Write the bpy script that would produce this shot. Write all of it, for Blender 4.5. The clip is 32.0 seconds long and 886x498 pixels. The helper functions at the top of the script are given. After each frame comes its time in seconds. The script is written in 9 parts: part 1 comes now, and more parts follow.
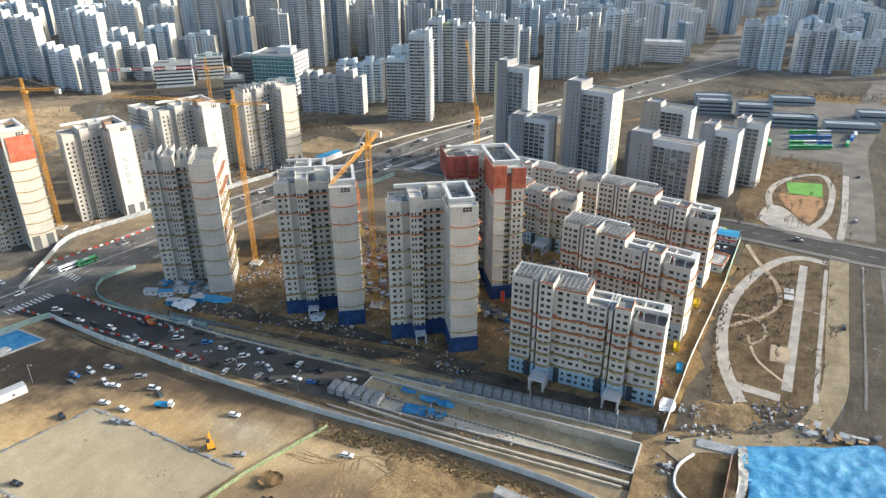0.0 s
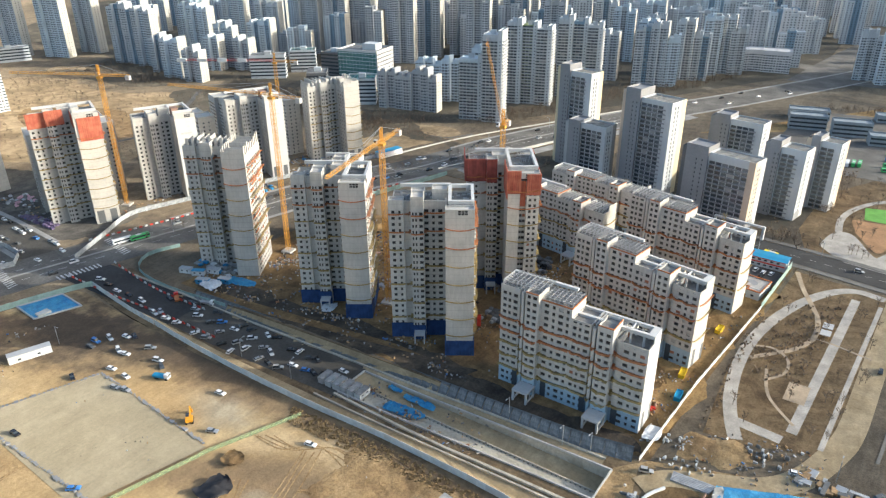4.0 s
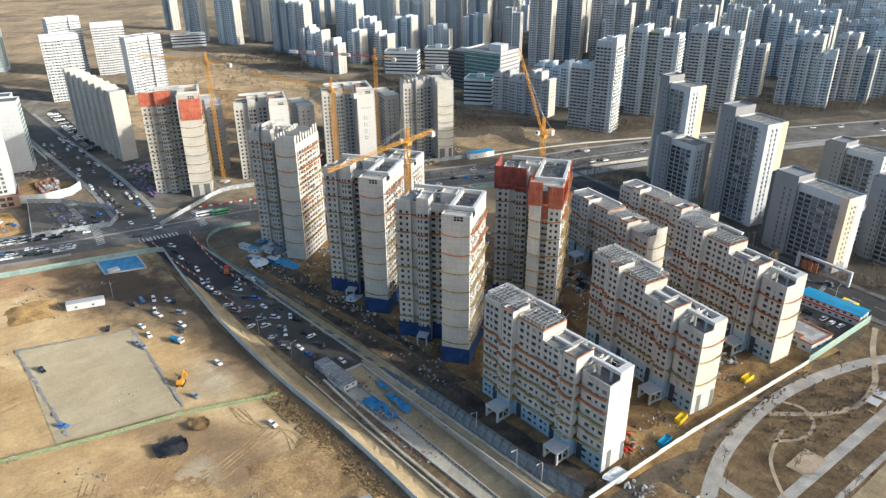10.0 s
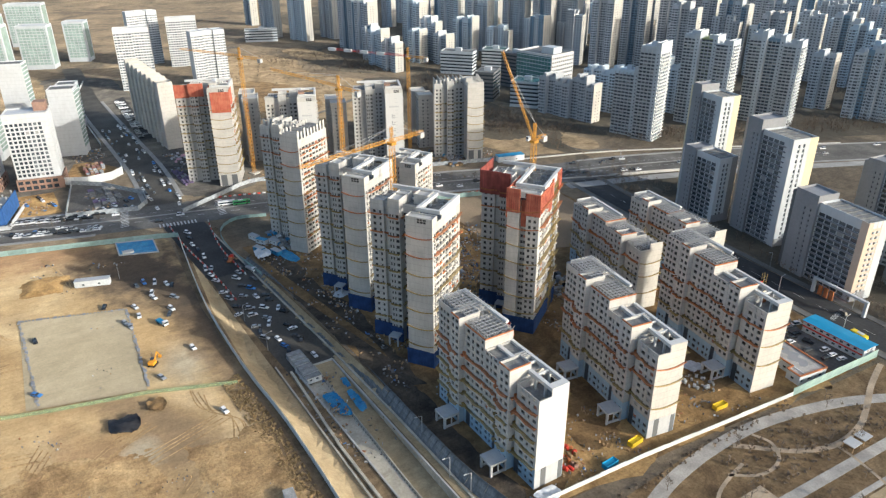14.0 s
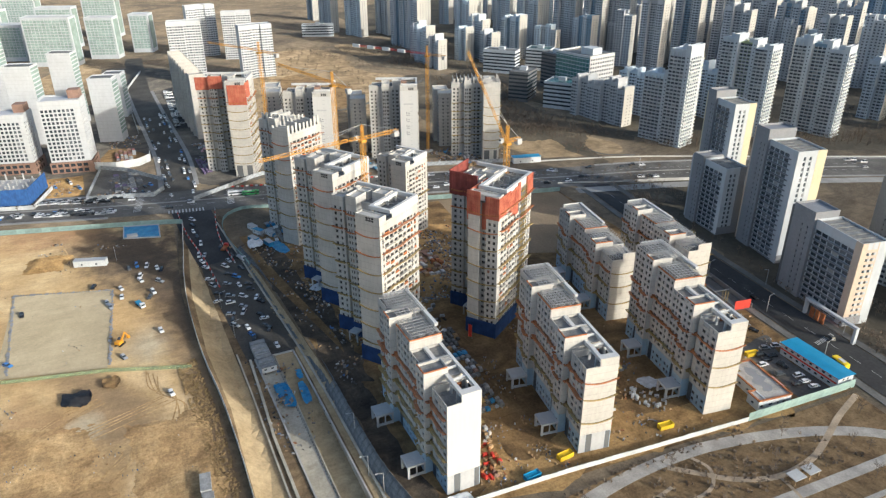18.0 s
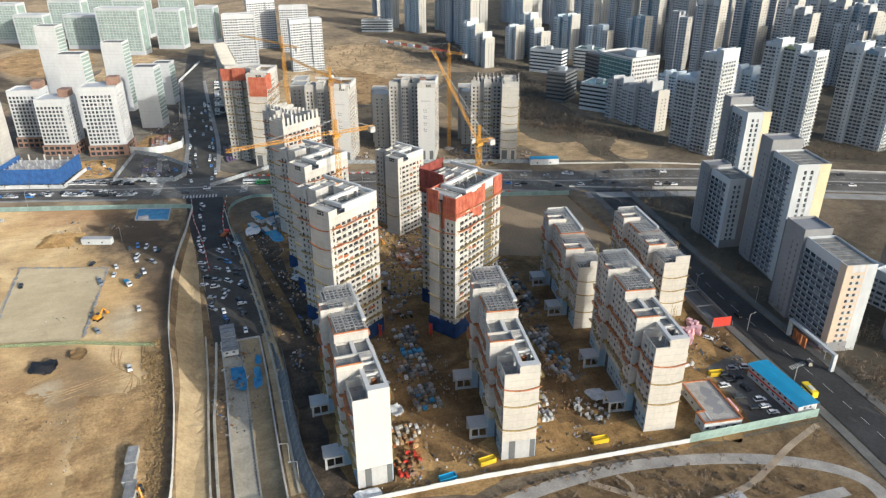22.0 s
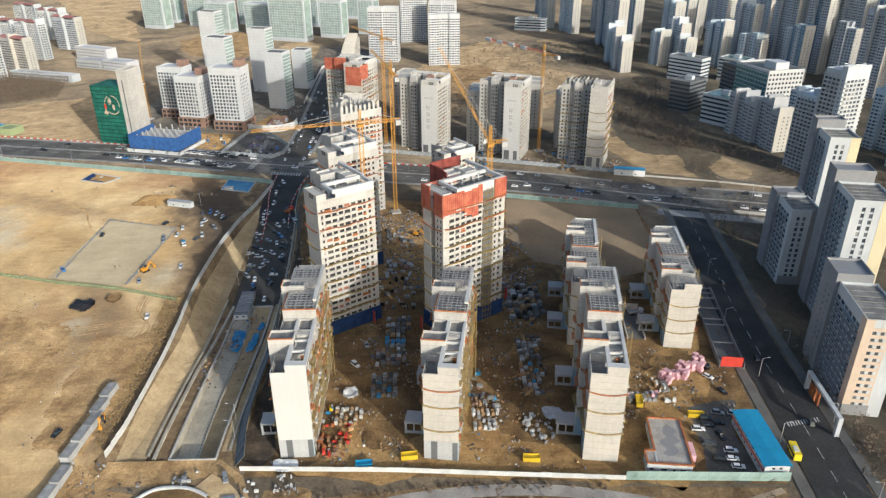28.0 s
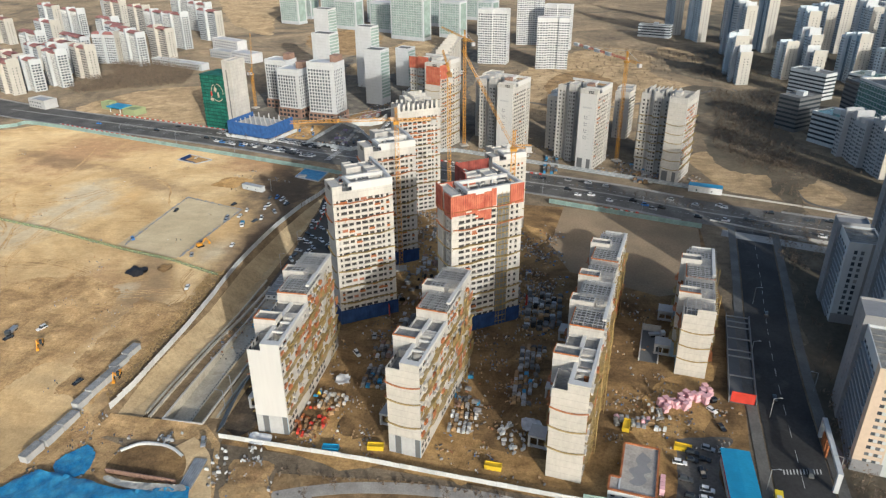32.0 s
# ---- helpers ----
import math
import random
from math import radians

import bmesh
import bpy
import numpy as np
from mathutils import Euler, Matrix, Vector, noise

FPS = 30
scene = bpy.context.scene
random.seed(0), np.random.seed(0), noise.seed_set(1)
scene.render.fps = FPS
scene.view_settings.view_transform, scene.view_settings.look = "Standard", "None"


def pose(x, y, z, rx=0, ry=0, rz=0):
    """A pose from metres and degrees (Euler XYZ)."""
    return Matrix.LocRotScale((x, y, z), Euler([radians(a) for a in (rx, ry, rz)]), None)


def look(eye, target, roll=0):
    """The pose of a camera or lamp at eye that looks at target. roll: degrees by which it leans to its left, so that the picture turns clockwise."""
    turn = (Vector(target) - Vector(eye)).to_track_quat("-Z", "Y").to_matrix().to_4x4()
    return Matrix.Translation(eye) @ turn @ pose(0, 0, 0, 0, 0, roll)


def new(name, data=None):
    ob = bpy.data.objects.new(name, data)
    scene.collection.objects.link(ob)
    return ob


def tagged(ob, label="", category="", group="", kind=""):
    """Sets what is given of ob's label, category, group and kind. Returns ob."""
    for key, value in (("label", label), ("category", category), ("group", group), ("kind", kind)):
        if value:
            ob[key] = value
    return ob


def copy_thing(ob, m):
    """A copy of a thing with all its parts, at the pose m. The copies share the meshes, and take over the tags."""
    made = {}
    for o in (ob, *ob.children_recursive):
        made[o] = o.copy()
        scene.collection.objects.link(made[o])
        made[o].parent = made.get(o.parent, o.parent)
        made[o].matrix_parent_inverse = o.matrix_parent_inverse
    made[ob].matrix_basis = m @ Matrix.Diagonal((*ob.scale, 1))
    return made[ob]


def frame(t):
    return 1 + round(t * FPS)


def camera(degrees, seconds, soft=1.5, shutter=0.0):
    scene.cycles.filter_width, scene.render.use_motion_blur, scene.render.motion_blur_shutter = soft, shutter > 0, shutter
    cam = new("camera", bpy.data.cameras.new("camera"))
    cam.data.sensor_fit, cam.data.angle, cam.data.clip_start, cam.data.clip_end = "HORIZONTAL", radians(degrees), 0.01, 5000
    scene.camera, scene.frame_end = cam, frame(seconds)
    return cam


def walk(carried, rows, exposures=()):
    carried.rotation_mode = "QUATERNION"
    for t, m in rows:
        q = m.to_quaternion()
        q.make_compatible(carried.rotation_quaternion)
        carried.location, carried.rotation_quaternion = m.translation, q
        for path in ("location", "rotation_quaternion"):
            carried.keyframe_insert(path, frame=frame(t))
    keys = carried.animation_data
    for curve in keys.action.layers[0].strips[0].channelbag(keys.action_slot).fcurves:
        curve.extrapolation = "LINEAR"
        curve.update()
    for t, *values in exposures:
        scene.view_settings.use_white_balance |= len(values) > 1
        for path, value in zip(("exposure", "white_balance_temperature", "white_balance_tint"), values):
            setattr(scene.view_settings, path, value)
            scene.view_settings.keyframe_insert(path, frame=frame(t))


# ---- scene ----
cam = camera(64.4, 32.0, soft=1.3)
METRES, EYE, TILT, LEAN, TURN = 404.1, 177.5, 0.0, 0.0, 25.2
ROWS = [
    (0.0, 0.0, 0.0, 0.0, -0.21, -25.88, 0.44),
    (0.5, 0.0149, 0.0005, 0.0001, 0.94, -25.88, 0.44),
    (1.0, 0.0296, 0.0014, 0.0002, 2.12, -25.87, 0.42),
    (1.5, 0.0445, 0.0025, 0.0001, 3.3, -25.87, 0.4),
    (2.0, 0.0591, 0.004, 0.0003, 4.55, -25.87, 0.39),
    (2.5, 0.0738, 0.0059, 0.0004, 5.85, -25.87, 0.4),
    (3.0, 0.0882, 0.0081, 0.0004, 7.19, -25.89, 0.37),
    (3.5, 0.1028, 0.0106, 0.0002, 8.53, -25.86, 0.38),
    (5.5, 0.1592, 0.0243, -0.0008, 14.06, -25.82, 0.38),
    (6.0, 0.1729, 0.0284, -0.0005, 15.41, -25.82, 0.39),
    (6.5, 0.1862, 0.0329, -0.0005, 16.72, -25.82, 0.36),
    (7.0, 0.2, 0.0376, -0.0004, 18.0, -25.8, 0.38),
    (7.5, 0.2138, 0.0427, -0.0003, 19.3, -25.77, 0.41),
    (8.0, 0.2272, 0.048, -0.0003, 20.56, -25.75, 0.4),
    (8.5, 0.2405, 0.0538, -0.0002, 21.74, -25.73, 0.4),
    (9.0, 0.2526, 0.0592, -0.0003, 22.82, -25.71, 0.37),
    (9.5, 0.2657, 0.0653, -0.0003, 23.93, -25.7, 0.38),
    (10.0, 0.2786, 0.0715, -0.0003, 24.97, -25.69, 0.36),
    (10.5, 0.2918, 0.0782, -0.0001, 25.92, -25.69, 0.37),
    (11.0, 0.3046, 0.085, -0.0002, 26.87, -25.68, 0.35),
    (11.5, 0.3175, 0.0921, -0.0002, 27.83, -25.65, 0.33),
    (12.0, 0.3304, 0.0998, 0.0, 28.83, -25.66, 0.34),
    (12.5, 0.3432, 0.1076, 0.0001, 29.8, -25.64, 0.33),
    (13.0, 0.3562, 0.1157, -0.0001, 30.77, -25.64, 0.33),
    (13.5, 0.3688, 0.1242, 0.0001, 31.72, -25.66, 0.29),
    (14.0, 0.3817, 0.133, -0.0, 32.67, -25.65, 0.28),
    (14.5, 0.3944, 0.142, 0.0001, 33.58, -25.65, 0.29),
    (16.5, 0.444, 0.1788, 0.0012, 36.95, -25.76, 0.31),
    (17.0, 0.4564, 0.1885, 0.0012, 37.74, -25.78, 0.31),
    (17.5, 0.4688, 0.1984, 0.0014, 38.56, -25.82, 0.31),
    (18.0, 0.4809, 0.2085, 0.0014, 39.43, -25.83, 0.29),
    (18.5, 0.4932, 0.2189, 0.0014, 40.28, -25.84, 0.29),
    (19.0, 0.5053, 0.2295, 0.0016, 41.09, -25.86, 0.28),
    (19.5, 0.5175, 0.2402, 0.0017, 41.89, -25.89, 0.27),
    (20.0, 0.5295, 0.2509, 0.0016, 42.7, -25.91, 0.26),
    (20.5, 0.5411, 0.2619, 0.0017, 43.57, -25.93, 0.24),
    (21.0, 0.5528, 0.273, 0.0017, 44.48, -25.95, 0.23),
    (21.5, 0.5644, 0.2844, 0.0018, 45.49, -25.98, 0.21),
    (22.0, 0.5757, 0.2963, 0.002, 46.62, -26.01, 0.22),
    (22.5, 0.587, 0.3081, 0.002, 47.81, -26.04, 0.21),
    (23.0, 0.5982, 0.3206, 0.0022, 49.02, -26.07, 0.21),
    (23.5, 0.6093, 0.3331, 0.0021, 50.25, -26.07, 0.21),
    (24.0, 0.6201, 0.3459, 0.0023, 51.55, -26.08, 0.21),
    (24.5, 0.6306, 0.359, 0.0022, 52.92, -26.09, 0.21),
    (25.0, 0.6408, 0.372, 0.0019, 54.32, -26.08, 0.2),
    (25.5, 0.6508, 0.3854, 0.002, 55.72, -26.09, 0.2),
    (27.5, 0.6884, 0.4424, 0.0019, 61.27, -26.07, 0.24),
    (28.0, 0.6968, 0.457, 0.0018, 62.63, -26.08, 0.25),
    (28.5, 0.7048, 0.4718, 0.0016, 64.07, -26.07, 0.25),
    (29.0, 0.7125, 0.4867, 0.0016, 65.56, -26.06, 0.26),
    (29.5, 0.7197, 0.5018, 0.0016, 67.08, -26.03, 0.28),
    (30.0, 0.7268, 0.5172, 0.0016, 68.6, -26.01, 0.3),
    (30.5, 0.7333, 0.5325, 0.0016, 70.09, -25.98, 0.3),
    (31.0, 0.7396, 0.548, 0.0017, 71.6, -25.94, 0.3),
    (31.5, 0.7453, 0.5637, 0.0018, 73.13, -25.9, 0.32),
    (32.0, 0.7506, 0.5795, 0.0017, 74.65, -25.87, 0.33),
]
EXPOSURES = [(0.0, 1.25, 6230, 6), (6.0, 1.04, 6060, 5), (14.0, 0.72, 5950, 6), (19.0, 0.58, 5940, 6), (28.0, 0.35, 5920, 6), (32.0, 0.22, 5920, 6)]
walk(cam, [(t, pose(0, 0, EYE, TILT, LEAN, TURN) @ pose(METRES * x, METRES * y, METRES * z, 90 + pitch, roll, yaw)) for t, x, y, z, yaw, pitch, roll in ROWS], EXPOSURES)

# ---- light ----
SUN_AZ, SUN_EL = 57.0, 17.7
world = bpy.data.worlds.new("world")
scene.world = world
world.use_nodes = True
_sky = world.node_tree.nodes.new("ShaderNodeTexSky")
_sky.sky_type, _sky.sun_disc = "NISHITA", False
_sky.sun_elevation, _sky.sun_rotation = radians(SUN_EL), radians(SUN_AZ)
_sky.air_density, _sky.dust_density = 1.0, 3.5
world.node_tree.links.new(_sky.outputs[0], world.node_tree.nodes["Background"].inputs[0])
world.node_tree.nodes["Background"].inputs[1].default_value = 0.15
sun = new("sun", bpy.data.lights.new("sun", "SUN"))
sun.data.energy, sun.data.angle, sun.data.color = 2.95, radians(0.6), (1.0, 0.90, 0.77)
_sd = Vector((math.sin(radians(SUN_AZ)) * math.cos(radians(SUN_EL)), math.cos(radians(SUN_AZ)) * math.cos(radians(SUN_EL)), math.sin(radians(SUN_EL))))
sun.matrix_world = look(_sd * 400, (0, 0, 0))


# ---- materials ----
def mat(name, col, rough=0.8, metal=0.0, noise_scale=0.0, amount=0.25, col2=None, bump=0.0, fine=0.0, rand=0.0, streak=0.0, alpha=1.0, spec=0.3, joint=0.0, blotch=None, matte=0.0):
    """Principled with two scales of noise in the colour, optional vertical streaks, bump and a per-object shift."""
    m = bpy.data.materials.new(name)
    m.use_nodes = True
    nt = m.node_tree
    b = nt.nodes["Principled BSDF"]
    b.inputs["Roughness"].default_value, b.inputs["Metallic"].default_value = rough, metal
    b.inputs["Specular IOR Level"].default_value = spec
    b.inputs["Diffuse Roughness"].default_value = matte
    if alpha < 1:
        b.inputs["Alpha"].default_value = alpha
    c4 = (*col, 1)
    b.inputs["Base Color"].default_value = c4
    if noise_scale:
        tc = nt.nodes.new("ShaderNodeTexCoord")
        src = tc.outputs["Object"]
        out = None
        dark = tuple(c * (1 - amount) for c in col) if col2 is None else col2
        n1 = nt.nodes.new("ShaderNodeTexNoise")
        n1.inputs["Scale"].default_value, n1.inputs["Detail"].default_value = noise_scale, 6
        nt.links.new(src, n1.inputs["Vector"])
        r = nt.nodes.new("ShaderNodeValToRGB")
        r.color_ramp.elements[0].position, r.color_ramp.elements[1].position = 0.36, 0.66
        r.color_ramp.elements[0].color, r.color_ramp.elements[1].color = (*dark, 1), c4
        nt.links.new(n1.outputs[0], r.inputs[0])
        out = r.outputs[0]
        fac = None
        if fine:
            n2 = nt.nodes.new("ShaderNodeTexNoise")
            n2.inputs["Scale"].default_value, n2.inputs["Detail"].default_value, n2.inputs["Roughness"].default_value = fine, 6, 0.65
            mp = nt.nodes.new("ShaderNodeMapping")
            if streak:
                mp.inputs["Scale"].default_value = (1, 1, streak)
            nt.links.new(src, mp.inputs[0])
            nt.links.new(mp.outputs[0], n2.inputs["Vector"])
            mr = nt.nodes.new("ShaderNodeMapRange")
            mr.inputs[1].default_value, mr.inputs[2].default_value = 0.3, 0.7
            mr.inputs[3].default_value, mr.inputs[4].default_value = 1 - amount * 0.8, 1 + amount * 0.3
            nt.links.new(n2.outputs[0], mr.inputs[0])
            mx = nt.nodes.new("ShaderNodeMix")
            mx.data_type, mx.blend_type = "RGBA", "MULTIPLY"
            mx.inputs[0].default_value = 1
            nt.links.new(out, mx.inputs[6])
            nt.links.new(mr.outputs[0], mx.inputs[7])
            out = mx.outputs[2]
            fac = n2.outputs[0]
        if blotch:
            bs, cut, bc = blotch
            n3 = nt.nodes.new("ShaderNodeTexNoise")
            n3.inputs["Scale"].default_value, n3.inputs["Detail"].default_value, n3.inputs["Roughness"].default_value = bs, 9, 0.62
            n3.inputs["Distortion"].default_value = 0.6
            nt.links.new(src, n3.inputs["Vector"])
            mr = nt.nodes.new("ShaderNodeMapRange")
            mr.inputs[1].default_value, mr.inputs[2].default_value = cut, cut + 0.11
            mr.inputs[3].default_value, mr.inputs[4].default_value = 0.0, 0.85
            nt.links.new(n3.outputs[0], mr.inputs[0])
            mx = nt.nodes.new("ShaderNodeMix")
            mx.data_type = "RGBA"
            mx.inputs[7].default_value = (*bc, 1)
            nt.links.new(mr.outputs[0], mx.inputs[0])
            nt.links.new(out, mx.inputs[6])
            out = mx.outputs[2]
        if joint:
            sx = nt.nodes.new("ShaderNodeSeparateXYZ")
            nt.links.new(src, sx.inputs[0])
            ma = nt.nodes.new("ShaderNodeMath")
            ma.operation, ma.inputs[1].default_value = "PINGPONG", joint / 2
            nt.links.new(sx.outputs[2], ma.inputs[0])
            mr = nt.nodes.new("ShaderNodeMapRange")
            mr.inputs[1].default_value, mr.inputs[2].default_value = 0.05, 0.12
            mr.inputs[3].default_value, mr.inputs[4].default_value = 0.80, 1.0
            nt.links.new(ma.outputs[0], mr.inputs[0])
            mx = nt.nodes.new("ShaderNodeMix")
            mx.data_type, mx.blend_type = "RGBA", "MULTIPLY"
            mx.inputs[0].default_value = 1
            nt.links.new(out, mx.inputs[6])
            nt.links.new(mr.outputs[0], mx.inputs[7])
            out = mx.outputs[2]
        if rand:
            oi = nt.nodes.new("ShaderNodeObjectInfo")
            mr = nt.nodes.new("ShaderNodeMapRange")
            mr.inputs[3].default_value, mr.inputs[4].default_value = 1 - rand, 1 + rand
            nt.links.new(oi.outputs["Random"], mr.inputs[0])
            mx = nt.nodes.new("ShaderNodeMix")
            mx.data_type, mx.blend_type = "RGBA", "MULTIPLY"
            mx.inputs[0].default_value = 1
            nt.links.new(out, mx.inputs[6])
            nt.links.new(mr.outputs[0], mx.inputs[7])
            out = mx.outputs[2]
        nt.links.new(out, b.inputs["Base Color"])
        if bump:
            bp = nt.nodes.new("ShaderNodeBump")
            bp.inputs["Strength"].default_value, bp.inputs["Distance"].default_value = 0.8, bump
            nt.links.new(fac or n1.outputs[0], bp.inputs["Height"])
            nt.links.new(bp.outputs[0], b.inputs["Normal"])
    return m


def random_mat(name, stops, rough=0.6, metal=0.0, spec=0.4, island=False):
    """A colour picked per object (or per island of a joined mesh) from hard stops."""
    m = bpy.data.materials.new(name)
    m.use_nodes = True
    nt = m.node_tree
    b = nt.nodes["Principled BSDF"]
    b.inputs["Roughness"].default_value, b.inputs["Metallic"].default_value = rough, metal
    b.inputs["Specular IOR Level"].default_value = spec
    r = nt.nodes.new("ShaderNodeValToRGB")
    r.color_ramp.interpolation = "CONSTANT"
    els = r.color_ramp.elements
    for i, (p, c) in enumerate(stops):
        e = els[i] if i < 2 else els.new(p)
        e.position, e.color = p, (*c, 1)
    if island:
        s = nt.nodes.new("ShaderNodeNewGeometry").outputs["Random Per Island"]
    else:
        s = nt.nodes.new("ShaderNodeObjectInfo").outputs["Random"]
    nt.links.new(s, r.inputs[0])
    nt.links.new(r.outputs[0], b.inputs["Base Color"])
    return m


# Tone for the towers' shadow on the sand, put into the ground colour.
SHADOWSOIL = (0.085, 0.068, 0.052)
PALESAND = (0.55, 0.42, 0.25)
DARKBROWN, RUST, BROWN, GREYSAND, OCHRESAND = (0.185, 0.13, 0.08), (0.31, 0.195, 0.11), (0.25, 0.18, 0.11), (0.43, 0.38, 0.285), (0.47, 0.32, 0.155)


def ground_mat(name, dark, mid, pale, big=0.012, zones=(), grain=1.0, bump=0.35):
    """Bare earth: slow drifts of three tones, soft-edged stains and painted shadow, drag marks, clods and grit."""
    m = bpy.data.materials.new(name)
    m.use_nodes = True
    nt = m.node_tree
    L, N = nt.links.new, nt.nodes.new
    bs = nt.nodes["Principled BSDF"]
    bs.inputs["Roughness"].default_value, bs.inputs["Specular IOR Level"].default_value, bs.inputs["Diffuse Roughness"].default_value = 0.95, 0.15, 1.0
    co = N("ShaderNodeTexCoord").outputs["Object"]

    def noise_tex(scale, detail, rough, vec=None, distort=0.0):
        n = N("ShaderNodeTexNoise")
        n.inputs["Scale"].default_value, n.inputs["Detail"].default_value, n.inputs["Roughness"].default_value, n.inputs["Distortion"].default_value = scale, detail, rough, distort
        L(vec or co, n.inputs["Vector"])
        return n.outputs[0]

    def span(x, a, b, c, d):
        r = N("ShaderNodeMapRange")
        for k, v in enumerate((a, b, c, d)):
            r.inputs[k + 1].default_value = v
        L(x, r.inputs[0])
        return r.outputs[0]

    def mix(kind, fac, a, b):
        x = N("ShaderNodeMix")
        x.data_type, x.blend_type = "RGBA", kind
        if isinstance(fac, float):
            x.inputs[0].default_value = fac
        else:
            L(fac, x.inputs[0])
        L(a, x.inputs[6])
        if isinstance(b, tuple):
            x.inputs[7].default_value = (*b, 1)
        else:
            L(b, x.inputs[7])
        return x.outputs[2]

    ramp = N("ShaderNodeValToRGB")
    e = ramp.color_ramp.elements
    e[0].position, e[0].color, e[1].position, e[1].color = 0.34, (*dark, 1), 0.68, (*pale, 1)
    k = e.new(0.5)
    k.color = (*mid, 1)
    L(noise_tex(big, 7, 0.6, None, 1.2), ramp.inputs[0])
    col = ramp.outputs[0]
    edge = noise_tex(0.07, 7, 0.65)
    for cx, cy, rx, ry, turn, tone, force in zones:
        mp = N("ShaderNodeMapping")
        mp.vector_type = "TEXTURE"
        mp.inputs["Location"].default_value, mp.inputs["Rotation"].default_value, mp.inputs["Scale"].default_value = (cx, cy, 0), (0, 0, radians(turn)), (rx, ry, 1000)
        L(co, mp.inputs[0])
        ln = N("ShaderNodeVectorMath")
        ln.operation = "LENGTH"
        L(mp.outputs[0], ln.inputs[0])
        ad = N("ShaderNodeMath")
        ad.operation = "MULTIPLY_ADD"
        ad.inputs[1].default_value = 2.6
        L(edge, ad.inputs[0])
        L(ln.outputs["Value"], ad.inputs[2])
        col = mix("MIX", span(ad.outputs[0], 1.75, 2.75, force, 0.0), col, tone)
    st = N("ShaderNodeMapping")
    st.inputs["Rotation"].default_value, st.inputs["Scale"].default_value = (0, 0, 0.5), (1.0, 0.16, 1.0)
    L(co, st.inputs[0])
    drag = noise_tex(0.22, 6, 0.6, st.outputs[0], 1.6)
    mid_n = noise_tex(0.12, 8, 0.68)
    fine = noise_tex(0.9, 8, 0.75)
    col = mix("MULTIPLY", 1.0, col, span(drag, 0.3, 0.7, 1 - 0.16 * grain, 1 + 0.10 * grain))
    col = mix("MULTIPLY", 1.0, col, span(mid_n, 0.3, 0.7, 1 - 0.26 * grain, 1 + 0.16 * grain))
    col = mix("MULTIPLY", 1.0, col, span(fine, 0.3, 0.7, 1 - 0.34 * grain, 1 + 0.22 * grain))
    col = mix("MULTIPLY", 1.0, col, span(noise_tex(0.45, 5, 0.8), 0.60, 0.70, 1.0, 0.62))
    L(col, bs.inputs["Base Color"])
    bp = N("ShaderNodeBump")
    bp.inputs["Strength"].default_value, bp.inputs["Distance"].default_value = 0.9, bump
    L(fine, bp.inputs["Height"])
    L(bp.outputs[0], bs.inputs["Normal"])
    return m


CONCRETE = mat("concrete", (0.53, 0.515, 0.485), 0.85, noise_scale=0.08, amount=0.2, fine=0.9, streak=0.2, bump=0.02, joint=2.85, blotch=(0.35, 0.58, (0.40, 0.385, 0.36)))
CONCRETE_GREY = mat("concrete_grey", (0.47, 0.465, 0.455), 0.85, noise_scale=0.09, amount=0.16, fine=0.8, streak=0.2, bump=0.02)
CREAM = mat("cream_concrete", (0.53, 0.508, 0.465), 0.85, noise_scale=0.1, amount=0.15, fine=0.8, streak=0.5, bump=0.02, joint=2.85, blotch=(0.3, 0.62, (0.45, 0.425, 0.38)))
WHITE = mat("white_paint", (0.55, 0.55, 0.54), 0.6, noise_scale=0.05, amount=0.06, fine=0.6, streak=0.12)
WHITE_CITY = mat("off_white_city_paint", (0.57, 0.585, 0.60), 0.7, noise_scale=0.05, amount=0.12, fine=0.6, streak=0.3, joint=3.0)
GARDEN = mat("dark_garden_ground", (0.125, 0.105, 0.075), 0.95, noise_scale=0.03, col2=(0.07, 0.062, 0.047), amount=0.4, fine=0.3, blotch=(0.03, 0.58, (0.24, 0.20, 0.15)), matte=1.0)
# White with the blue of distant haze mixed into its colour.
WHITE_FAR = mat("haze_tinted_white_render", (0.52, 0.55, 0.575), 0.75, noise_scale=0.05, amount=0.12, fine=0.5, streak=0.25)
PLINTH = mat("blue_grey_paint", (0.33, 0.45, 0.56), 0.7, noise_scale=0.1, amount=0.15, fine=1.0)
DARKGREY = mat("dark_grey_paint", (0.14, 0.145, 0.15), 0.7, noise_scale=0.1, amount=0.15, fine=1.0)
NAVY = mat("dark_blue_grey_paint", (0.05, 0.065, 0.085), 0.6, noise_scale=0.1, amount=0.15, fine=1.0)
MIDGREY = mat("mid_grey_paint", (0.27, 0.275, 0.29), 0.7, noise_scale=0.1, amount=0.12, fine=0.8)
PALEGREY = mat("pale_grey_paint", (0.44, 0.45, 0.46), 0.7, noise_scale=0.1, amount=0.12, fine=0.8)
BEIGE = mat("beige_paint", (0.58, 0.47, 0.37), 0.7, noise_scale=0.1, amount=0.1, fine=0.8)
YELLOWPAINT = mat("pale_yellow_paint", (0.64, 0.565, 0.38), 0.7, noise_scale=0.1, amount=0.1, fine=0.8)
# Pink-grey shifted towards blue, again for the haze over the city.
PINKGREY = mat("haze_tinted_pink_grey", (0.585, 0.585, 0.60), 0.75, noise_scale=0.06, amount=0.12, fine=0.5)
BLUEGREY = mat("pale_blue_grey_render", (0.56, 0.63, 0.68), 0.75, noise_scale=0.06, amount=0.12, fine=0.5)
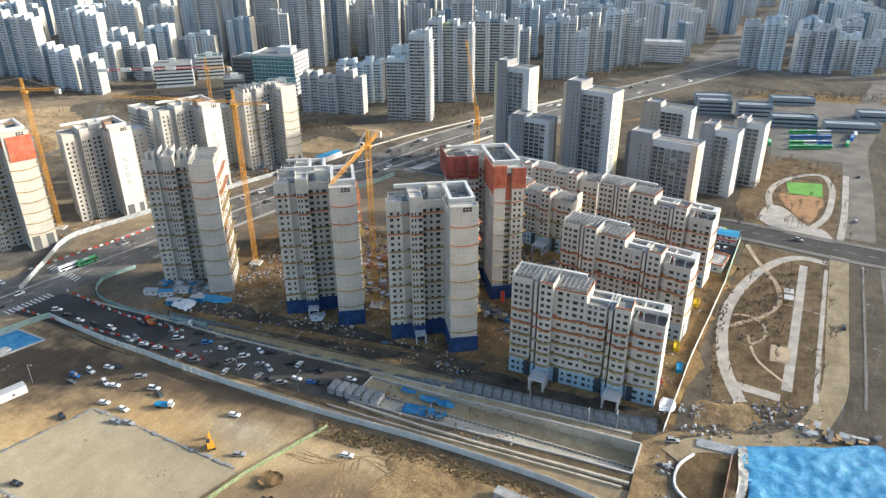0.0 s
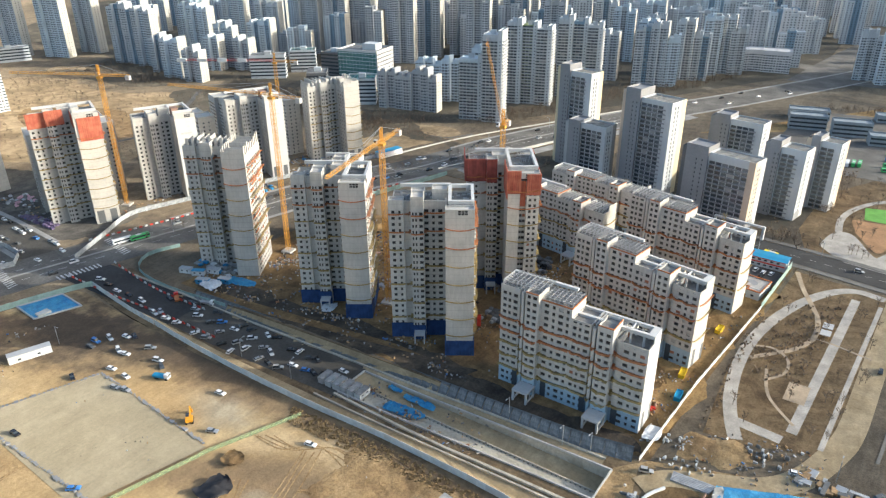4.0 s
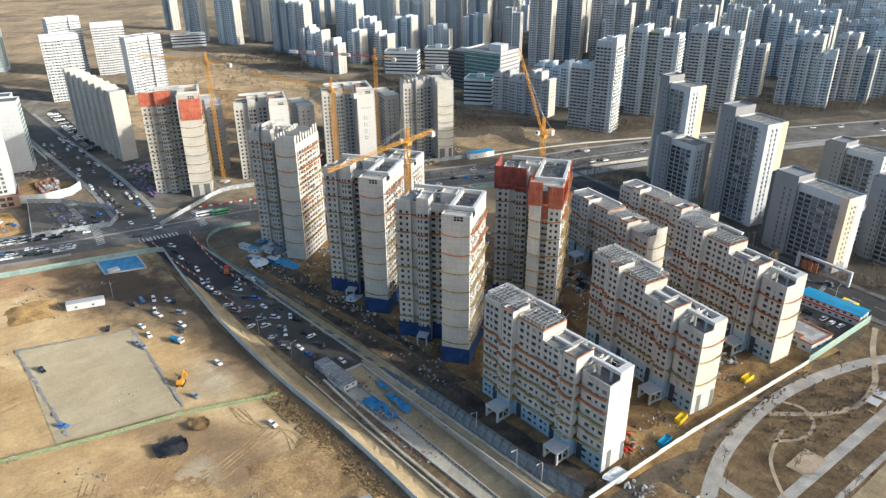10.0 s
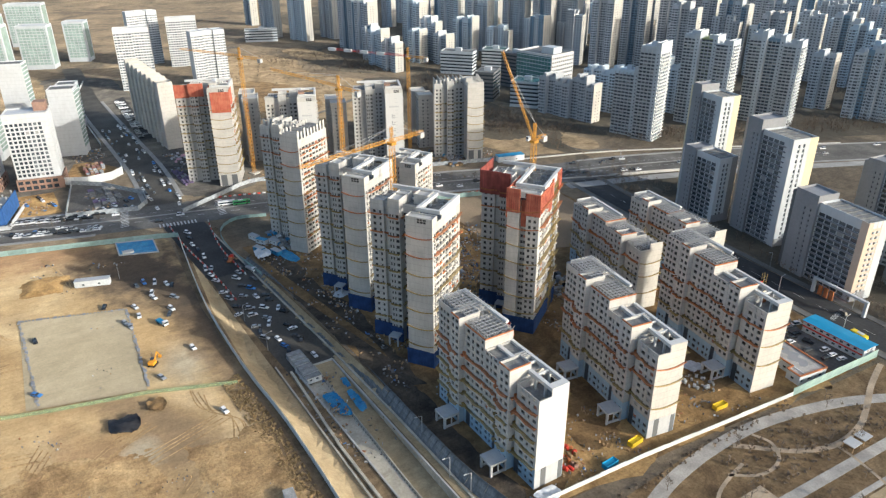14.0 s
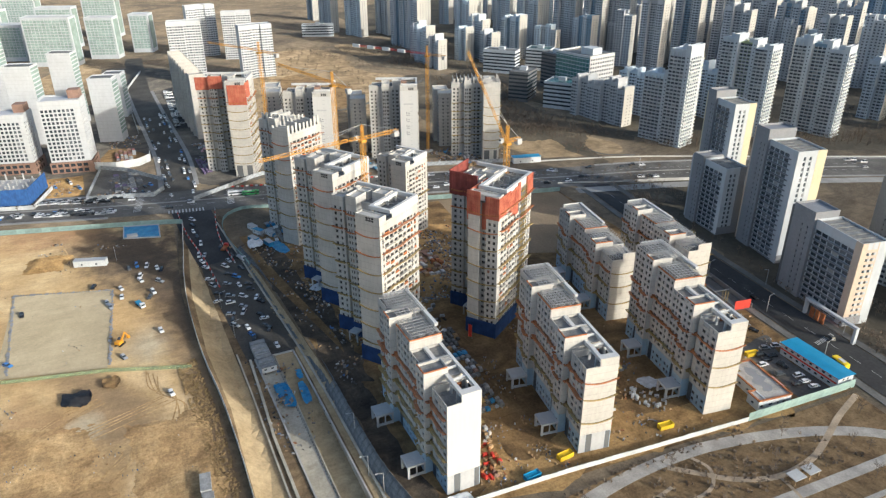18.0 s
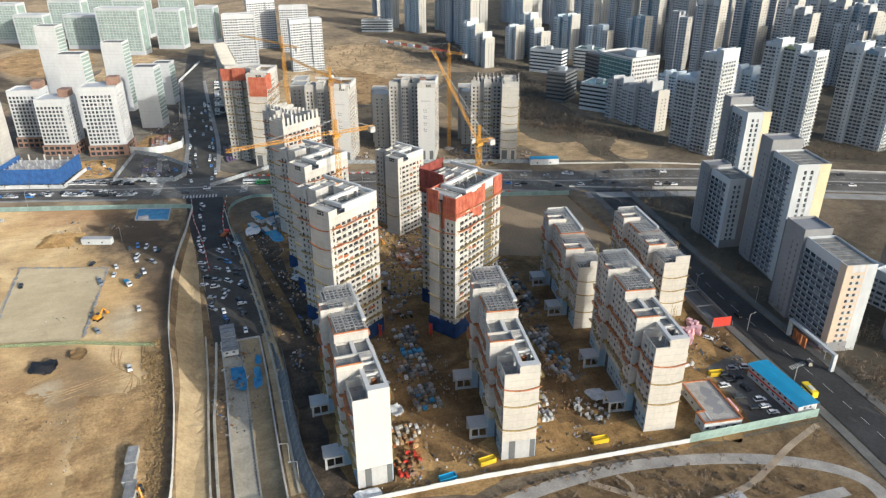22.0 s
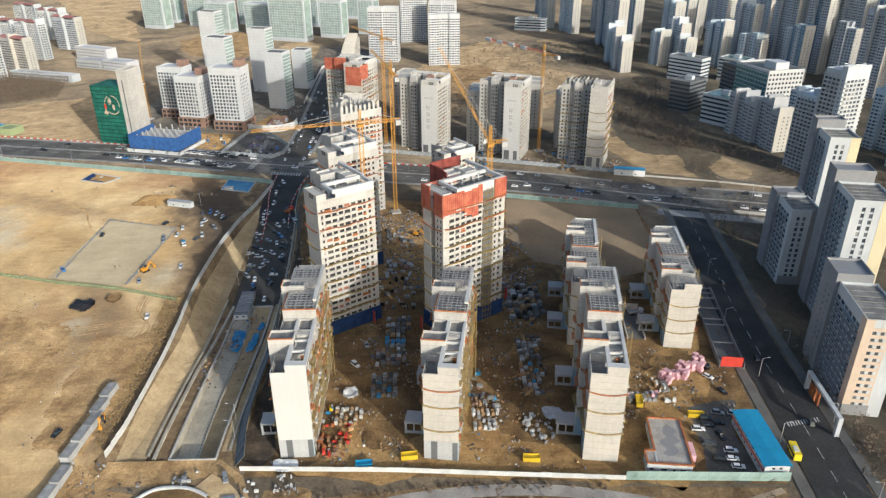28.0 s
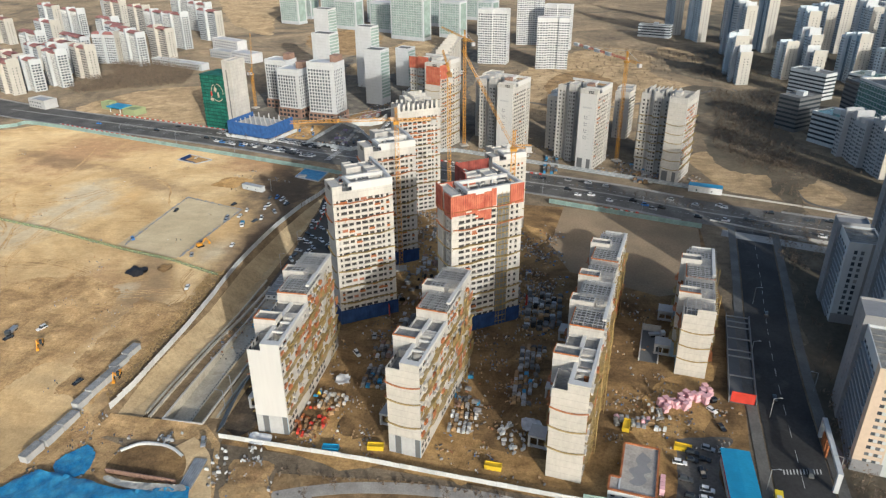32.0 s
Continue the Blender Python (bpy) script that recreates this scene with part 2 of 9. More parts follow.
GREENPAINT = mat("olive_green_paint", (0.32, 0.37, 0.20), 0.75, noise_scale=0.06, amount=0.12, fine=0.5)
# Cream for the ends facing the sun, darkened in colour to mute its light.
GABLE = mat("sun_toned_gable_cream", (0.46, 0.445, 0.405), 0.75, noise_scale=0.06, amount=0.12, fine=0.5)
BALCONY = mat("pale_balcony_paint", (0.52, 0.535, 0.54), 0.75, noise_scale=0.06, amount=0.12, fine=0.5)
STEELBLUE = mat("steel_blue_paint", (0.20, 0.29, 0.37), 0.75, noise_scale=0.06, amount=0.12, fine=0.5)
TRENCH = mat("dusty_trench_concrete", (0.56, 0.52, 0.43), 0.9, noise_scale=0.1, amount=0.3, fine=0.9, bump=0.05, blotch=(0.12, 0.58, (0.30, 0.265, 0.21)))
ROOFDECK = mat("grey_roof_deck", (0.27, 0.27, 0.26), 0.9, noise_scale=0.25, amount=0.4, fine=1.6, blotch=(0.4, 0.56, (0.15, 0.148, 0.145)))
# Near-black tones paint the unlit rooms behind open windows; last two are formwork.
ROOMSHADE = random_mat("opening_shade", [(0, (0.022, 0.022, 0.024)), (0.55, (0.04, 0.038, 0.036)), (0.82, (0.075, 0.07, 0.065)), (0.95, (0.30, 0.12, 0.07)), (0.98, (0.33, 0.33, 0.32))], 0.6)
GLASS = random_mat("window_glass", [(0, (0.06, 0.07, 0.085)), (0.4, (0.10, 0.115, 0.13)), (0.75, (0.16, 0.17, 0.185)), (0.93, (0.3, 0.3, 0.3))], 0.15, spec=0.6, island=True)
GLASS_ONE = mat("dark_glass", (0.04, 0.05, 0.06), 0.12, spec=0.6)
GREENGLASS = mat("green_curtain_glass", (0.10, 0.24, 0.22), 0.18, noise_scale=0.1, amount=0.3, fine=0.6, spec=0.6)
TEALGLASS = mat("pale_green_glass", (0.36, 0.46, 0.42), 0.25, noise_scale=0.1, amount=0.25, fine=0.5, spec=0.6)
ORANGE = mat("orange_safety_net", (0.56, 0.21, 0.085), 0.8, noise_scale=0.4, amount=0.35, fine=2.0, alpha=0.8)
OCHRE = mat("ochre_safety_net", (0.46, 0.335, 0.13), 0.8, noise_scale=0.4, amount=0.35, fine=2.0, alpha=0.72)
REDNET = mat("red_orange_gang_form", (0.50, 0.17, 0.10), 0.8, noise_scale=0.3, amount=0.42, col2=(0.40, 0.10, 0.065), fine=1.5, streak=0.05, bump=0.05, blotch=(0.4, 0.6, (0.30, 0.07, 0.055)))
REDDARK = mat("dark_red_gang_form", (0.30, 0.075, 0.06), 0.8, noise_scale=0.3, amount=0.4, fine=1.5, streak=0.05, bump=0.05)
BLUENET = mat("blue_safety_mesh", (0.024, 0.062, 0.18), 0.8, noise_scale=0.3, amount=0.35, fine=1.4, streak=0.1, bump=0.05)
GREENNET = mat("green_scaffold_mesh", (0.03, 0.20, 0.15), 0.8, noise_scale=0.2, amount=0.45, fine=0.7, bump=0.05)
TARP = mat("blue_tarpaulin", (0.015, 0.185, 0.42), 0.42, noise_scale=0.25, col2=(0.07, 0.30, 0.50), amount=0.45, fine=0.9, bump=0.35, spec=0.4)
TARPWHITE = mat("white_tarpaulin", (0.70, 0.72, 0.74), 0.5, noise_scale=0.3, amount=0.25, fine=1.0, bump=0.15)
BLUEROOF = mat("blue_metal_roof", (0.03, 0.28, 0.50), 0.45, noise_scale=0.2, amount=0.15, fine=1.0, streak=1.0)
REDROOF = mat("dull_red_roof", (0.40, 0.18, 0.165), 0.8, noise_scale=0.15, amount=0.25, fine=1.0)
REDPAINT = mat("red_paint", (0.58, 0.06, 0.04), 0.55, noise_scale=0.4, amount=0.2)
BRICKRED = mat("terracotta_cladding", (0.33, 0.21, 0.16), 0.8, noise_scale=0.2, amount=0.25, fine=1.0)
CRANE = mat("crane_yellow", (0.62, 0.31, 0.05), 0.5, noise_scale=0.3, amount=0.25)
CRANERED = mat("crane_red", (0.55, 0.07, 0.06), 0.5, noise_scale=0.3, amount=0.2)
STEEL = mat("galvanised_steel", (0.45, 0.46, 0.47), 0.45, 0.5, noise_scale=0.5, amount=0.25)
TEAL = mat("teal_fence_panel", (0.33, 0.46, 0.43), 0.6, noise_scale=0.15, amount=0.3, fine=1.0, rand=0.12)
FENCEWHITE = mat("white_fence_panel", (0.66, 0.68, 0.68), 0.6, noise_scale=0.15, amount=0.2, fine=1.0, rand=0.1)
FENCEPRINT = mat("printed_blue_white_fence", (0.52, 0.55, 0.57), 0.7, noise_scale=0.3, amount=0.5, fine=1.5, rand=0.15, blotch=(0.35, 0.6, (0.20, 0.25, 0.30)))
BANKNET = mat("dark_bank_netting", (0.25, 0.27, 0.28), 0.9, noise_scale=0.3, amount=0.6, fine=1.5, rand=0.06, blotch=(0.5, 0.5, (0.10, 0.11, 0.12)))
FENCEGREEN = mat("pale_green_mesh_fence", (0.36, 0.46, 0.27), 0.8, noise_scale=0.3, amount=0.3, alpha=0.42)
ASPHALT = mat("asphalt", (0.055, 0.055, 0.056), 0.9, noise_scale=0.06, amount=0.35, fine=0.7, blotch=(0.09, 0.6, (0.085, 0.08, 0.073)))
ASPHALT_OLD = mat("worn_dusty_asphalt", (0.19, 0.178, 0.16), 0.9, noise_scale=0.05, amount=0.45, fine=0.8, blotch=(0.16, 0.56, (0.105, 0.098, 0.09)))
PAVING = mat("grey_paving", (0.36, 0.35, 0.33), 0.9, noise_scale=0.1, amount=0.25, fine=1.2)
DARKPAVE = mat("grimy_dark_paving", (0.17, 0.165, 0.155), 0.9, noise_scale=0.1, amount=0.3, fine=1.2)
PAVE_PATH = mat("pale_park_paving", (0.42, 0.395, 0.36), 0.9, noise_scale=0.15, amount=0.3, fine=1.5)
PAVE_PINK = mat("pinkish_paving", (0.36, 0.27, 0.25), 0.9, noise_scale=0.2, amount=0.3, fine=1.5)
PAVE_TAN = mat("tan_paving", (0.44, 0.35, 0.25), 0.9, noise_scale=0.15, amount=0.3, fine=1.5)
LINE = mat("road_paint", (0.62, 0.62, 0.60), 0.8, noise_scale=0.4, amount=0.3)
GREENCOURT = mat("green_court", (0.14, 0.36, 0.07), 0.9, noise_scale=0.15, amount=0.25, fine=1.0)
CLAYCOURT = mat("brown_clay_court", (0.36, 0.21, 0.11), 0.95, noise_scale=0.1, amount=0.3, fine=0.8)
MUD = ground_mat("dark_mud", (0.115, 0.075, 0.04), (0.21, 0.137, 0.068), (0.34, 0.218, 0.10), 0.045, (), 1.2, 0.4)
HILL = ground_mat("dull_ochre_hillside", (0.21, 0.155, 0.095), (0.325, 0.245, 0.15), (0.41, 0.315, 0.2), 0.03, (), 1.2, 0.4)
# Mud darkened in its own colour for the shade below the blocks.
SHADEMUD = ground_mat("shade_darkened_mud", (0.05, 0.043, 0.036), (0.085, 0.07, 0.055), (0.15, 0.115, 0.08), 0.07, (), 1.2, 0.4)
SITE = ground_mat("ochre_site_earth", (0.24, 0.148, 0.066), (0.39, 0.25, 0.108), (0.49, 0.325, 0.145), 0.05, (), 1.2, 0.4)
DARKEARTH = ground_mat("brown_churned_earth", (0.13, 0.095, 0.06), (0.21, 0.152, 0.092), (0.30, 0.22, 0.13), 0.06, (), 1.1, 0.4)
YARD = mat("grey_brown_yard", (0.275, 0.21, 0.14), 0.95, noise_scale=0.04, col2=(0.20, 0.155, 0.105), amount=0.3, fine=0.8, blotch=(0.06, 0.6, (0.17, 0.135, 0.095)), matte=1.0)
DIRTYSHEET = mat("dirty_white_sheet", (0.50, 0.49, 0.45), 0.6, noise_scale=0.3, amount=0.35, fine=1.0, bump=0.2)
DUSTSTREET = mat("dusty_street_surface", (0.115, 0.105, 0.09), 0.9, noise_scale=0.06, amount=0.4, fine=0.9, blotch=(0.14, 0.56, (0.095, 0.085, 0.07)))
# Stains of the sand; the three last, darkest zones paint the towers' shadow.
FIELD_STAINS_AND_SHADE = [(-318, -45, 62, 34, 0, RUST, 0.9), (-288, -44, 40, 12, 70, DARKBROWN, 0.7), (-285, 136, 42, 17, 10, DARKBROWN, 0.95), (-318, 110, 26, 30, 0, RUST, 0.9), (-250, 150, 46, 13, 3, BROWN, 0.95), (-216, 29, 36, 18, 20, GREYSAND, 0.9),
                (-222, 57, 13, 7, 0, OCHRESAND, 0.8), (-258, 50, 46, 9, 62, BROWN, 0.7), (-150, 171, 110, 8, 0, BROWN, 0.95), (-60, 172, 60, 9, 2, DARKBROWN, 0.8), (-156, 153, 15, 8, 0, GREYSAND, 0.8), (-96, 112, 40, 20, 10, RUST, 0.6), (-99, 142, 26, 12, 12, BROWN, 0.9),
                (-215, 162, 40, 8, 0, DARKBROWN, 0.7), (-128, 130, 26, 8, 30, BROWN, 0.85), (-60, 60, 50, 22, 30, RUST, 0.5), (-150, 20, 60, 20, -20, GREYSAND, 0.7), (-240, -120, 70, 24, 15, RUST, 0.7), (-350, 20, 16, 60, 14, RUST, 0.8),
                (-126, 150, 12, 5, 35, PALESAND, 0.85), (-112, 157, 12, 5, 15, PALESAND, 0.85), (-96, 158, 11, 5, -20, PALESAND, 0.85), (-82, 151, 12, 5, -30, PALESAND, 0.85), (-66, 148, 16, 7, 10, PALESAND, 0.8), (-40, 150, 20, 8, 0, PALESAND, 0.7), (-104, 126, 9, 6, 0, GREYSAND, 0.8), (-186, 138, 22, 24, 0, OCHRESAND, 0.6), (-180, 165, 40, 7, 0, DARKBROWN, 0.8), (-268, 156, 38, 26, 10, SHADOWSOIL, 1.0), (-228, 164, 34, 14, 4, SHADOWSOIL, 0.9), (-180, 170, 30, 6, 0, SHADOWSOIL, 0.7)]
SAND = ground_mat("pale_sand", (0.335, 0.232, 0.118), (0.45, 0.328, 0.176), (0.52, 0.405, 0.24), 0.014, FIELD_STAINS_AND_SHADE, 0.75, 0.3)
TAN = ground_mat("tan_earth", (0.30, 0.195, 0.10), (0.43, 0.295, 0.15), (0.53, 0.38, 0.205), 0.06, (), 1.25, 0.6)
GRAVEL = ground_mat("grey_sand_pad", (0.315, 0.27, 0.185), (0.35, 0.30, 0.208), (0.385, 0.333, 0.235), 0.03, (), 0.5, 0.1)
DIRT = ground_mat("sandy_haul_road", (0.43, 0.325, 0.19), (0.51, 0.395, 0.24), (0.57, 0.45, 0.285), 0.05, (), 0.8, 0.2)
STRIP = ground_mat("packed_sand_strip", (0.33, 0.255, 0.155), (0.40, 0.315, 0.195), (0.46, 0.37, 0.235), 0.04, (), 0.8, 0.2)
GRASS = ground_mat("dry_winter_grass", (0.15, 0.10, 0.055), (0.25, 0.17, 0.092), (0.33, 0.235, 0.13), 0.06, (), 1.3, 0.3)
WOOD = mat("timber", (0.36, 0.24, 0.13), 0.85, noise_scale=0.6, amount=0.35, rand=0.3)
DARKROOF = mat("dark_tarp", (0.035, 0.035, 0.04), 0.7, noise_scale=0.3, amount=0.4, bump=0.2)
TWIG = mat("bare_twigs", (0.20, 0.155, 0.115), 0.95, noise_scale=0.3, amount=0.4, rand=0.2)
RUBBER = mat("rubber", (0.02, 0.02, 0.02), 0.9)
PINKFOAM = mat("pink_insulation_board", (0.74, 0.45, 0.50), 0.85, noise_scale=0.4, amount=0.15, rand=0.1)
YELLOWSKIP = mat("yellow_painted_steel", (0.72, 0.50, 0.03), 0.5, noise_scale=0.4, amount=0.2)
PAINTS = {"white": mat("white_car_paint", (0.74, 0.74, 0.74), 0.25, spec=0.6), "black": mat("black_car_paint", (0.02, 0.02, 0.022), 0.22, spec=0.6), "silver": mat("silver_car_paint", (0.42, 0.43, 0.44), 0.28, 0.5),
          "grey": mat("dark_grey_car_paint", (0.11, 0.115, 0.12), 0.25, 0.3), "blue": mat("blue_truck_paint", (0.06, 0.20, 0.50), 0.35), "red": mat("red_car_paint", (0.45, 0.04, 0.03), 0.3), "yellow": mat("yellow_bus_paint", (0.75, 0.58, 0.03), 0.35),
          "green": mat("green_bus_paint", (0.08, 0.42, 0.14), 0.35), "orange": mat("orange_digger_paint", (0.75, 0.33, 0.03), 0.45)}


# ---- building blocks ----
class Build:
    """Collects faces of one mesh."""

    def __init__(self):
        self.v, self.f = [], []

    def quad(self, *p):
        n = len(self.v)
        self.v.extend(p)
        self.f.append(tuple(range(n, n + len(p))))

    def box(self, x0, x1, y0, y1, z0, z1):
        n = len(self.v)
        self.v.extend([(x0, y0, z0), (x1, y0, z0), (x1, y1, z0), (x0, y1, z0), (x0, y0, z1), (x1, y0, z1), (x1, y1, z1), (x0, y1, z1)])
        self.f.extend([(n, n + 3, n + 2, n + 1), (n + 4, n + 5, n + 6, n + 7), (n, n + 1, n + 5, n + 4), (n + 1, n + 2, n + 6, n + 5), (n + 2, n + 3, n + 7, n + 6), (n + 3, n, n + 4, n + 7)])
        return self

    def prism(self, pts, z0, z1):
        n, k = len(self.v), len(pts)
        self.v.extend([(x, y, z0) for x, y in pts] + [(x, y, z1) for x, y in pts])
        self.f.append(tuple(n + k + i for i in range(k)))
        self.f.append(tuple(n + k - 1 - i for i in range(k)))
        for i in range(k):
            j = (i + 1) % k
            self.f.append((n + i, n + j, n + k + j, n + k + i))
        return self

    def beam(self, p, q, w, h=None):
        """A bar of w by h from p to q."""
        h = h or w
        p, q = Vector(p), Vector(q)
        d = (q - p).normalized()
        side = d.cross(Vector((0, 0, 1)))
        side = side.normalized() if side.length > 1e-4 else Vector((1, 0, 0))
        up = side.cross(d).normalized()
        n = len(self.v)
        for c in (p, q):
            for a, b in ((-1, -1), (1, -1), (1, 1), (-1, 1)):
                self.v.append(tuple(c + side * (a * w / 2) + up * (b * h / 2)))
        self.f.extend([(n, n + 1, n + 2, n + 3), (n + 7, n + 6, n + 5, n + 4)] + [(n + i, n + 4 + i, n + 4 + (i + 1) % 4, n + (i + 1) % 4) for i in range(4)])
        return self

    def mesh(self, name, material):
        me = bpy.data.meshes.new(name)
        me.from_pydata(self.v, [], self.f)
        me.materials.append(material)
        return me


def part(name, bld, material, parent, label="", kind=""):
    ob = new(name, bld.mesh(name, material) if isinstance(bld, Build) else bld)
    ob.parent = parent
    return tagged(ob, label, kind=kind)


def thing(name, label, category, x=0, y=0, z=0, rot=0, group="", kind=""):
    ob = new(name)
    ob.empty_display_size = 0.5
    ob.matrix_basis = pose(x, y, z, 0, 0, rot)
    return tagged(ob, label, category, group, kind)


def solo(name, bld, material, label, category, x=0, y=0, z=0, rot=0, group="", kind=""):
    """A thing that is one mesh."""
    ob = new(name, bld.mesh(name, material) if isinstance(bld, Build) else bld)
    ob.matrix_basis = pose(x, y, z, 0, 0, rot)
    return tagged(ob, label, category, group, kind)


def facade(bld, panes, p0, p1, z0, z1, cols=(), rows=(), depth=0.35, skip=None):
    """A wall from p0 to p1, outside on its right, with real openings; panes collects (place, angle, width, height)."""
    dx, dy = p1[0] - p0[0], p1[1] - p0[1]
    L = math.hypot(dx, dy)
    dx, dy = dx / L, dy / L
    nx, ny = dy, -dx
    rows = [r for r in rows if r[0] > z0 and r[0] + r[1] < z1]
    cols = sorted(c for c in cols if c[0] - c[1] / 2 > 0.05 and c[0] + c[1] / 2 < L - 0.05)

    def P(s, z, d=0.0):
        return (p0[0] + dx * s - nx * d, p0[1] + dy * s - ny * d, z)

    s = 0.0
    for c, w in cols:
        a, b = c - w / 2, c + w / 2
        bld.quad(P(s, z0), P(a, z0), P(a, z1), P(s, z1))
        s = b
        z = z0
        for i, (zb, h) in enumerate(rows):
            if skip and skip(c, i):
                continue
            bld.quad(P(a, z), P(b, z), P(b, zb), P(a, zb))
            zt = zb + h
            bld.quad(P(a, zb), P(b, zb), P(b, zb, depth), P(a, zb, depth))
            bld.quad(P(a, zt, depth), P(b, zt, depth), P(b, zt), P(a, zt))
            bld.quad(P(a, zb), P(a, zb, depth), P(a, zt, depth), P(a, zt))
            bld.quad(P(b, zb, depth), P(b, zb), P(b, zt), P(b, zt, depth))
            panes.append((P(c, zb + h / 2, depth), math.atan2(dy, dx), round(w, 2), round(h, 2)))
            z = zt
        bld.quad(P(a, z), P(b, z), P(b, z1), P(a, z1))
    bld.quad(P(s, z0), P(L, z0), P(L, z1), P(s, z1))


def roof_with_parapet(bld, x0, x1, y0, y1, z1, drop=1.1, t=0.3):
    zr = z1 - drop
    X0, X1, Y0, Y1 = x0 + t, x1 - t, y0 + t, y1 - t
    for a, b, c, d in (((x0, y0), (x1, y0), (X1, Y0), (X0, Y0)), ((x1, y0), (x1, y1), (X1, Y1), (X1, Y0)), ((x1, y1), (x0, y1), (X0, Y1), (X1, Y1)), ((x0, y1), (x0, y0), (X0, Y0), (X0, Y1))):
        bld.quad((*a, z1), (*b, z1), (*c, z1), (*d, z1))
        bld.quad((*d, z1), (*c, z1), (*c, zr), (*d, zr))
    bld.quad((X0, Y0, zr), (X1, Y0, zr), (X1, Y1, zr), (X0, Y1, zr))


def block(bld, panes, x0, x1, y0, y1, z0, z1, front=(), right=(), back=(), left=(), rows=(), drop=1.1, skip=None):
    facade(bld, panes, (x0, y0), (x1, y0), z0, z1, front, rows, skip=skip)
    facade(bld, panes, (x1, y0), (x1, y1), z0, z1, right, rows, skip=skip)
    facade(bld, panes, (x1, y1), (x0, y1), z0, z1, back, rows, skip=skip)
    facade(bld, panes, (x0, y1), (x0, y0), z0, z1, left, rows, skip=skip)
    roof_with_parapet(bld, x0, x1, y0, y1, z1, drop)


PANE_MESH = {}


def hang_windows(panes, parent, material, limit=300, name="window"):
    """The first panes as objects that share meshes, the rest joined."""
    rest = Build()
    for i, ((x, y, z), a, w, h) in enumerate(panes):
        if i < limit:
            key = (w, h, material.name)
            if key not in PANE_MESH:
                b = Build()
                b.quad((-w / 2, 0, -h / 2), (w / 2, 0, -h / 2), (w / 2, 0, h / 2), (-w / 2, 0, h / 2))
                PANE_MESH[key] = b.mesh("pane", material)
            ob = new(name, PANE_MESH[key])
            ob.parent = parent
            ob.matrix_basis = Matrix.Translation((x, y, z)) @ Matrix.Rotation(a, 4, "Z")
        else:
            ca, sa = math.cos(a) * w / 2, math.sin(a) * w / 2
            rest.quad((x - ca, y - sa, z - h / 2), (x + ca, y + sa, z - h / 2), (x + ca, y + sa, z + h / 2), (x - ca, y - sa, z + h / 2))
    if rest.f:
        part("rear_glazing", rest, ROOMSHADE if material is ROOMSHADE else GLASS, parent, kind="stuff")


def net_band(bld, pts, z, out=1.1, tall=0.7, sag=0.0, n=6, jitter=0.0):
    """A netting shelf along a polyline of (x, y), outside on its right; sags between the ends of each run."""
    for (ax, ay), (bx, by) in zip(pts, pts[1:]):
        L = math.hypot(bx - ax, by - ay)
        if L < 0.1:
            continue
        dx, dy = (bx - ax) / L, (by - ay) / L
        nx, ny = dy, -dx
        prev = None
        for i in range(n + 1):
            t = i / n
            zz = z - sag * 4 * t * (1 - t) + jitter * random.uniform(-1, 1)
            x, y = ax + dx * L * t, ay + dy * L * t
            o = out * (1 + 0.25 * random.uniform(-1, 1) * (jitter > 0))
            row = ((x + nx * 0.03, y + ny * 0.03, zz), (x + nx * o, y + ny * o, zz + 0.25), (x + nx * (o + 0.05), y + ny * (o + 0.05), zz + 0.25 - tall))
            if prev:
                bld.quad(prev[0], row[0], row[1], prev[1])
                bld.quad(prev[1], row[1], row[2], prev[2])
            prev = row


def smooth(pts, n=6):
    """Catmull-Rom through the points."""
    out = []
    P = [pts[0], *pts, pts[-1]]
    for i in range(1, len(P) - 2):
        for k in range(n):
            t = k / n
            out.append(tuple(0.5 * (2 * b + (c - a) * t + (2 * a - 5 * b + 4 * c - d) * t * t + (3 * b - a - 3 * c + d) * t ** 3) for a, b, c, d in zip(P[i - 1], P[i], P[i + 1], P[i + 2])))
    return out + [tuple(pts[-1])]


def ribbon(bld, pts, width, z, n=6, thick=0.0):
    """A flat strip along a smooth line; with thick it is a low slab."""
    pts = smooth(pts, n) if n else list(pts)
    sides = []
    for i, (x, y) in enumerate(pts):
        a, b = pts[max(i - 1, 0)], pts[min(i + 1, len(pts) - 1)]
        d = math.hypot(b[0] - a[0], b[1] - a[1]) or 1
        ux, uy = (b[0] - a[0]) / d, (b[1] - a[1]) / d
        sides.append(((x + uy * width / 2, y - ux * width / 2), (x - uy * width / 2, y + ux * width / 2)))
    for (r0, l0), (r1, l1) in zip(sides, sides[1:]):
        bld.quad((*r0, z), (*r1, z), (*l1, z), (*l0, z))
        if thick:
            bld.quad((*r0, z - thick), (*r1, z - thick), (*r1, z), (*r0, z))
            bld.quad((*l1, z - thick), (*l0, z - thick), (*l0, z), (*l1, z))


def inside(x, y, poly):
    r = False
    for (ax, ay), (bx, by) in zip(poly, poly[1:] + poly[:1]):
        if (ay > y) != (by > y) and x < (bx - ax) * (y - ay) / (by - ay) + ax:
            r = not r
    return r



# ---- ground, roads, fences ----
PIT = [(-20, 195.5), (-20, 212), (-128, 209.5), (-128, 192.5)]


def knots(x, *ps):
    """Smooth steps through (x, value) pairs in rising x."""
    if x <= ps[0][0]:
        return ps[0][1]
    for (a, p), (b, q) in zip(ps, ps[1:]):
        if x < b:
            return p + (q - p) * (x - a) / (b - a)
    return ps[-1][1]


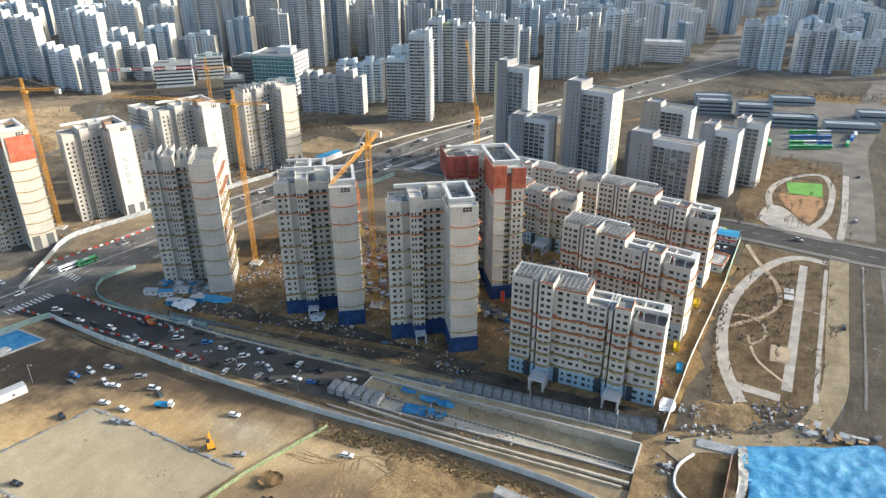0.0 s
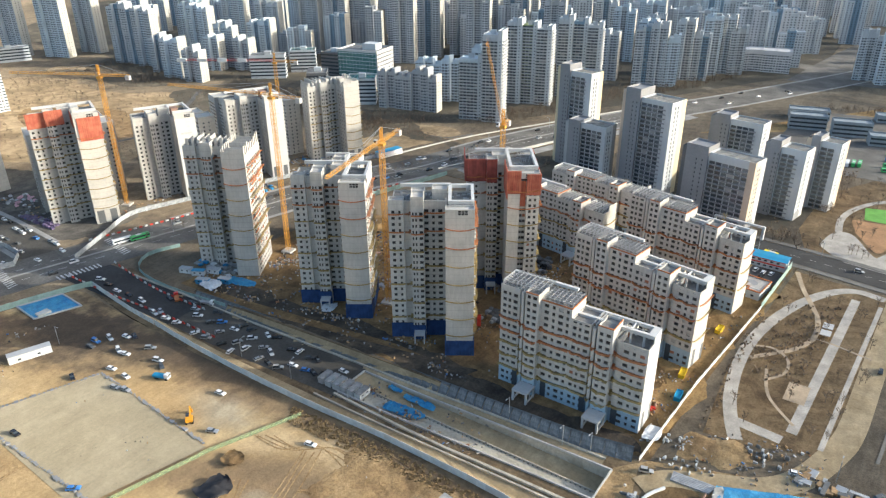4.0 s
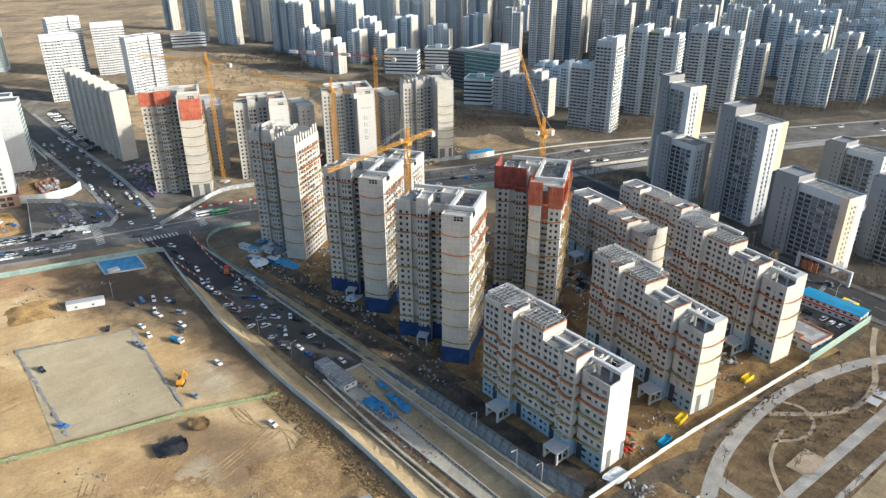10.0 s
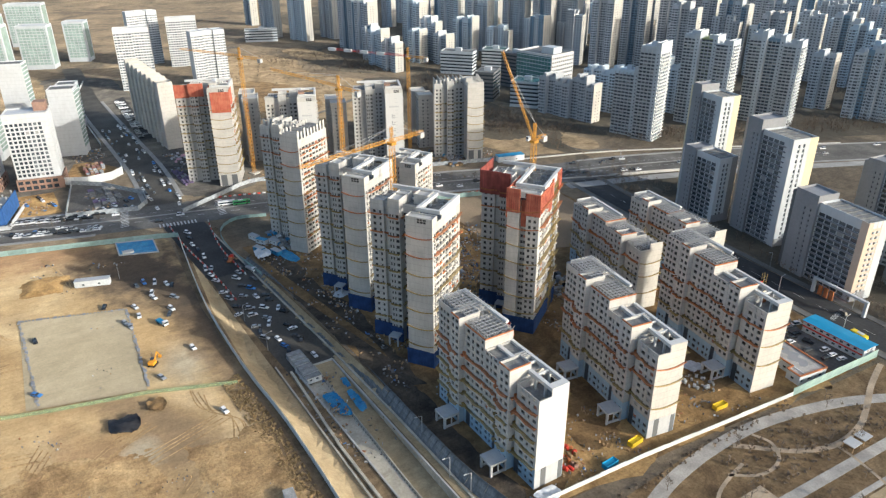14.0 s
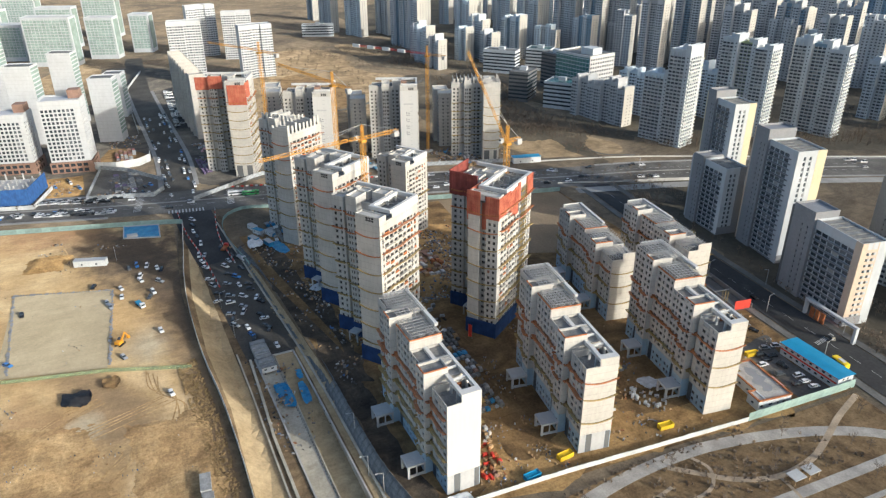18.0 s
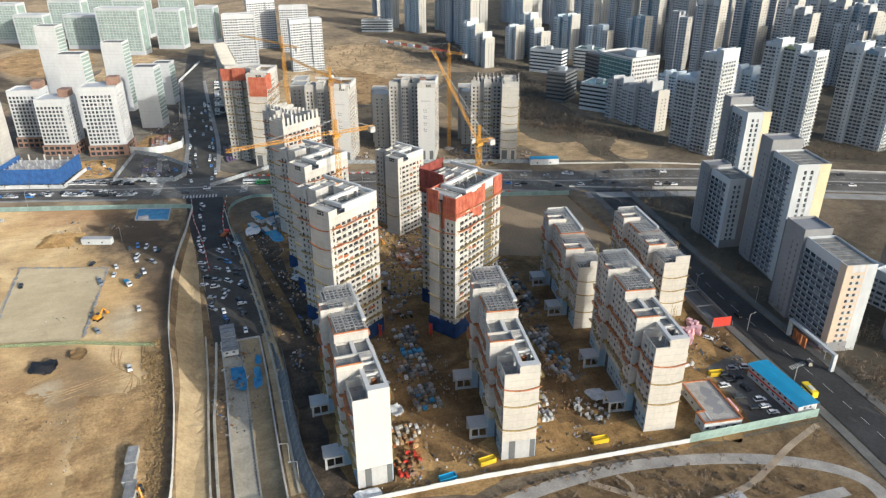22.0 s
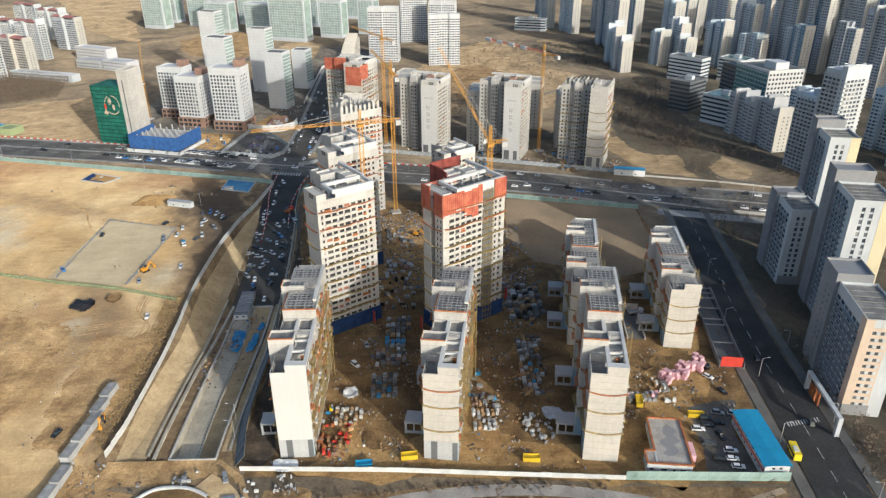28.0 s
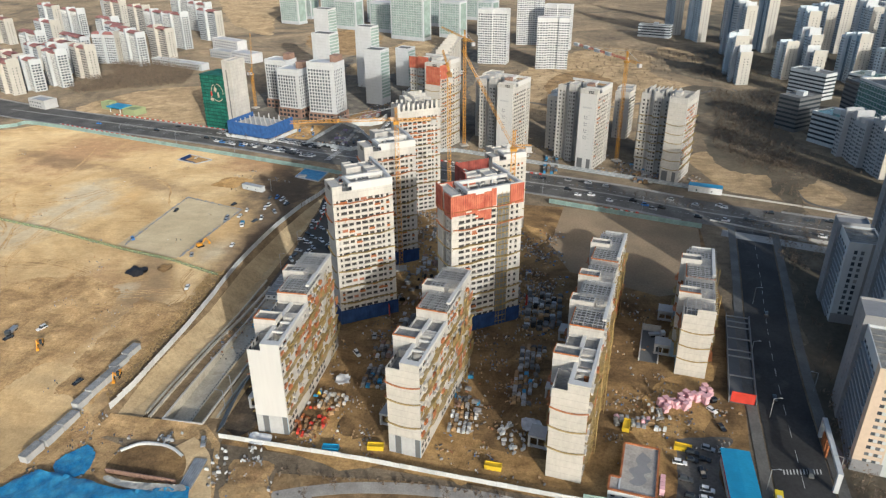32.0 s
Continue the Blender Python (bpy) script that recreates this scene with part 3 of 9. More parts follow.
def hoarding_line(x):
    return knots(x, (-300, 184), (-260, 180), (-201, 175), (-143, 174.5), (-98, 177), (-45, 177), (-22, 174))


def bank_line(x):
    return knots(x, (-300, 207), (-262, 206), (-240, 210), (-207, 213.5), (-148, 217), (-107, 219.5), (-43, 220.5), (-14, 222))


def relief(x, y):
    """Height of the land: the sand field lies high, the street with the trench low."""
    if not -380 < x < 0 or y > 224:
        return 0.0
    yh, yb = hoarding_line(x), bank_line(x)
    low = knots(x, (-295, 0), (-250, -1.4), (-200, -3.8), (-165, -4.4), (-110, -4.2), (-95, -3.8), (-65, -1.9), (-40, -0.7), (-20, -0.2), (-10, 0))
    high = max(0.0, min(knots(x + 306 + (158 - y) * 0.28, (8, 0), (44, 0.5), (71, 3.0), (106, 4.2), (156, 4.7)), knots(x, (-150, 4.7), (-60, 3.8), (-30, 2.6), (-8, 0))))
    if y < yh:
        return high
    if y < yh + 6:
        k = (y - yh) / 6
        return high + (low - high) * k
    if y < yb - 4.5:
        return low
    return low * max(0.0, min(1.0, (yb - y) / 4.5))


EDGES = sorted({-300, -8, -20, -128, *range(-296, -8, 6)})


def ground_sheet():
    b = Build()
    o = [(4500, -4500), (4500, 4500), (-4500, 4500), (-4500, -4500)]
    q = [(-8, 166), (-8, 226), (-300, 226), (-300, 166)]
    for i in range(4):
        j = (i + 1) % 4
        b.quad((*o[i], 0), (*o[j], 0), (*q[j], 0), (*q[i], 0))
    for x0, x1 in zip(EDGES, EDGES[1:]):
        b.quad((x0, bank_line(x0) + 0.5, 0), (x1, bank_line(x1) + 0.5, 0), (x1, 226, 0), (x0, 226, 0))
        b.quad((x0, 166, 0), (x1, 166, 0), (x1, hoarding_line(x1) - 3, 0), (x0, hoarding_line(x0) - 3, 0))
    solo("ground", b, SITE_FAR, "bare brown winter earth around the city", "ground", kind="structure")
    b = Build()

    def rows(x):
        k = (x + 20) / -108
        s, n = PIT[0][1] + (PIT[3][1] - PIT[0][1]) * k, PIT[1][1] + (PIT[2][1] - PIT[1][1]) * k
        h, t = hoarding_line(x), bank_line(x)
        s, n = max(s, h + 7), min(n, t - 5)
        return [h - 3, h, h + 2, h + 4, h + 6, s, n, t - 4.5, t - 3, t - 1.5, t, t + 0.5]

    for x0, x1 in zip(EDGES, EDGES[1:]):
        a, c = rows(x0), rows(x1)
        for k in range(11):
            if k == 5 and -128 <= x0 < -20:
                continue
            b.quad((x0, a[k], -0.03), (x1, c[k], -0.03), (x1, c[k + 1], -0.03), (x0, a[k + 1], -0.03))
    solo("street_cutting", b, DARKEARTH, "brown earth banks and floor of the sunken street", "ground", kind="structure")


SITE_FAR = ground_mat("brown_open_land", (0.115, 0.098, 0.075), (0.205, 0.163, 0.115), (0.31, 0.245, 0.165), 0.012, (), 1.2, 0.5)
ground_sheet()


def patch(name, pts, z, material, label, category="ground", kind="structure", smooth_edge=0):
    b = Build()
    if smooth_edge:
        pts = smooth(list(pts) + [pts[0]], smooth_edge * 4)[:-1]
        size = min(6.0, 0.03 * max(math.hypot(p[0] - pts[0][0], p[1] - pts[0][1]) for p in pts))
        pts = [(x + size * noise.noise((x * 0.05, y * 0.05, 1)) + 0.6 * size * noise.noise((x * 0.2, y * 0.2, 2)), y + size * noise.noise((x * 0.05, y * 0.05, 5)) + 0.6 * size * noise.noise((x * 0.2, y * 0.2, 6))) for x, y in pts]
    b.quad(*[(x, y, z) for x, y in pts])
    return solo(name, b, material, label, category, kind=kind)


# sand field beside the parking street
FIELD = [(-300, 176), (-294, 178), (-201, 173), (-98, 175), (-45, 175), (-22, 171), (30, 150), (60, 60), (20, -120), (-100, -260), (-300, -260), (-370, -150), (-388, -134), (-346, 14), (-306, 158)]
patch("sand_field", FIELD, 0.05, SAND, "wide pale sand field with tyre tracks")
patch("gravel_pad", [(-238, 95), (-224, 141), (-149, 136), (-160, 92.5)], 0.17, GRAVEL, "flat grey rectangle of levelled sand", smooth_edge=0)
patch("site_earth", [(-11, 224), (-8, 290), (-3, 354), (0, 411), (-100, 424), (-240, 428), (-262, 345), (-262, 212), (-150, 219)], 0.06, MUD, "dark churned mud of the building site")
# Sunlit part of the site mud, its brightness given by a paler ochre.
patch("site_earth_lit", [(-11, 226), (-9, 290), (-3, 354), (-1, 372), (-14, 390), (-90, 410), (-70, 385), (-40, 370), (-22, 340), (-30, 315), (-60, 305), (-30, 290), (-24, 270), (-45, 262), (-20, 250)], 0.10, SITE, "trampled earth at the slab ends, sunlight put into its ochre", smooth_edge=4)
patch("office_parking", [(-42, 390), (-44, 411), (-30, 404), (-3, 401), (-5, 387), (-20, 389)], 0.13, ASPHALT_OLD, "worn grey parking ground beside the site offices", "yard", smooth_edge=3)
patch("bank_foot_strip", [(-20, 220), (-20, 232), (-90, 232), (-96, 236), (-150, 236), (-210, 232), (-250, 226), (-250, 210), (-207, 214), (-148, 217.5), (-90, 220)], 0.105, SHADEMUD, "churned ground below the blocks, coloured dark for their shade", smooth_edge=3)
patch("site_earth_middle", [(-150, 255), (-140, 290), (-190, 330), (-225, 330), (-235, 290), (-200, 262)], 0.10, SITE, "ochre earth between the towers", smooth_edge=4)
patch("vacant_yard", [(-262, 345), (-250, 400), (-240, 427), (-160, 420), (-150, 395), (-170, 350), (-200, 338)], 0.09, YARD, "levelled grey-brown vacant yard")
patch("earth_strip", [(-16, 177), (-98, 178.5), (-143, 176), (-201, 177), (-290, 185), (-290, 190), (-198, 184), (-140, 185), (-76, 187), (-16, 187)], 0.08, STRIP, "strip of sand behind the white hoarding")
patch("works_yard", [(-20, 165), (-20, 214), (-11, 224), (20, 236), (62, 245), (62, 150), (30, 150), (0, 158)], 0.07, TAN, "trodden earth of the works yard")

# roads
b = Build()
ribbon(b, [(-330, 191), (-280, 193), (-232, 196)], 24, 0.16, 4)
solo("street_mouth", b, ASPHALT, "dark new asphalt at the street mouth", "road", kind="structure")
b = Build()
ribbon(b, [(-238, 196), (-200, 197), (-128, 201)], 23, 0.15, 4)
solo("parking_street", b, DUSTSTREET, "dusty worn street filled with parked cars", "road", kind="structure")
b = Build()
ribbon(b, [(-330, 190), (-362, 190), (-430, 193), (-495, 192), (-590, 189), (-690, 187), (-900, 194)], 21, 0.15, 4)
solo("market_street", b, DUSTSTREET, "asphalt street running towards the far city", "road", kind="structure")
b = Build()
for off in (-12.2, 12.2):
    ribbon(b, [(-366, 190 + off), (-430, 193 + off), (-495, 192 + off), (-590, 189 + off), (-690, 187 + off)], 3.2, 0.3, 4, 0.2)
solo("market_pavement", b, PAVING, "pale paved kerbs along the market street", "pavement", kind="structure")
CROSS = [(-520, -420), (-432, -200), (-372, 60), (-344, 160), (-297, 353), (-268, 433), (-240, 530), (-185, 660), (-115, 800), (-40, 960), (60, 1200)]
b = Build()
ribbon(b, CROSS, 40, 0.20, 6)
solo("cross_road", b, ASPHALT_OLD, "wide grey asphalt road with a median", "road", kind="structure")
b = Build()
SIDE = [(160, 412), (60, 420), (0, 428), (-100, 438), (-180, 450), (-262, 462)]
ribbon(b, SIDE, 19, 0.18, 6)
solo("side_road", b, ASPHALT, "dark asphalt road beside the building site", "road", kind="structure")
b = Build()
for off, w in ((-12.2, 4), (12.2, 4)):
    pts = [(x + 0.12 * off, y + off) for x, y in SIDE]
    ribbon(b, pts, w, 0.30, 6, 0.2)
solo("side_pavement", b, DARKPAVE, "grey paved pavements along the side road", "pavement", kind="structure")
b = Build()
ribbon(b, [(51, 412), (47.5, 330), (45.5, 282), (41.5, 262), (35, 245), (26, 234), (11, 226), (-2, 219), (-9, 210)], 9.5, 0.15, 6)
solo("dirt_road", b, DIRT, "pale sandy haul road round the park", "road", kind="structure")
b = Build()
ribbon(b, [(62, 440), (66, 520), (70, 640), (90, 800), (130, 1000)], 18, 0.16, 6)
solo("park_road", b, ASPHALT_OLD, "asphalt road past the park", "road", kind="structure")
b = Build()
ribbon(b, [(62.5, 412), (60, 358), (57, 291), (55.5, 268)], 1.2, 0.18, 4)
solo("kerb_strip", b, DARKPAVE, "grey kerb strip beside the haul road", "pavement", kind="structure")
b = Build()
ribbon(b, [(-40, 960), (-120, 1000), (-230, 1010)], 30, 0.14, 4)
ribbon(b, [(-40, 930), (120, 925), (300, 950), (600, 1040)], 34, 0.17, 4)
ribbon(b, [(-80, 900), (-60, 1100), (-20, 1400), (30, 1800)], 44, 0.13, 4)
solo("far_roads", b, ASPHALT_OLD, "pale far avenues between the apartment blocks", "road", kind="structure")

b = Build()
ribbon(b, [(x, y) for x, y in CROSS[1:8]], 1.6, 0.42, 10, 0.2)
solo("road_median", b, PAVING, "raised kerbed median of the main road", "road", kind="structure")
b = Build()
for off in (-20.4, 20.4):
    pts = smooth(CROSS, 10)
    line = []
    for (x0, y0), (x1, y1) in zip(pts, pts[1:]):
        d = math.hypot(x1 - x0, y1 - y0)
        line.append((x0 + (y1 - y0) / d * off, y0 - (x1 - x0) / d * off))
    seg = [p for p in line if (p[1] < 150 or p[1] > 245)]
    for cut in ([p for p in seg if p[1] < 150], [p for p in seg if 245 < p[1] < 425], [p for p in seg if p[1] > 480]):
        if len(cut) > 2:
            ribbon(b, cut, 3.0, 0.36, 0, 0.2)
solo("road_pavement", b, PAVING, "grey paved kerbs beside the main road", "pavement", kind="structure")
# lane marks
b = Build()
cs = smooth(CROSS, 40)
for off in (-6.5, 0.4, 7):
    for i in range(60, len(cs) - 120, 2 if off != 0.4 else 1):
        (x0, y0), (x1, y1) = cs[i], cs[i + 1]
        d = math.hypot(x1 - x0, y1 - y0)
        ux, uy = (x1 - x0) / d, (y1 - y0) / d
        ribbon(b, [(x0 + uy * off, y0 - ux * off), (x1 + uy * off, y1 - ux * off)], 0.3, 0.24, 0)
ss = smooth(SIDE, 16)
for i in range(0, len(ss) - 1, 2):
    ribbon(b, [ss[i], ss[i + 1]], 0.16, 0.22, 0)
for k in range(11):
    ribbon(b, [(-318.0 + k * 0.4, 178 + k * 2.1), (-323.5 + k * 0.4, 178.5 + k * 2.1)], 0.9, 0.24, 0)
    ribbon(b, [(-358.0 + k * 2.6, 166 - k * 0.4), (-357.2 + k * 2.6, 161 - k * 0.4)], 0.9, 0.24, 0)
    ribbon(b, [(-345.0 + k * 2.6, 224 - k * 0.4), (-344.2 + k * 2.6, 219 - k * 0.4)], 0.9, 0.24, 0)
for k in range(12):
    ribbon(b, [(-31 - k * 0.2, 425.5 + k * 1.15), (-28.5 - k * 0.2, 425.2 + k * 1.15)], 0.45, 0.24, 0)
solo("road_markings", b, LINE, "worn white lane lines and zebra crossings", "road marking", kind="structure")

patch("dark_lot", [(66, 250), (68, 300), (70, 405), (150, 400), (150, 240), (90, 236)], 0.05, ASPHALT_OLD, "dark grey-brown fallow lot beyond the haul road")
# park
PARK = [(0, 250), (-4, 300), (-1, 354), (2, 409), (48, 404), (47, 300), (44, 262), (14, 252)]
patch("park_lawn", PARK, 0.10, GRASS, "brown dormant winter lawn of the park")
b = Build()
ribbon(b, [(11, 253), (6.5, 264), (2, 280), (-0.8, 303), (-0.4, 328), (4, 352), (11, 374), (21, 393), (32, 402), (45, 400)], 5.2, 0.16, 8, 0.1)
ribbon(b, [(27.2, 268), (29.3, 311), (33, 392)], 4.0, 0.18, 4, 0.1)
ribbon(b, [(37.8, 264), (40.2, 316), (44, 391)], 2.0, 0.17, 4, 0.1)
ribbon(b, [(7, 264), (16, 263), (25, 262)], 5.0, 0.15, 4, 0.1)
solo("park_path", b, PAVE_PATH, "pale grey paved curving park path", "path", kind="structure")
b = Build()
ribbon(b, [(2, 311), (9, 319), (17, 329), (22, 343), (21, 360), (16, 374), (9, 390), (3, 408)], 2.4, 0.20, 8, 0.1)
ribbon(b, [(2, 322), (9, 324), (16, 318), (17, 307), (11, 297)], 1.3, 0.19, 8, 0.1)
ribbon(b, [(10, 306), (15, 287), (27, 273)], 1.3, 0.19, 6, 0.1)
ribbon(b, [(22, 343), (31, 342), (46, 338)], 1.2, 0.19, 3, 0.1)
b.quad((20, 288, 0.22), (28, 288, 0.22), (28, 302, 0.22), (20, 302, 0.22))
solo("garden_path", b, PAVE_TAN, "narrow tan garden paths in the park", "path", kind="structure")
patch("far_park_lawn", [(2, 436), (50, 437), (58, 570), (20, 590), (-5, 540), (-8, 470)], 0.10, GRASS, "dormant lawn of the oval park")
LOOP = [(13, 475), (11, 500), (16, 524), (28, 545), (44, 554), (50, 530), (49, 500), (45, 470), (36, 446)]
b = Build()
ribbon(b, LOOP, 4, 0.16, 8, 0.1)
pl = smooth([(6, 452), (16, 440), (30, 430), (48, 430), (44, 448), (34, 452), (20, 478), (10, 474), (6, 452)], 6)
b.quad(*[(x, y, 0.15) for x, y in pl[:-1]])
ribbon(b, [(52, 436), (56, 480), (60, 560)], 4, 0.17, 4, 0.1)
solo("oval_path", b, PAVE_PATH, "pale paved loop and plaza of the oval park", "path", kind="structure")
patch("green_court", [(21, 529), (44, 535), (44, 507), (23, 507)], 0.2, GREENCOURT, "bright green artificial turf court", "sports court")
patch("clay_court", [(16, 503), (42, 504), (41, 480), (35, 458), (22, 480)], 0.19, CLAYCOURT, "brown clay play area", "sports court", smooth_edge=3)
patch("depot_yard", [(-60, 590), (70, 590), (110, 800), (-60, 770)], 0.11, ASPHALT_OLD, "grey asphalt yard of the bus depot", "yard")
patch("estate_frontage", [(-252, 474), (-180, 465), (-100, 453), (-22, 443.5), (-16, 452), (-100, 476), (-240, 482)], 0.12, GARDEN, "dark planted strip before the finished blocks", "yard", smooth_edge=3)
patch("gate_paving", [(-49, 443.5), (-52, 447.5), (-38, 449), (-31, 443), (-30, 441)], 0.16, PAVE_PINK, "pinkish paved forecourt under the estate gate", "pavement")
patch("estate_yard", [(-245, 475), (-20, 450), (-2, 520), (-60, 560), (-210, 540)], 0.09, GARDEN, "dark planted grounds between the finished apartment blocks", "yard")
patch("fallow_field", [(-120, 640), (0, 815), (110, 830), (110, 812), (-50, 690)], 0.08, SITE, "fallow ochre field behind the depot")

# sunken concrete box
b = Build()
F = 12
for i in range(F):
    t0, t1 = i / F, (i + 1) / F
    def E(t, s):
        p0, p1 = (PIT[0], PIT[3]) if s == 0 else (PIT[1], PIT[2])
        return p0[0] + (p1[0] - p0[0]) * t, p0[1] + (p1[1] - p0[1]) * t
    def D(t):
        return -4.6 * (1 - t) ** 0.8 - 0.05
    for s in (0, 1):
        q = (*E(t0, s), 0.6), (*E(t0, s), D(t0)), (*E(t1, s), D(t1)), (*E(t1, s), 0.6)
        b.quad(*q)
    b.quad((*E(t0, 0), D(t0)), (*E(t0, 1), D(t0)), (*E(t1, 1), D(t1)), (*E(t1, 0), D(t1)))
b.quad((*PIT[0], -4.7), (*PIT[1], -4.7), (*PIT[1], 0.6), (*PIT[0], 0.6))
pit = thing("underpass_trench", "open grey concrete underpass trench sloping below the street", "trench", kind="structure")
part("wall", b, TRENCH, pit)
b = Build()
for i in range(4):
    j = (i + 1) % 4
    b.beam((*PIT[i], 0.35), (*PIT[j], 0.35), 0.6, 0.75)
part("coping", b, CONCRETE, pit, "pale concrete coping")
b, b2 = Build(), Build()
for i in range(F):
    t0, t1 = i / F, (i + 1) / F
    m0, m1 = [tuple(0.5 * (a + c) for a, c in zip(E(t, 0), E(t, 1))) for t in (t0, t1)]
    b.quad((*m0, D(t0) + 0.06), (*E(t0, 1), D(t0) + 0.06), (*E(t1, 1), D(t1) + 0.06), (*m1, D(t1) + 0.06))
    b2.beam((*m0, D(t0) + 0.3), (*m1, D(t1) + 0.3), 0.45, 0.6)
part("earth_fill", b, STRIP, pit, "sandy earth filling half of the trench floor")
part("middle_kerb", b2, TRENCH, pit, "low kerb along the middle of the trench")
b = Build()
for i in range(1, 60):
    t = i / 60
    p = (PIT[0][0] + (PIT[3][0] - PIT[0][0]) * t, PIT[0][1] + (PIT[3][1] - PIT[0][1]) * t + 7.6)
    b.box(p[0] - 0.3, p[0] + 0.3, p[1] - 0.08, p[1] + 0.08, -4.6 * (1 - t) ** 0.8, -4.6 * (1 - t) ** 0.8 + 0.45)
part("starter_bar_row", b, DARKGREY, pit, "dark row of starter bars along the floor", kind="stuff")
b = Build()
ribbon(b, [(-128, 190.5), (-74, 188.8), (-20, 190)], 1.0, 1.1, 0, 1.1)
ribbon(b, [(-135, 186), (-76, 186.6), (-22, 187.4)], 0.7, 0.9, 0, 0.9)
ribbon(b, [(-290, 203.5), (-207, 208), (-140, 212), (-80, 214.5), (-24, 216)], 0.8, 0.8, 0, 0.8)
solo("retaining_kerb", b, TRENCH, "low concrete retaining kerbs along the trench", "kerb", kind="structure")
patch("verge_earth", [(-24, 213), (-24, 220), (-107, 219), (-148, 216.5), (-207, 212.5), (-255, 207), (-290, 201), (-210, 206), (-130, 210.5)], 0.14, STRIP, "sandy earth verge under the site bank")
patch("dusty_verge", [(-20, 187.5), (-20, 195), (-128, 192), (-300, 181), (-200, 184.5), (-140, 186)], 0.12, DARKEARTH, "dusty verge beside the street")


def hoarding(name, pts, height, material, label, step=3.0, z0=0.0, limit=300, cap=None, wave=0.0, lean=0.0):
    """A fence of separate upright panels with posts behind them."""
    root = thing(name, label, "fence", *pts[0], kind="structure")
    ox, oy = pts[0]
    n = 0
    key = {}
    for (ax, ay), (bx, by) in zip(pts, pts[1:]):
        L = math.hypot(bx - ax, by - ay)
        k = max(1, round(L / step))
        w = L / k
        a = math.atan2(by - ay, bx - ax)
        kk = round(w, 2)
        if kk not in key:
            m = Build().box(0.02, w - 0.02, -0.04, 0.04, 0.05, height)
            m.box(0.0, 0.1, 0.04, 0.16, 0, height + 0.1)
            if cap:
                m.box(0, w, -0.14, 0.14, height, height + 0.12)
            key[kk] = m.mesh("panel", material)
        for i in range(k):
            ob = new("panel", key[kk])
            ob.parent = root
            ob.matrix_basis = Matrix.Translation((ax - ox + (bx - ax) * i / k, ay - oy + (by - ay) * i / k, z0)) @ Matrix.Rotation(a, 4, "Z") @ Matrix.Rotation(radians(lean + random.uniform(-1, 1) * (1 + wave)), 4, "X")
            n += 1
    return root


hoarding("white_hoarding", smooth([(-22, 174), (-45, 177), (-98, 177), (-143, 174.5), (-201, 175), (-260, 180), (-297, 184)], 3), 3.0, FENCEWHITE, "tall white panelled hoarding along the sand field", 4.0)
hoarding("netted_bank", smooth([(-16, 219.8), (-43, 215.8), (-107, 214.3), (-148, 211.8), (-207, 208.4), (-240, 204.8)], 3), 5.6, BANKNET, "dark brown-green mottled netting stretched over the street bank", 4.0, cap=True, lean=42)
hoarding("street_hoarding", smooth([(-222, 210), (-262, 205), (-292, 208), (-305, 222), (-300, 240)], 3), 2.2, TEAL, "teal hoarding curving round the street corner", 4.0)
hoarding("low_white_hoarding", smooth([(-14, 222), (-12.5, 250), (-11, 277), (-7.5, 316), (-4, 356)], 3), 2.0, FENCEWHITE, "low white hoarding at the end of the slabs", 3.5, cap=True, wave=3)
hoarding("teal_hoarding", [(-4, 356), (-2.5, 384), (-1, 412)], 4.0, TEAL, "tall teal panel hoarding beside the site offices", 3.5)
hoarding("yard_hoarding", [(-268, 335), (-257, 372), (-245, 412), (-241, 429)], 3.2, TEAL, "teal hoarding between vacant yard and main road", 4.0)
hoarding("field_hoarding", smooth([(-330, -260), (-372, -160), (-386, -138), (-346, 14), (-306, 160), (-297, 184)], 4), 3.2, TEAL, "long teal hoarding round the sand field", 5.0)
hoarding("plot_hoarding", smooth([(-335, 196), (-352, 225), (-366, 250), (-361, 275), (-336, 352), (-305, 446)], 3), 3.0, FENCEPRINT, "mottled pale grey hoarding of the neighbouring plot", 5.0, cap=True)
hoarding("yard_fence", [(-367, 130), (-363, 144), (-359, 159), (-355, 172), (-366, 180), (-384, 181), (-418, 159), (-432, 141), (-367, 130)], 3.2, FENCEPRINT, "blue-white printed hoarding round the corner plot", 5.0, cap=True)
hoarding("works_wall", [(-436, 134), (-427, 152), (-429, 168), (-438, 177), (-453, 178)], 6.0, FENCEWHITE, "tall white hoarding curving round the foundation pit", 5.0)
hoarding("car_park_wall", [(-523, 174), (-690, 172), (-800, 196)], 3.0, FENCEWHITE, "white wall beside the long car park", 9.0)
patch("corner_plot", [(-367, 130), (-363, 144), (-359, 159), (-355, 172), (-366, 180), (-384, 181), (-418, 159), (-432, 141)], 0.24, ASPHALT_OLD, "grey ground of the hoarded corner plot", "yard")
patch("foundation_pit", [(-436, 134), (-427, 152), (-429, 168), (-438, 177), (-453, 178), (-482, 160), (-482, 148)], 0.24, MUD, "brown earth of the foundation pit", "yard")
TOWN = ground_mat("grey_town_ground", (0.075, 0.07, 0.065), (0.13, 0.12, 0.105), (0.22, 0.195, 0.16), 0.035, (), 1.2, 0.3)
patch("town_ground", [(-372, 204), (-352, 226), (-380, 262), (-500, 262), (-560, 240), (-720, 232), (-820, 215), (-830, 120), (-700, 30), (-560, 20), (-440, 30), (-408, 96), (-424, 128), (-450, 178), (-360, 178)], 0.03, TOWN, "grey trodden ground between the market blocks", "yard", smooth_edge=3)
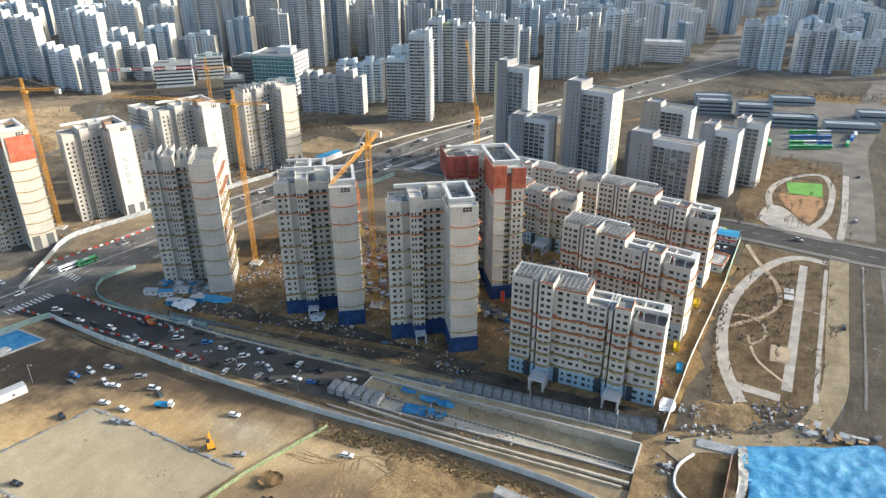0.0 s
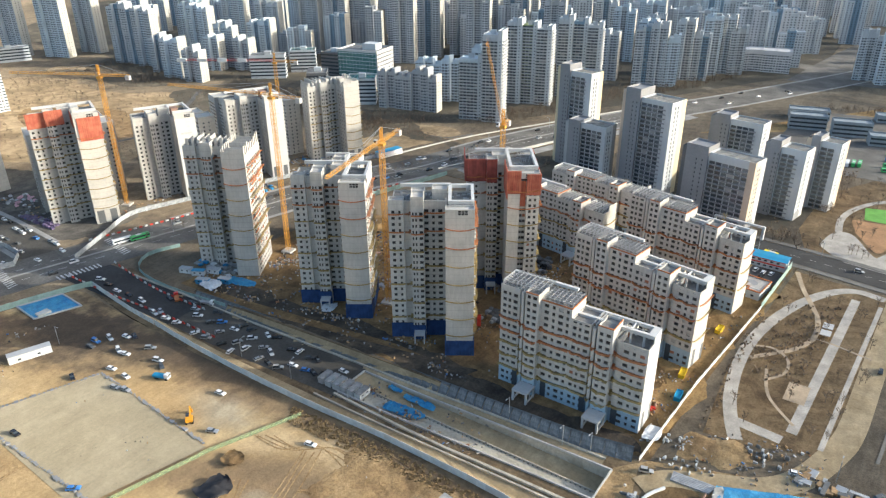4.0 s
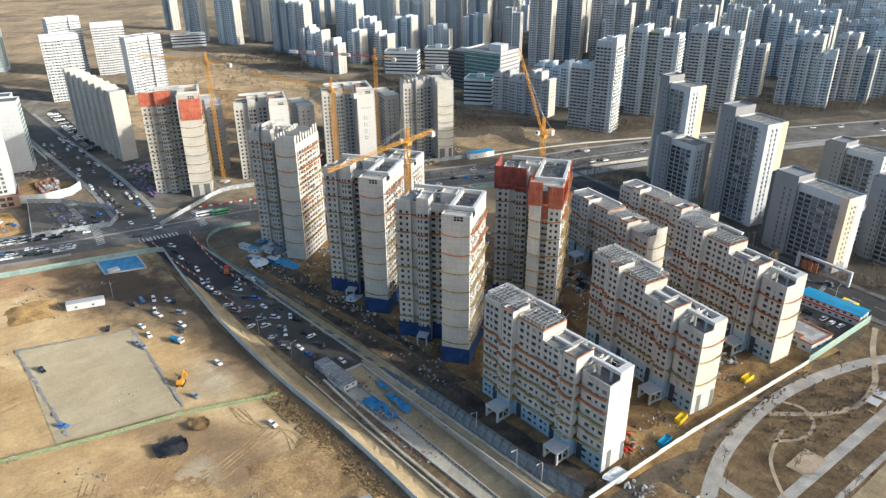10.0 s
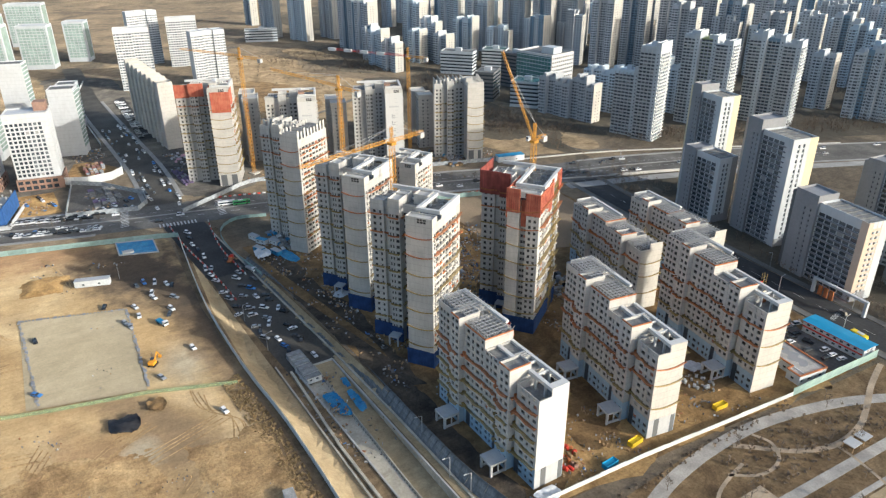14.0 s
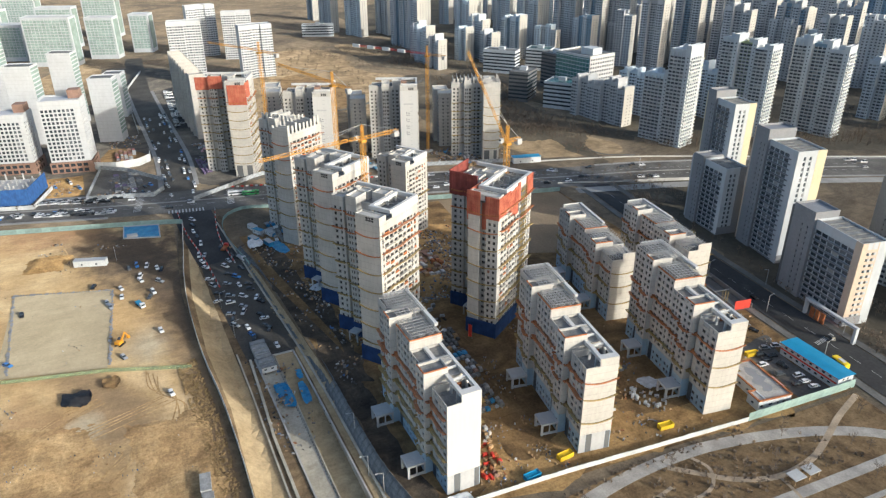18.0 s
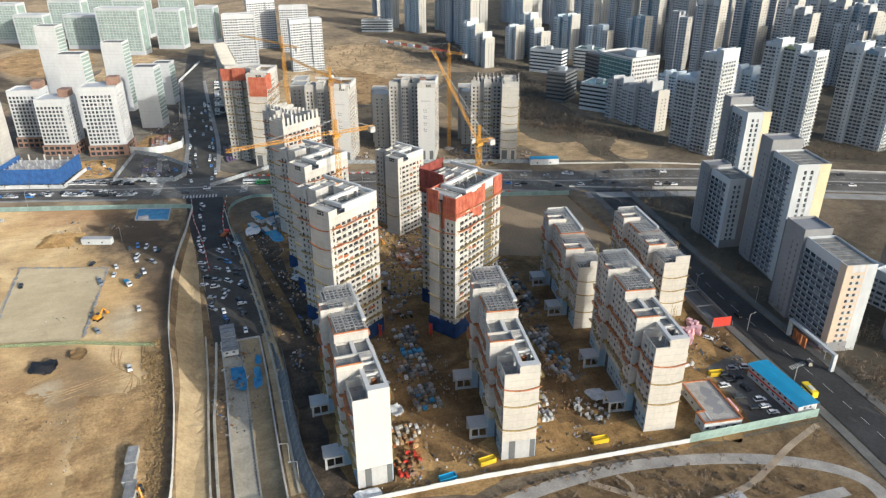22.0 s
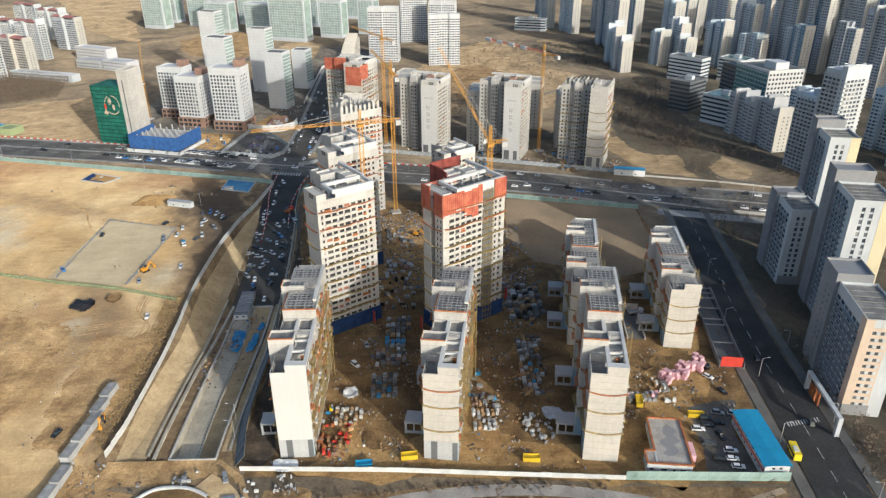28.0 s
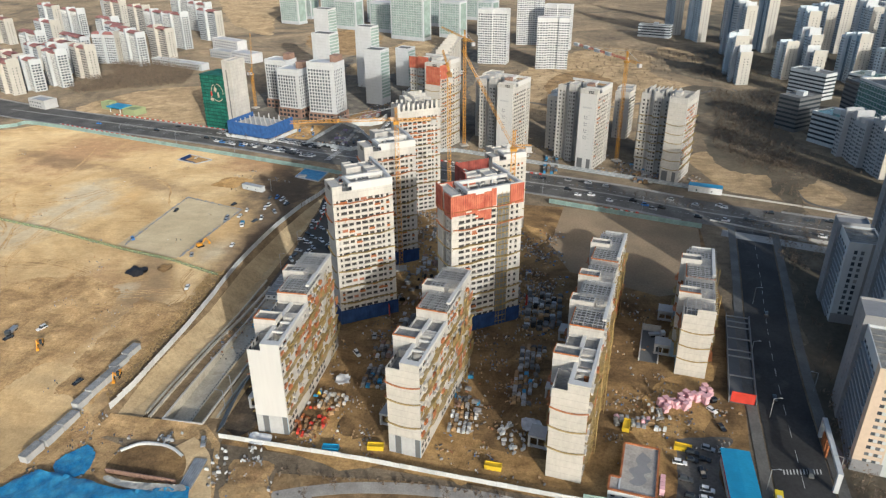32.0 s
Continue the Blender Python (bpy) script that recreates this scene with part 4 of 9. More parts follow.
patch("car_park", [(-523, 206), (-690, 212), (-700, 222), (-523, 216)], 0.22, ASPHALT, "asphalt strip of roadside parking", "yard")
patch("bare_lot", [(-426, 95), (-423, 128), (-380, 129), (-378, 95)], 0.24, SITE, "trampled bare lot beside the main road", "yard")
hoarding("green_mesh_fence", [(-133, 169), (-146, 135), (-154, 101), (-172, 40), (-188, -30)], 1.8, FENCEGREEN, "low pale green mesh fence across the sand", 4.0)


def barrier_row(pts, label):
    """Red and white water barriers, one after another."""
    root = thing("road_barrier_row", label, "barrier", *pts[0], kind="structure")
    ms = {}
    for c, m in (("red", REDPAINT), ("white", WHITE)):
        bb = Build().prism([(-0.95, -0.3), (0.95, -0.3), (0.95, 0.3), (-0.95, 0.3)], 0, 0.35).box(-0.95, 0.95, -0.14, 0.14, 0.35, 1.0)
        ms[c] = bb.mesh("barrier", m)
    s = 0
    for (ax, ay), (bx, by) in zip(pts, pts[1:]):
        L = math.hypot(bx - ax, by - ay)
        k = max(1, int(L / 3.2))
        for i in range(k):
            ob = new("barrier", ms["red" if s % 2 else "white"])
            ob.parent = root
            ob.matrix_basis = Matrix.Translation((ax + (bx - ax) * i / k - pts[0][0], ay + (by - ay) * i / k - pts[0][1], 0.2)) @ Matrix.Rotation(math.atan2(by - ay, bx - ax), 4, "Z")
            s += 1


barrier_row(smooth([(-318, 183), (-280, 184), (-240, 188), (-200, 190)], 3), "row of red and white plastic road barriers")
barrier_row(smooth([(-312, 206), (-290, 203), (-262, 201), (-225, 203)], 3), "curved row of red and white barriers at the junction")
barrier_row([(-312, 155), (-352, 10), (-392, -120)], "red and white barriers along the hoarding")
barrier_row([(-380, 100), (-405, 10), (-430, -90)], "red and white barriers on the far kerb")
barrier_row([(-268, 350), (-258, 395)], "red and white barriers by the vacant yard")
barrier_row([(-352, 215), (-338, 262), (-322, 330)], "red and white barriers before the neighbouring plot")



# ---- the building site: slab blocks ----
FLOOR = 2.85
ROWS_ALL = [(1.35 + FLOOR * i, 1.5) for i in range(30)]


def slab(x, y, rot, zl, zm, zc1, zh, zc2, zf, label, end_mat, bands, pergola=True, end_bands=True, panel=True, limit=185):
    t = thing("apartment_slab", label, "apartment building", x, y, 0, rot, group="unfinished slab blocks")
    body, low, panes = Build(), Build(), []
    # (near u, far u, front v, back v, top, front columns, window width)
    fr = lambda L, *c: [(L - s, w) for s, w in c]
    runs = [
        (0, 11.4, 0.0, 12.3, zl, [(2.0, 1.8), (5.0, 1.1), (8.0, 2.0)], 3.0),
        (11.4, 12.6, 0.9, 12.3, zl, [], 3.0),
        (12.6, 18.6, -2.4, 6.5, zc1, [(1.7, 1.7), (4.4, 1.4)], 1.0),
        (18.6, 19.5, 1.6, 12.3, zm, [(0.45, 0.7)], 1.0),
        (19.5, 20.7, -1.6, 12.3, zm, [], 1.0),
        (20.7, 21.9, 2.0, 12.3, zm, [(0.6, 0.8)], 1.0),
        (21.9, 30.0, 0.0, 12.3, zm, [(1.8, 1.9), (4.4, 1.1), (6.6, 1.5)], 1.0),
        (30.0, 42.8, 0.0, 12.3, zh, [(1.6, 1.2), (4.4, 2.0), (7.4, 1.2), (10.4, 1.9)], 0.6),
        (42.8, 48.4, -2.4, 6.5, zc2, [(1.6, 1.7), (4.1, 1.4)], 1.0),
        (48.4, 49.4, 1.6, 12.3, zf, [(0.5, 0.7)], 1.0),
        (49.4, 50.6, -1.6, 12.3, zf, [], 1.0),
        (50.6, 51.9, 2.0, 12.3, zf, [(0.65, 0.8)], 1.0),
        (51.9, 60.5, 0.0, 12.3, zf, [(2.0, 1.9), (4.6, 1.2), (6.8, 1.6)], 0.8),
    ]
    outline, decks = [], []
    for u0, u1, v0, v1, z1, cols, drop in runs:
        front = fr(u1 - u0, *cols)
        back = [(s, 2.0) for s in np.arange(1.8, u1 - u0 - 1.0, 3.1)] if v1 > 12 else []
        block(low, panes, -u1, -u0, v0 + 0.02, v1 - 0.02, 0, 8.4, front=front, back=back, rows=ROWS_ALL, drop=0.5)
        block(body, panes, -u1, -u0, v0, v1, 8.4, z1, front=front, back=back, rows=ROWS_ALL, drop=drop)
        outline = [(-u1, v0), (-u0, v0)] + outline
        if u1 - u0 > 4:
            decks.append((-u1 + 0.35, -u0 - 0.35, v0 + 0.35, v1 - 0.35, z1 - drop - 0.1, z1 - drop + 0.05))
        if v1 < 12:
            block(body, panes, -u1, -u0, v1, 12.3, 8.4, zl + 1.5 if u0 < 30 else zh, back=[(s, 2.0) for s in np.arange(1.8, u1 - u0 - 1.0, 3.1)], rows=ROWS_ALL)
            low.box(-u1, -u0, v1, 12.28, 0, 8.4)
    panes.sort(key=lambda p: (p[0][1] > 8, 0))
    w = part("wall", body, CONCRETE, t)
    g, g3, g4, g5 = Build(), Build(), Build(), Build()
    for (px, py, pz), an, ww, hh in panes:
        if py > 11 and pz > 8:
            k = random.random()
            if k < 0.46:
                (g if k < 0.2 else g4).box(px - ww * 0.62, px + ww * 0.62, 12.2, 12.42 + random.choice((0, 0, 0.3, 0.6)), pz - hh * 0.5 - 0.5, pz - hh * random.uniform(-0.15, 0.4))
            elif k < 0.8:
                g3.box(px - ww * 0.6, px + ww * 0.6, 12.2, 13.0, pz - hh * 0.5 - 0.65, pz - hh * 0.5 + 0.1)
        elif py > 11:
            g5.box(px - ww / 2, px + ww / 2, 12.3, 12.36, pz - hh / 2, pz + hh / 2)
    part("back_plinth", Build().box(-60.5, -0.02, 12.26, 12.33, 0.0, 8.38), CREAM, t, "bare concrete lower storeys at the back")
    part("back_opening", g5, ROOMSHADE, t, "near-black panes painted as shade in the lowest openings", kind="stuff")
    hung = random.Random(int(abs(x * 7 + y)))
    for tone, share in ((OCHRE, 0.20), (ORANGE, 0.09)):
        g6 = Build()
        for u in np.arange(4, 59, 3.2):
            top = (zm if u < 30 else zh) - 3
            for z in np.arange(9.4, top - 4, 4.3):
                if hung.random() < share * (0.6 if u < 26 else 1.5):
                    o = 12.5 + hung.uniform(0.2, 1.3)
                    z1 = z + hung.uniform(2.0, 4.6)
                    g6.quad((-u, o, z), (-u - 3.2, o + hung.uniform(-0.3, 0.3), z), (-u - 3.2, o + 0.2, z1), (-u, o, z1))
        part("hanging_net", g6, tone, t, "torn netting hanging from the rear scaffold", kind="stuff")
    part("formwork_board", g, ORANGE, t, "orange-brown boards left at the openings", kind="stuff")
    part("balcony_slab", g3, CREAM, t, "small projecting cast slabs", kind="stuff")
    part("formwork_board", g4, OCHRE, t, "ochre boards left at the openings", kind="stuff")
    for q in decks:
        part("roof_deck", Build().box(*q), ROOFDECK, t)
    part("plinth_wall", low, PLINTH, t, "blue-grey painted lower storeys")
    hang_windows(panes, w, ROOMSHADE, limit)
    # near gable
    g = Build()
    g.box(0, 0.08, 0.0, 12.3, 8.2 if panel else 0.1, zl)
    g.box(-0.35, 0.08, 5.2, 12.3, zl, zl + 2.9)
    part("gable_wall", g, end_mat, t)
    if panel:
        g = Build()
        for v, w in ((2.6, 2.2), (10.2, 1.8)):
            g.box(0.03, 0.10, v, v + w, 0.1, 8.1)
        part("dark_panel", g, DARKGREY, t, "dark grey painted gable panels")
        g = Build().box(0.02, 0.07, 0, 2.5, 0.1, 8.15).box(0.02, 0.07, 4.9, 10.1, 0.1, 8.15)
        part("pale_panel", g, PALEGREY, t, "pale grey painted gable panel")
    # roof
    if pergola:
        g = Build()
        z0, z1 = zl + 1.6, zl + 2.95
        g.box(-30, 0, 11.2, 12.32, z0, z1).box(-30, -2.6, 5.1, 6.5, z0, z1).box(-2.6, 0.02, 5.1, 11.2, z0, z1)
        for u in (9, 15.5, 22):
            g.box(-u - 0.5, -u, 6.5, 11.2, z0 + 0.2, z1 - 0.2)
        for u in (4, 9, 14, 19, 24, 29):
            g.box(-u - 0.35, -u + 0.35, 5.4, 6.2, zl - 3, z0)
            g.box(-u - 0.35, -u + 0.35, 11.4, 12.1, zl - 3, z0)
        part("roof_frame", g, WHITE, t, "white concrete roof pergola frame")
        g = Build()
        for u in (10.5, 17, 25):
            g.box(-u - 2.5, -u, 8.9, 10.4, zl - 2.9, zl - 0.8)
        g.box(-22, -13, 7, 7.15, zl - 0.2, zl + 0.3)
        part("roof_formwork", g, ORANGE, t, "orange formwork left on the roof")
    g = Build()
    for a0, a1, zz in ((30.4, 42.5, zh), (43, 60, max(zf, zh + 0.5))) if pergola else ((1.5, 12, zl), (14, 30, zm), (30.4, 60, zf)):
        zt = zz + 1.3
        for yv in np.arange(1.2, 11.6, 1.7):
            g.beam((-a1, yv, zt), (-a0, yv, zt + random.uniform(-0.1, 0.1)), 0.2)
            g.beam((-a1, yv, zt - 1.3), (-a0, yv, zt - 1.3), 0.16)
        for k_, uv in enumerate(np.arange(a0, a1, 1.9)):
            g.beam((-uv, 0.8, zt + 0.15), (-uv, 11.4, zt + 0.15), 0.2)
            for yv in np.arange(1.2, 11.6, 3.4):
                g.beam((-uv, yv, zt - 2.2), (-uv, yv, zt + 0.1), 0.16)
                g.beam((-uv, yv, zt - 1.3), (-uv, yv + 1.7, zt), 0.12)
    part("roof_lattice", g, STEEL, t, "grey steel lattice over the upper roof")
    g = Build()
    g.box(-60.5, -33, 11.0, 12.33, (zf if pergola else zf - 0.6), max(zf, zh) + 1.0)
    g.box(-60.8, -60.4, 2, 12.33, zf - 0.4, max(zf, zh) + 1.0)
    part("parapet", g, WHITE, t, "white raised back parapet")
    g = Build()
    e = zh + 0.05
    for p, q in (((-30, 0.1, e), (-30, 12.2, e)), ((-30, 0.1, e), (-42.5, 0.1, e)), ((-12.7, -2.3, zc1), (-18.5, -2.3, zc1)), ((-12.7, -2.3, zc1), (-12.7, 6.2, zc1)), ((-43, -2.3, zc2), (-48.3, -2.3, zc2))):
        g.beam(p, q, 0.35, 0.5)
    part("roof_edge_guard", g, ORANGE, t, "orange edge protection on the roof rim")
    # safety nets
    for i, z in enumerate(bands):
        g = Build()
        net_band(g, list(outline), z, 1.2, 0.65, 0.55, 5, 0.4)
        if end_bands:
            ge = Build()
            net_band(ge, [(0.06, -0.4), (0.06, 12.8)], z, 0.7, 0.45, 1.2, 9)
            part("safety_net", ge, ORANGE if z > 26 else OCHRE, t)
        part("safety_net", g, ORANGE if z > 22 else OCHRE, t)
    for i, z in enumerate(np.arange(8.9, zm - 1, 8.55)):
        g = Build()
        net_band(g, [(0, 12.3), (-60, 12.3)], z, 1.5, 0.4, 0.4, 18, 0.45)
        for s in np.arange(1.0, 60, 4.0):
            g.beam((-s, 12.3, z - 1.3), (-s - 0.2, 14.0, z + 0.2), 0.12)
        part("safety_net", g, OCHRE if i % 3 or pergola else ORANGE, t)
    # hoist masts at the back
    g = Build()
    for u in (16, 40) if not panel else (48,):
        for du in (0, 1.4):
            g.beam((-u - du, 13.3, 0), (-u - du, 13.3, zh), 0.12)
            g.beam((-u - du, 14.6, 0), (-u - du, 14.6, zh), 0.12)
        for z in np.arange(1, zh, 2.4):
            g.beam((-u, 13.3, z), (-u - 1.4, 14.6, z + 1.2), 0.08)
            g.beam((-u - 1.4, 13.3, z), (-u, 14.6, z + 1.2), 0.08)
    part("hoist_mast", g, OCHRE, t, "ochre lattice hoist mast", "stuff")
    # entrance porches
    for u in (15.6, 45.6):
        g = Build()
        g.box(-u - 3.4, -u + 3.4, -9.2, -2.4, 4.7, 5.5)
        for a in (-3.3, 2.5):
            g.box(-u + a, -u + a + 0.8, -9.1, -8.3, 0, 4.7)
            g.box(-u + a, -u + a + 0.8, -2.9, -2.45, 0, 4.7)
            g.box(-u + a + 0.2, -u + a + 0.5, -8.3, -2.9, 0, 1.2)
            g.box(-u + a + 0.2, -u + a + 0.5, -5.9, -5.4, 1.2, 4.7)
        part("entrance_porch", g, PALEGREY, t, "pale concrete entrance porch")
        for c in (u - 5.6, u + 7.4):
            part("dark_panel", Build().box(-c - 1.2, -c + 1.2, -0.06, 0.01, 0.1, 8.2), NAVY, t, "tall dark blue-grey panel beside the entrance")
    return t


BANDS = [8.9, 14.6, 20.4, 26.1, 31.8]
slab(-19.9, 235.4, 0.0, 37.1, 40.0, 42.3, 43.8, 46.6, 45.4, "unfinished pale concrete slab block with a white painted gable", WHITE, BANDS, end_bands=False)
slab(-17.6, 286.8, -9.0, 37.1, 39.8, 42.2, 43.6, 46.6, 45.4, "unfinished pale concrete slab block with netting across its gable", CREAM, [14.2, 24.4, 31.4])
slab(-14.6, 343.2, -9.5, 37.6, 40.2, 42.8, 44.0, 47.0, 45.8, "unfinished slab block beside the site offices with cream gable", CREAM, [13.6, 22.6, 30.4], panel=False)
slab(-87.3, 352.0, -10.5, 32.2, 33.4, 35.6, 35.2, 37.4, 34.4, "lower unfinished slab block with cream gable behind the others", CREAM, [10.0, 19.0, 26.0], pergola=False, panel=False, limit=110)
slab(-83.4, 394.4, -8.5, 29.6, 30.6, 33.0, 31.6, 34.2, 30.8, "low unfinished slab block beside the side road", CREAM, [9.0, 15.5, 22.5], pergola=False, panel=False, limit=90)


# ---- the building site: L-shaped towers ----
def tower(x, y, rot, H, label, w1=11.8, l1=28.0, w2=23.0, y2=16.6, wall=CONCRETE, style="", gable=None, skirt=True, limit=150, front=(), group="unfinished towers", bands=None, kind_label="apartment tower"):
    t = thing("apartment_tower", label, kind_label, x, y, 0, rot, group=group)
    body, panes = Build(), []
    rows = [(1.3 + FLOOR * i, 1.45) for i in range(int((H - 5) / FLOOR))]
    zb = H - 3.4
    right = [(2.0, 1.0)] + [(s, 2.2 if i % 3 else 2.75) for i, s in enumerate(np.arange(4.8, l1 - 6.5, 3.15))] + [(l1 - 5.2, 1.3), (l1 - 2.6, 1.3)]
    left = [(s, 1.5) for s in np.arange(2.2, y2 - 2, 3.4)]
    near = 0.0
    if style == "red":
        # two gable bays stand forward of a recessed middle one
        near = 2.2
        block(body, panes, -w1, -w1 * 0.62, 0, near + 0.02, 0, zb, drop=0.9)
        block(body, panes, -w1 * 0.40, 0, 0, near + 0.02, 0, zb, front=[(1.6, 1.2), (3.9, 1.2)], rows=rows, drop=0.9)
        front = [(w1 * 0.44, 1.1), (w1 * 0.54, 1.5)]
        right = [(s - near, w) for s, w in right if s > near + 1.6 and not 21.4 < s < 28.2]
    block(body, panes, -w1, 0, near, l1, 0, zb, front=front, right=right, left=[(l1 - near - y2 + 2 + s, w) for s, w in left], back=[(2.5, 1.6), (6, 1.6), (9.4, 1.6)], rows=rows, drop=0.9)
    f2 = []
    for c_ in sorted([(w2 - 8.4, 1.8), (w2 - 5.4, 1.1), (w2 - 2.4, 1.8)] + ([(w2 - 11.0, 1.4)] if w2 > 19 else [])):
        if c_[0] > 13.9:
            f2.append(c_)
    block(body, panes, -w1 - w2, -w1, y2, l1 + 1, 0, zb, front=f2, back=[(s, 2.2) for s in np.arange(2, w2 - 1.5, 3.4)], left=[(3, 1.5), (8, 1.5)], rows=rows, drop=0.9)
    block(body, panes, -w1 - w2 + 8.2, -w1 - w2 + 13.6, y2 - 3.6, y2 + 4, 0, zb + 3.0, front=[(0.9, 0.7), (2.2, 0.7), (4.3, 1.5)], rows=rows, drop=0.8)
    block(body, panes, -w1 - w2 - 1.5, -w1 - w2 + 5.0, y2 - 1.6, y2 + 3, 0, zb + 0.8, front=[(2.0, 1.4), (4.8, 1.0)], rows=rows, drop=0.8)
    panes.sort(key=lambda p: p[0][1] > l1 - 0.5)
    w = part("wall", body, wall, t)
    hang_windows(panes, w, ROOMSHADE, limit)
    g, g3 = Build(), Build()
    for (px, py, pz), an, ww, hh in panes:
        if abs(px + 0.35) < 0.1 and py < l1 - 0.5 and pz > 9.5:
            k = random.random()
            if k < (0.4 if style == "toothed" else 0.1):
                g.box(-0.12, 0.10, py - ww * 0.62, py + ww * 0.62, pz - hh * 0.5 - 0.5, pz - hh * random.uniform(0.0, 0.4))
            elif k < 0.5:
                g3.box(-0.1, 0.75, py - ww * 0.6, py + ww * 0.6, pz - hh * 0.5 - 0.65, pz - hh * 0.5 + 0.1)
    if g.f:
        part("formwork_board", g, ORANGE, t, "orange-brown boards left at the openings", kind="stuff")
        part("balcony_slab", g3, CREAM, t, "small projecting cast slabs", kind="stuff")
    part("roof_deck", Build().box(-w1 + 0.35, -0.35, 0.35 if style != "" else 4.7, l1 - 0.35, zb - 1.0, zb - 0.84), ROOFDECK, t)
    part("roof_deck", Build().box(-w1 - w2 + 0.35, -w1 - 0.35, y2 + 0.35, l1 + 0.6, zb - 1.0, zb - 0.84), ROOFDECK, t)
    g = Build()
    for _ in range(34):
        a, c = random.uniform(-w1 + 1, -1), random.uniform(1 if style else 5.5, l1 - 1)
        s, u = random.uniform(0.2, 1.1), random.uniform(0.15, 0.5)
        g.box(a - s, a + s, c - u, c + u, zb - 0.84, zb - 0.84 + random.uniform(0.1, 0.7))
    for _ in range(26):
        a, c = random.uniform(-w1 - w2 + 1, -w1 - 1), random.uniform(y2 + 1, l1 - 0.5)
        s, u = random.uniform(0.2, 1.0), random.uniform(0.15, 0.5)
        g.box(a - u, a + u, c - s, c + s, zb - 0.84, zb - 0.84 + random.uniform(0.1, 0.7))
    part("roof_clutter", g, STEEL, t, "scattered boards and pipes on the roof", kind="stuff")
    if gable:
        part("gable_wall", Build().box(-w1, 0, -0.07, 0.0, 0.0, zb), gable, t)
    g = Build()
    if style == "toothed":
        piers = []
        for yy in np.arange(0.3, l1, 3.1):
            piers.append((-0.35, 0.0, yy, yy + 1.6, zb, zb + 3.6 + random.uniform(0, 1.8)))
            piers.append((-w1, -w1 + 0.35, yy, yy + 1.5, zb, zb + 3 + random.uniform(0, 1.8)))
            piers.append((-w1 + 2, -2, yy, yy + 0.3, zb, zb + random.uniform(2.5, 4.5)))
        for xx in np.arange(-w1 - w2, -w1, 3.0):
            piers.append((xx, xx + 1.5, y2, y2 + 0.35, zb, zb + 3 + random.uniform(0, 2)))
            piers.append((xx, xx + 0.3, y2 + 1, l1, zb, zb + random.uniform(2.5, 4.5)))
        piers.append((-w1 - 0.02, -w1 + 6, -0.02, 0.35, zb, zb + 2.4))
        piers.append((-w1 + 6, 0, -0.02, 0.35, zb, zb + 3.9))
        for q in piers:
            part("wall_pier", Build().box(*q), CONCRETE, t)
    else:
        z0, z1 = H - 1.5, H
        g.box(-1.3, 0.03, 7.6, l1 + 0.03, z0, z1).box(-w1 + 2, -1.3, l1 - 1.3, l1 + 0.03, z0, z1).box(-w1 - w2 + 3, -w1 + 2, l1 - 0.3, l1 + 1.03, z0, z1)
        g.box(-w1 + 1, -1.3, 7.6, 9.0, z0, z1).box(-w1 + 1, -w1 + 2.4, 9.0, l1 - 1.3, z0, z1)
        g.box(-0.4, 0.0, 9, l1, zb, z0)
        for yy in (8.2, 14, 20, 26):
            g.box(-w1 + 1.3, -w1 + 2, yy, yy + 0.7, zb - 0.9, z0)
        part("roof_frame", g, WHITE, t, "white concrete roof frame")
        g = Build()
        block(g, [], -w1, 0, -0.03, 4.6, zb - 0.02, H - 0.6, drop=0.7)
        block(g, [], -w1 - 6, -w1 + 0.5, y2 + 3.5, y2 + 9.5, zb - 0.9, H + 0.4, drop=0.7)
        block(g, [], -w1 - w2 + 8, -w1 - w2 + 14, y2 + 3.9, y2 + 8, zb - 0.9, H - 0.3, drop=0.7)
        part("roof_house", g, CONCRETE, t, kind="stuff")
        for k in (0, 1):
            for j in range(3):
                part("gable_opening", Build().box(-6.6 + j * 1.35, -5.5 + j * 1.35, -0.08, -0.03, H - 3.0 + k * 1.05, H - 2.2 + k * 1.05), ROOMSHADE, t)
    if skirt:
        g = Build()
        for x0, x1, y0, y1 in ((-w1 - 0.5, 0.5, -0.5, 0.0), (0.0, 0.5, 0.0, l1 + 0.5), (-w1 - 0.5, -w1, 0.0, y2 - 0.5), (-w1 - w2 - 1.9, -w1 - w2 + 8, y2 - 2.1, y2 - 1.6), (-w1 - w2 + 8.0, -w1 - w2 + 13.8, y2 - 4.1, y2 - 3.6), (-w1 - w2 + 13.8, -w1 - 0.5, y2 - 0.5, y2)):
            g.box(x0, x1, y0, y1, 0, 7.4 + random.uniform(-0.4, 0.4))
        part("blue_mesh", g, BLUENET, t, "dark blue safety mesh round the lowest storeys")
        g = Build()
        c = -w1 - w2 + 11
        g.box(c - 2.4, c + 2.4, y2 - 8.5, y2 - 3.5, 4.4, 5.0)
        for a in (-2.4, 1.8):
            g.box(c + a, c + a + 0.6, y2 - 8.4, y2 - 7.8, 0, 4.4)
        part("entrance_porch", g, PALEGREY, t, "pale concrete entrance porch")
    if style == "red":
        zz = H + 0.6
        SCREEN = [(-w1 - 0.5, -w1 * 0.62 + 0.3, -0.55, -0.1, H - 10.5, zz - 0.2), (-w1 * 0.62 + 0.35, -w1 * 0.40 - 0.35, 1.5, 1.95, H - 17.5, H - 4.0), (-w1 * 0.40 - 0.3, 0.55, -0.55, -0.1, H - 11.2, H - 1.2)]
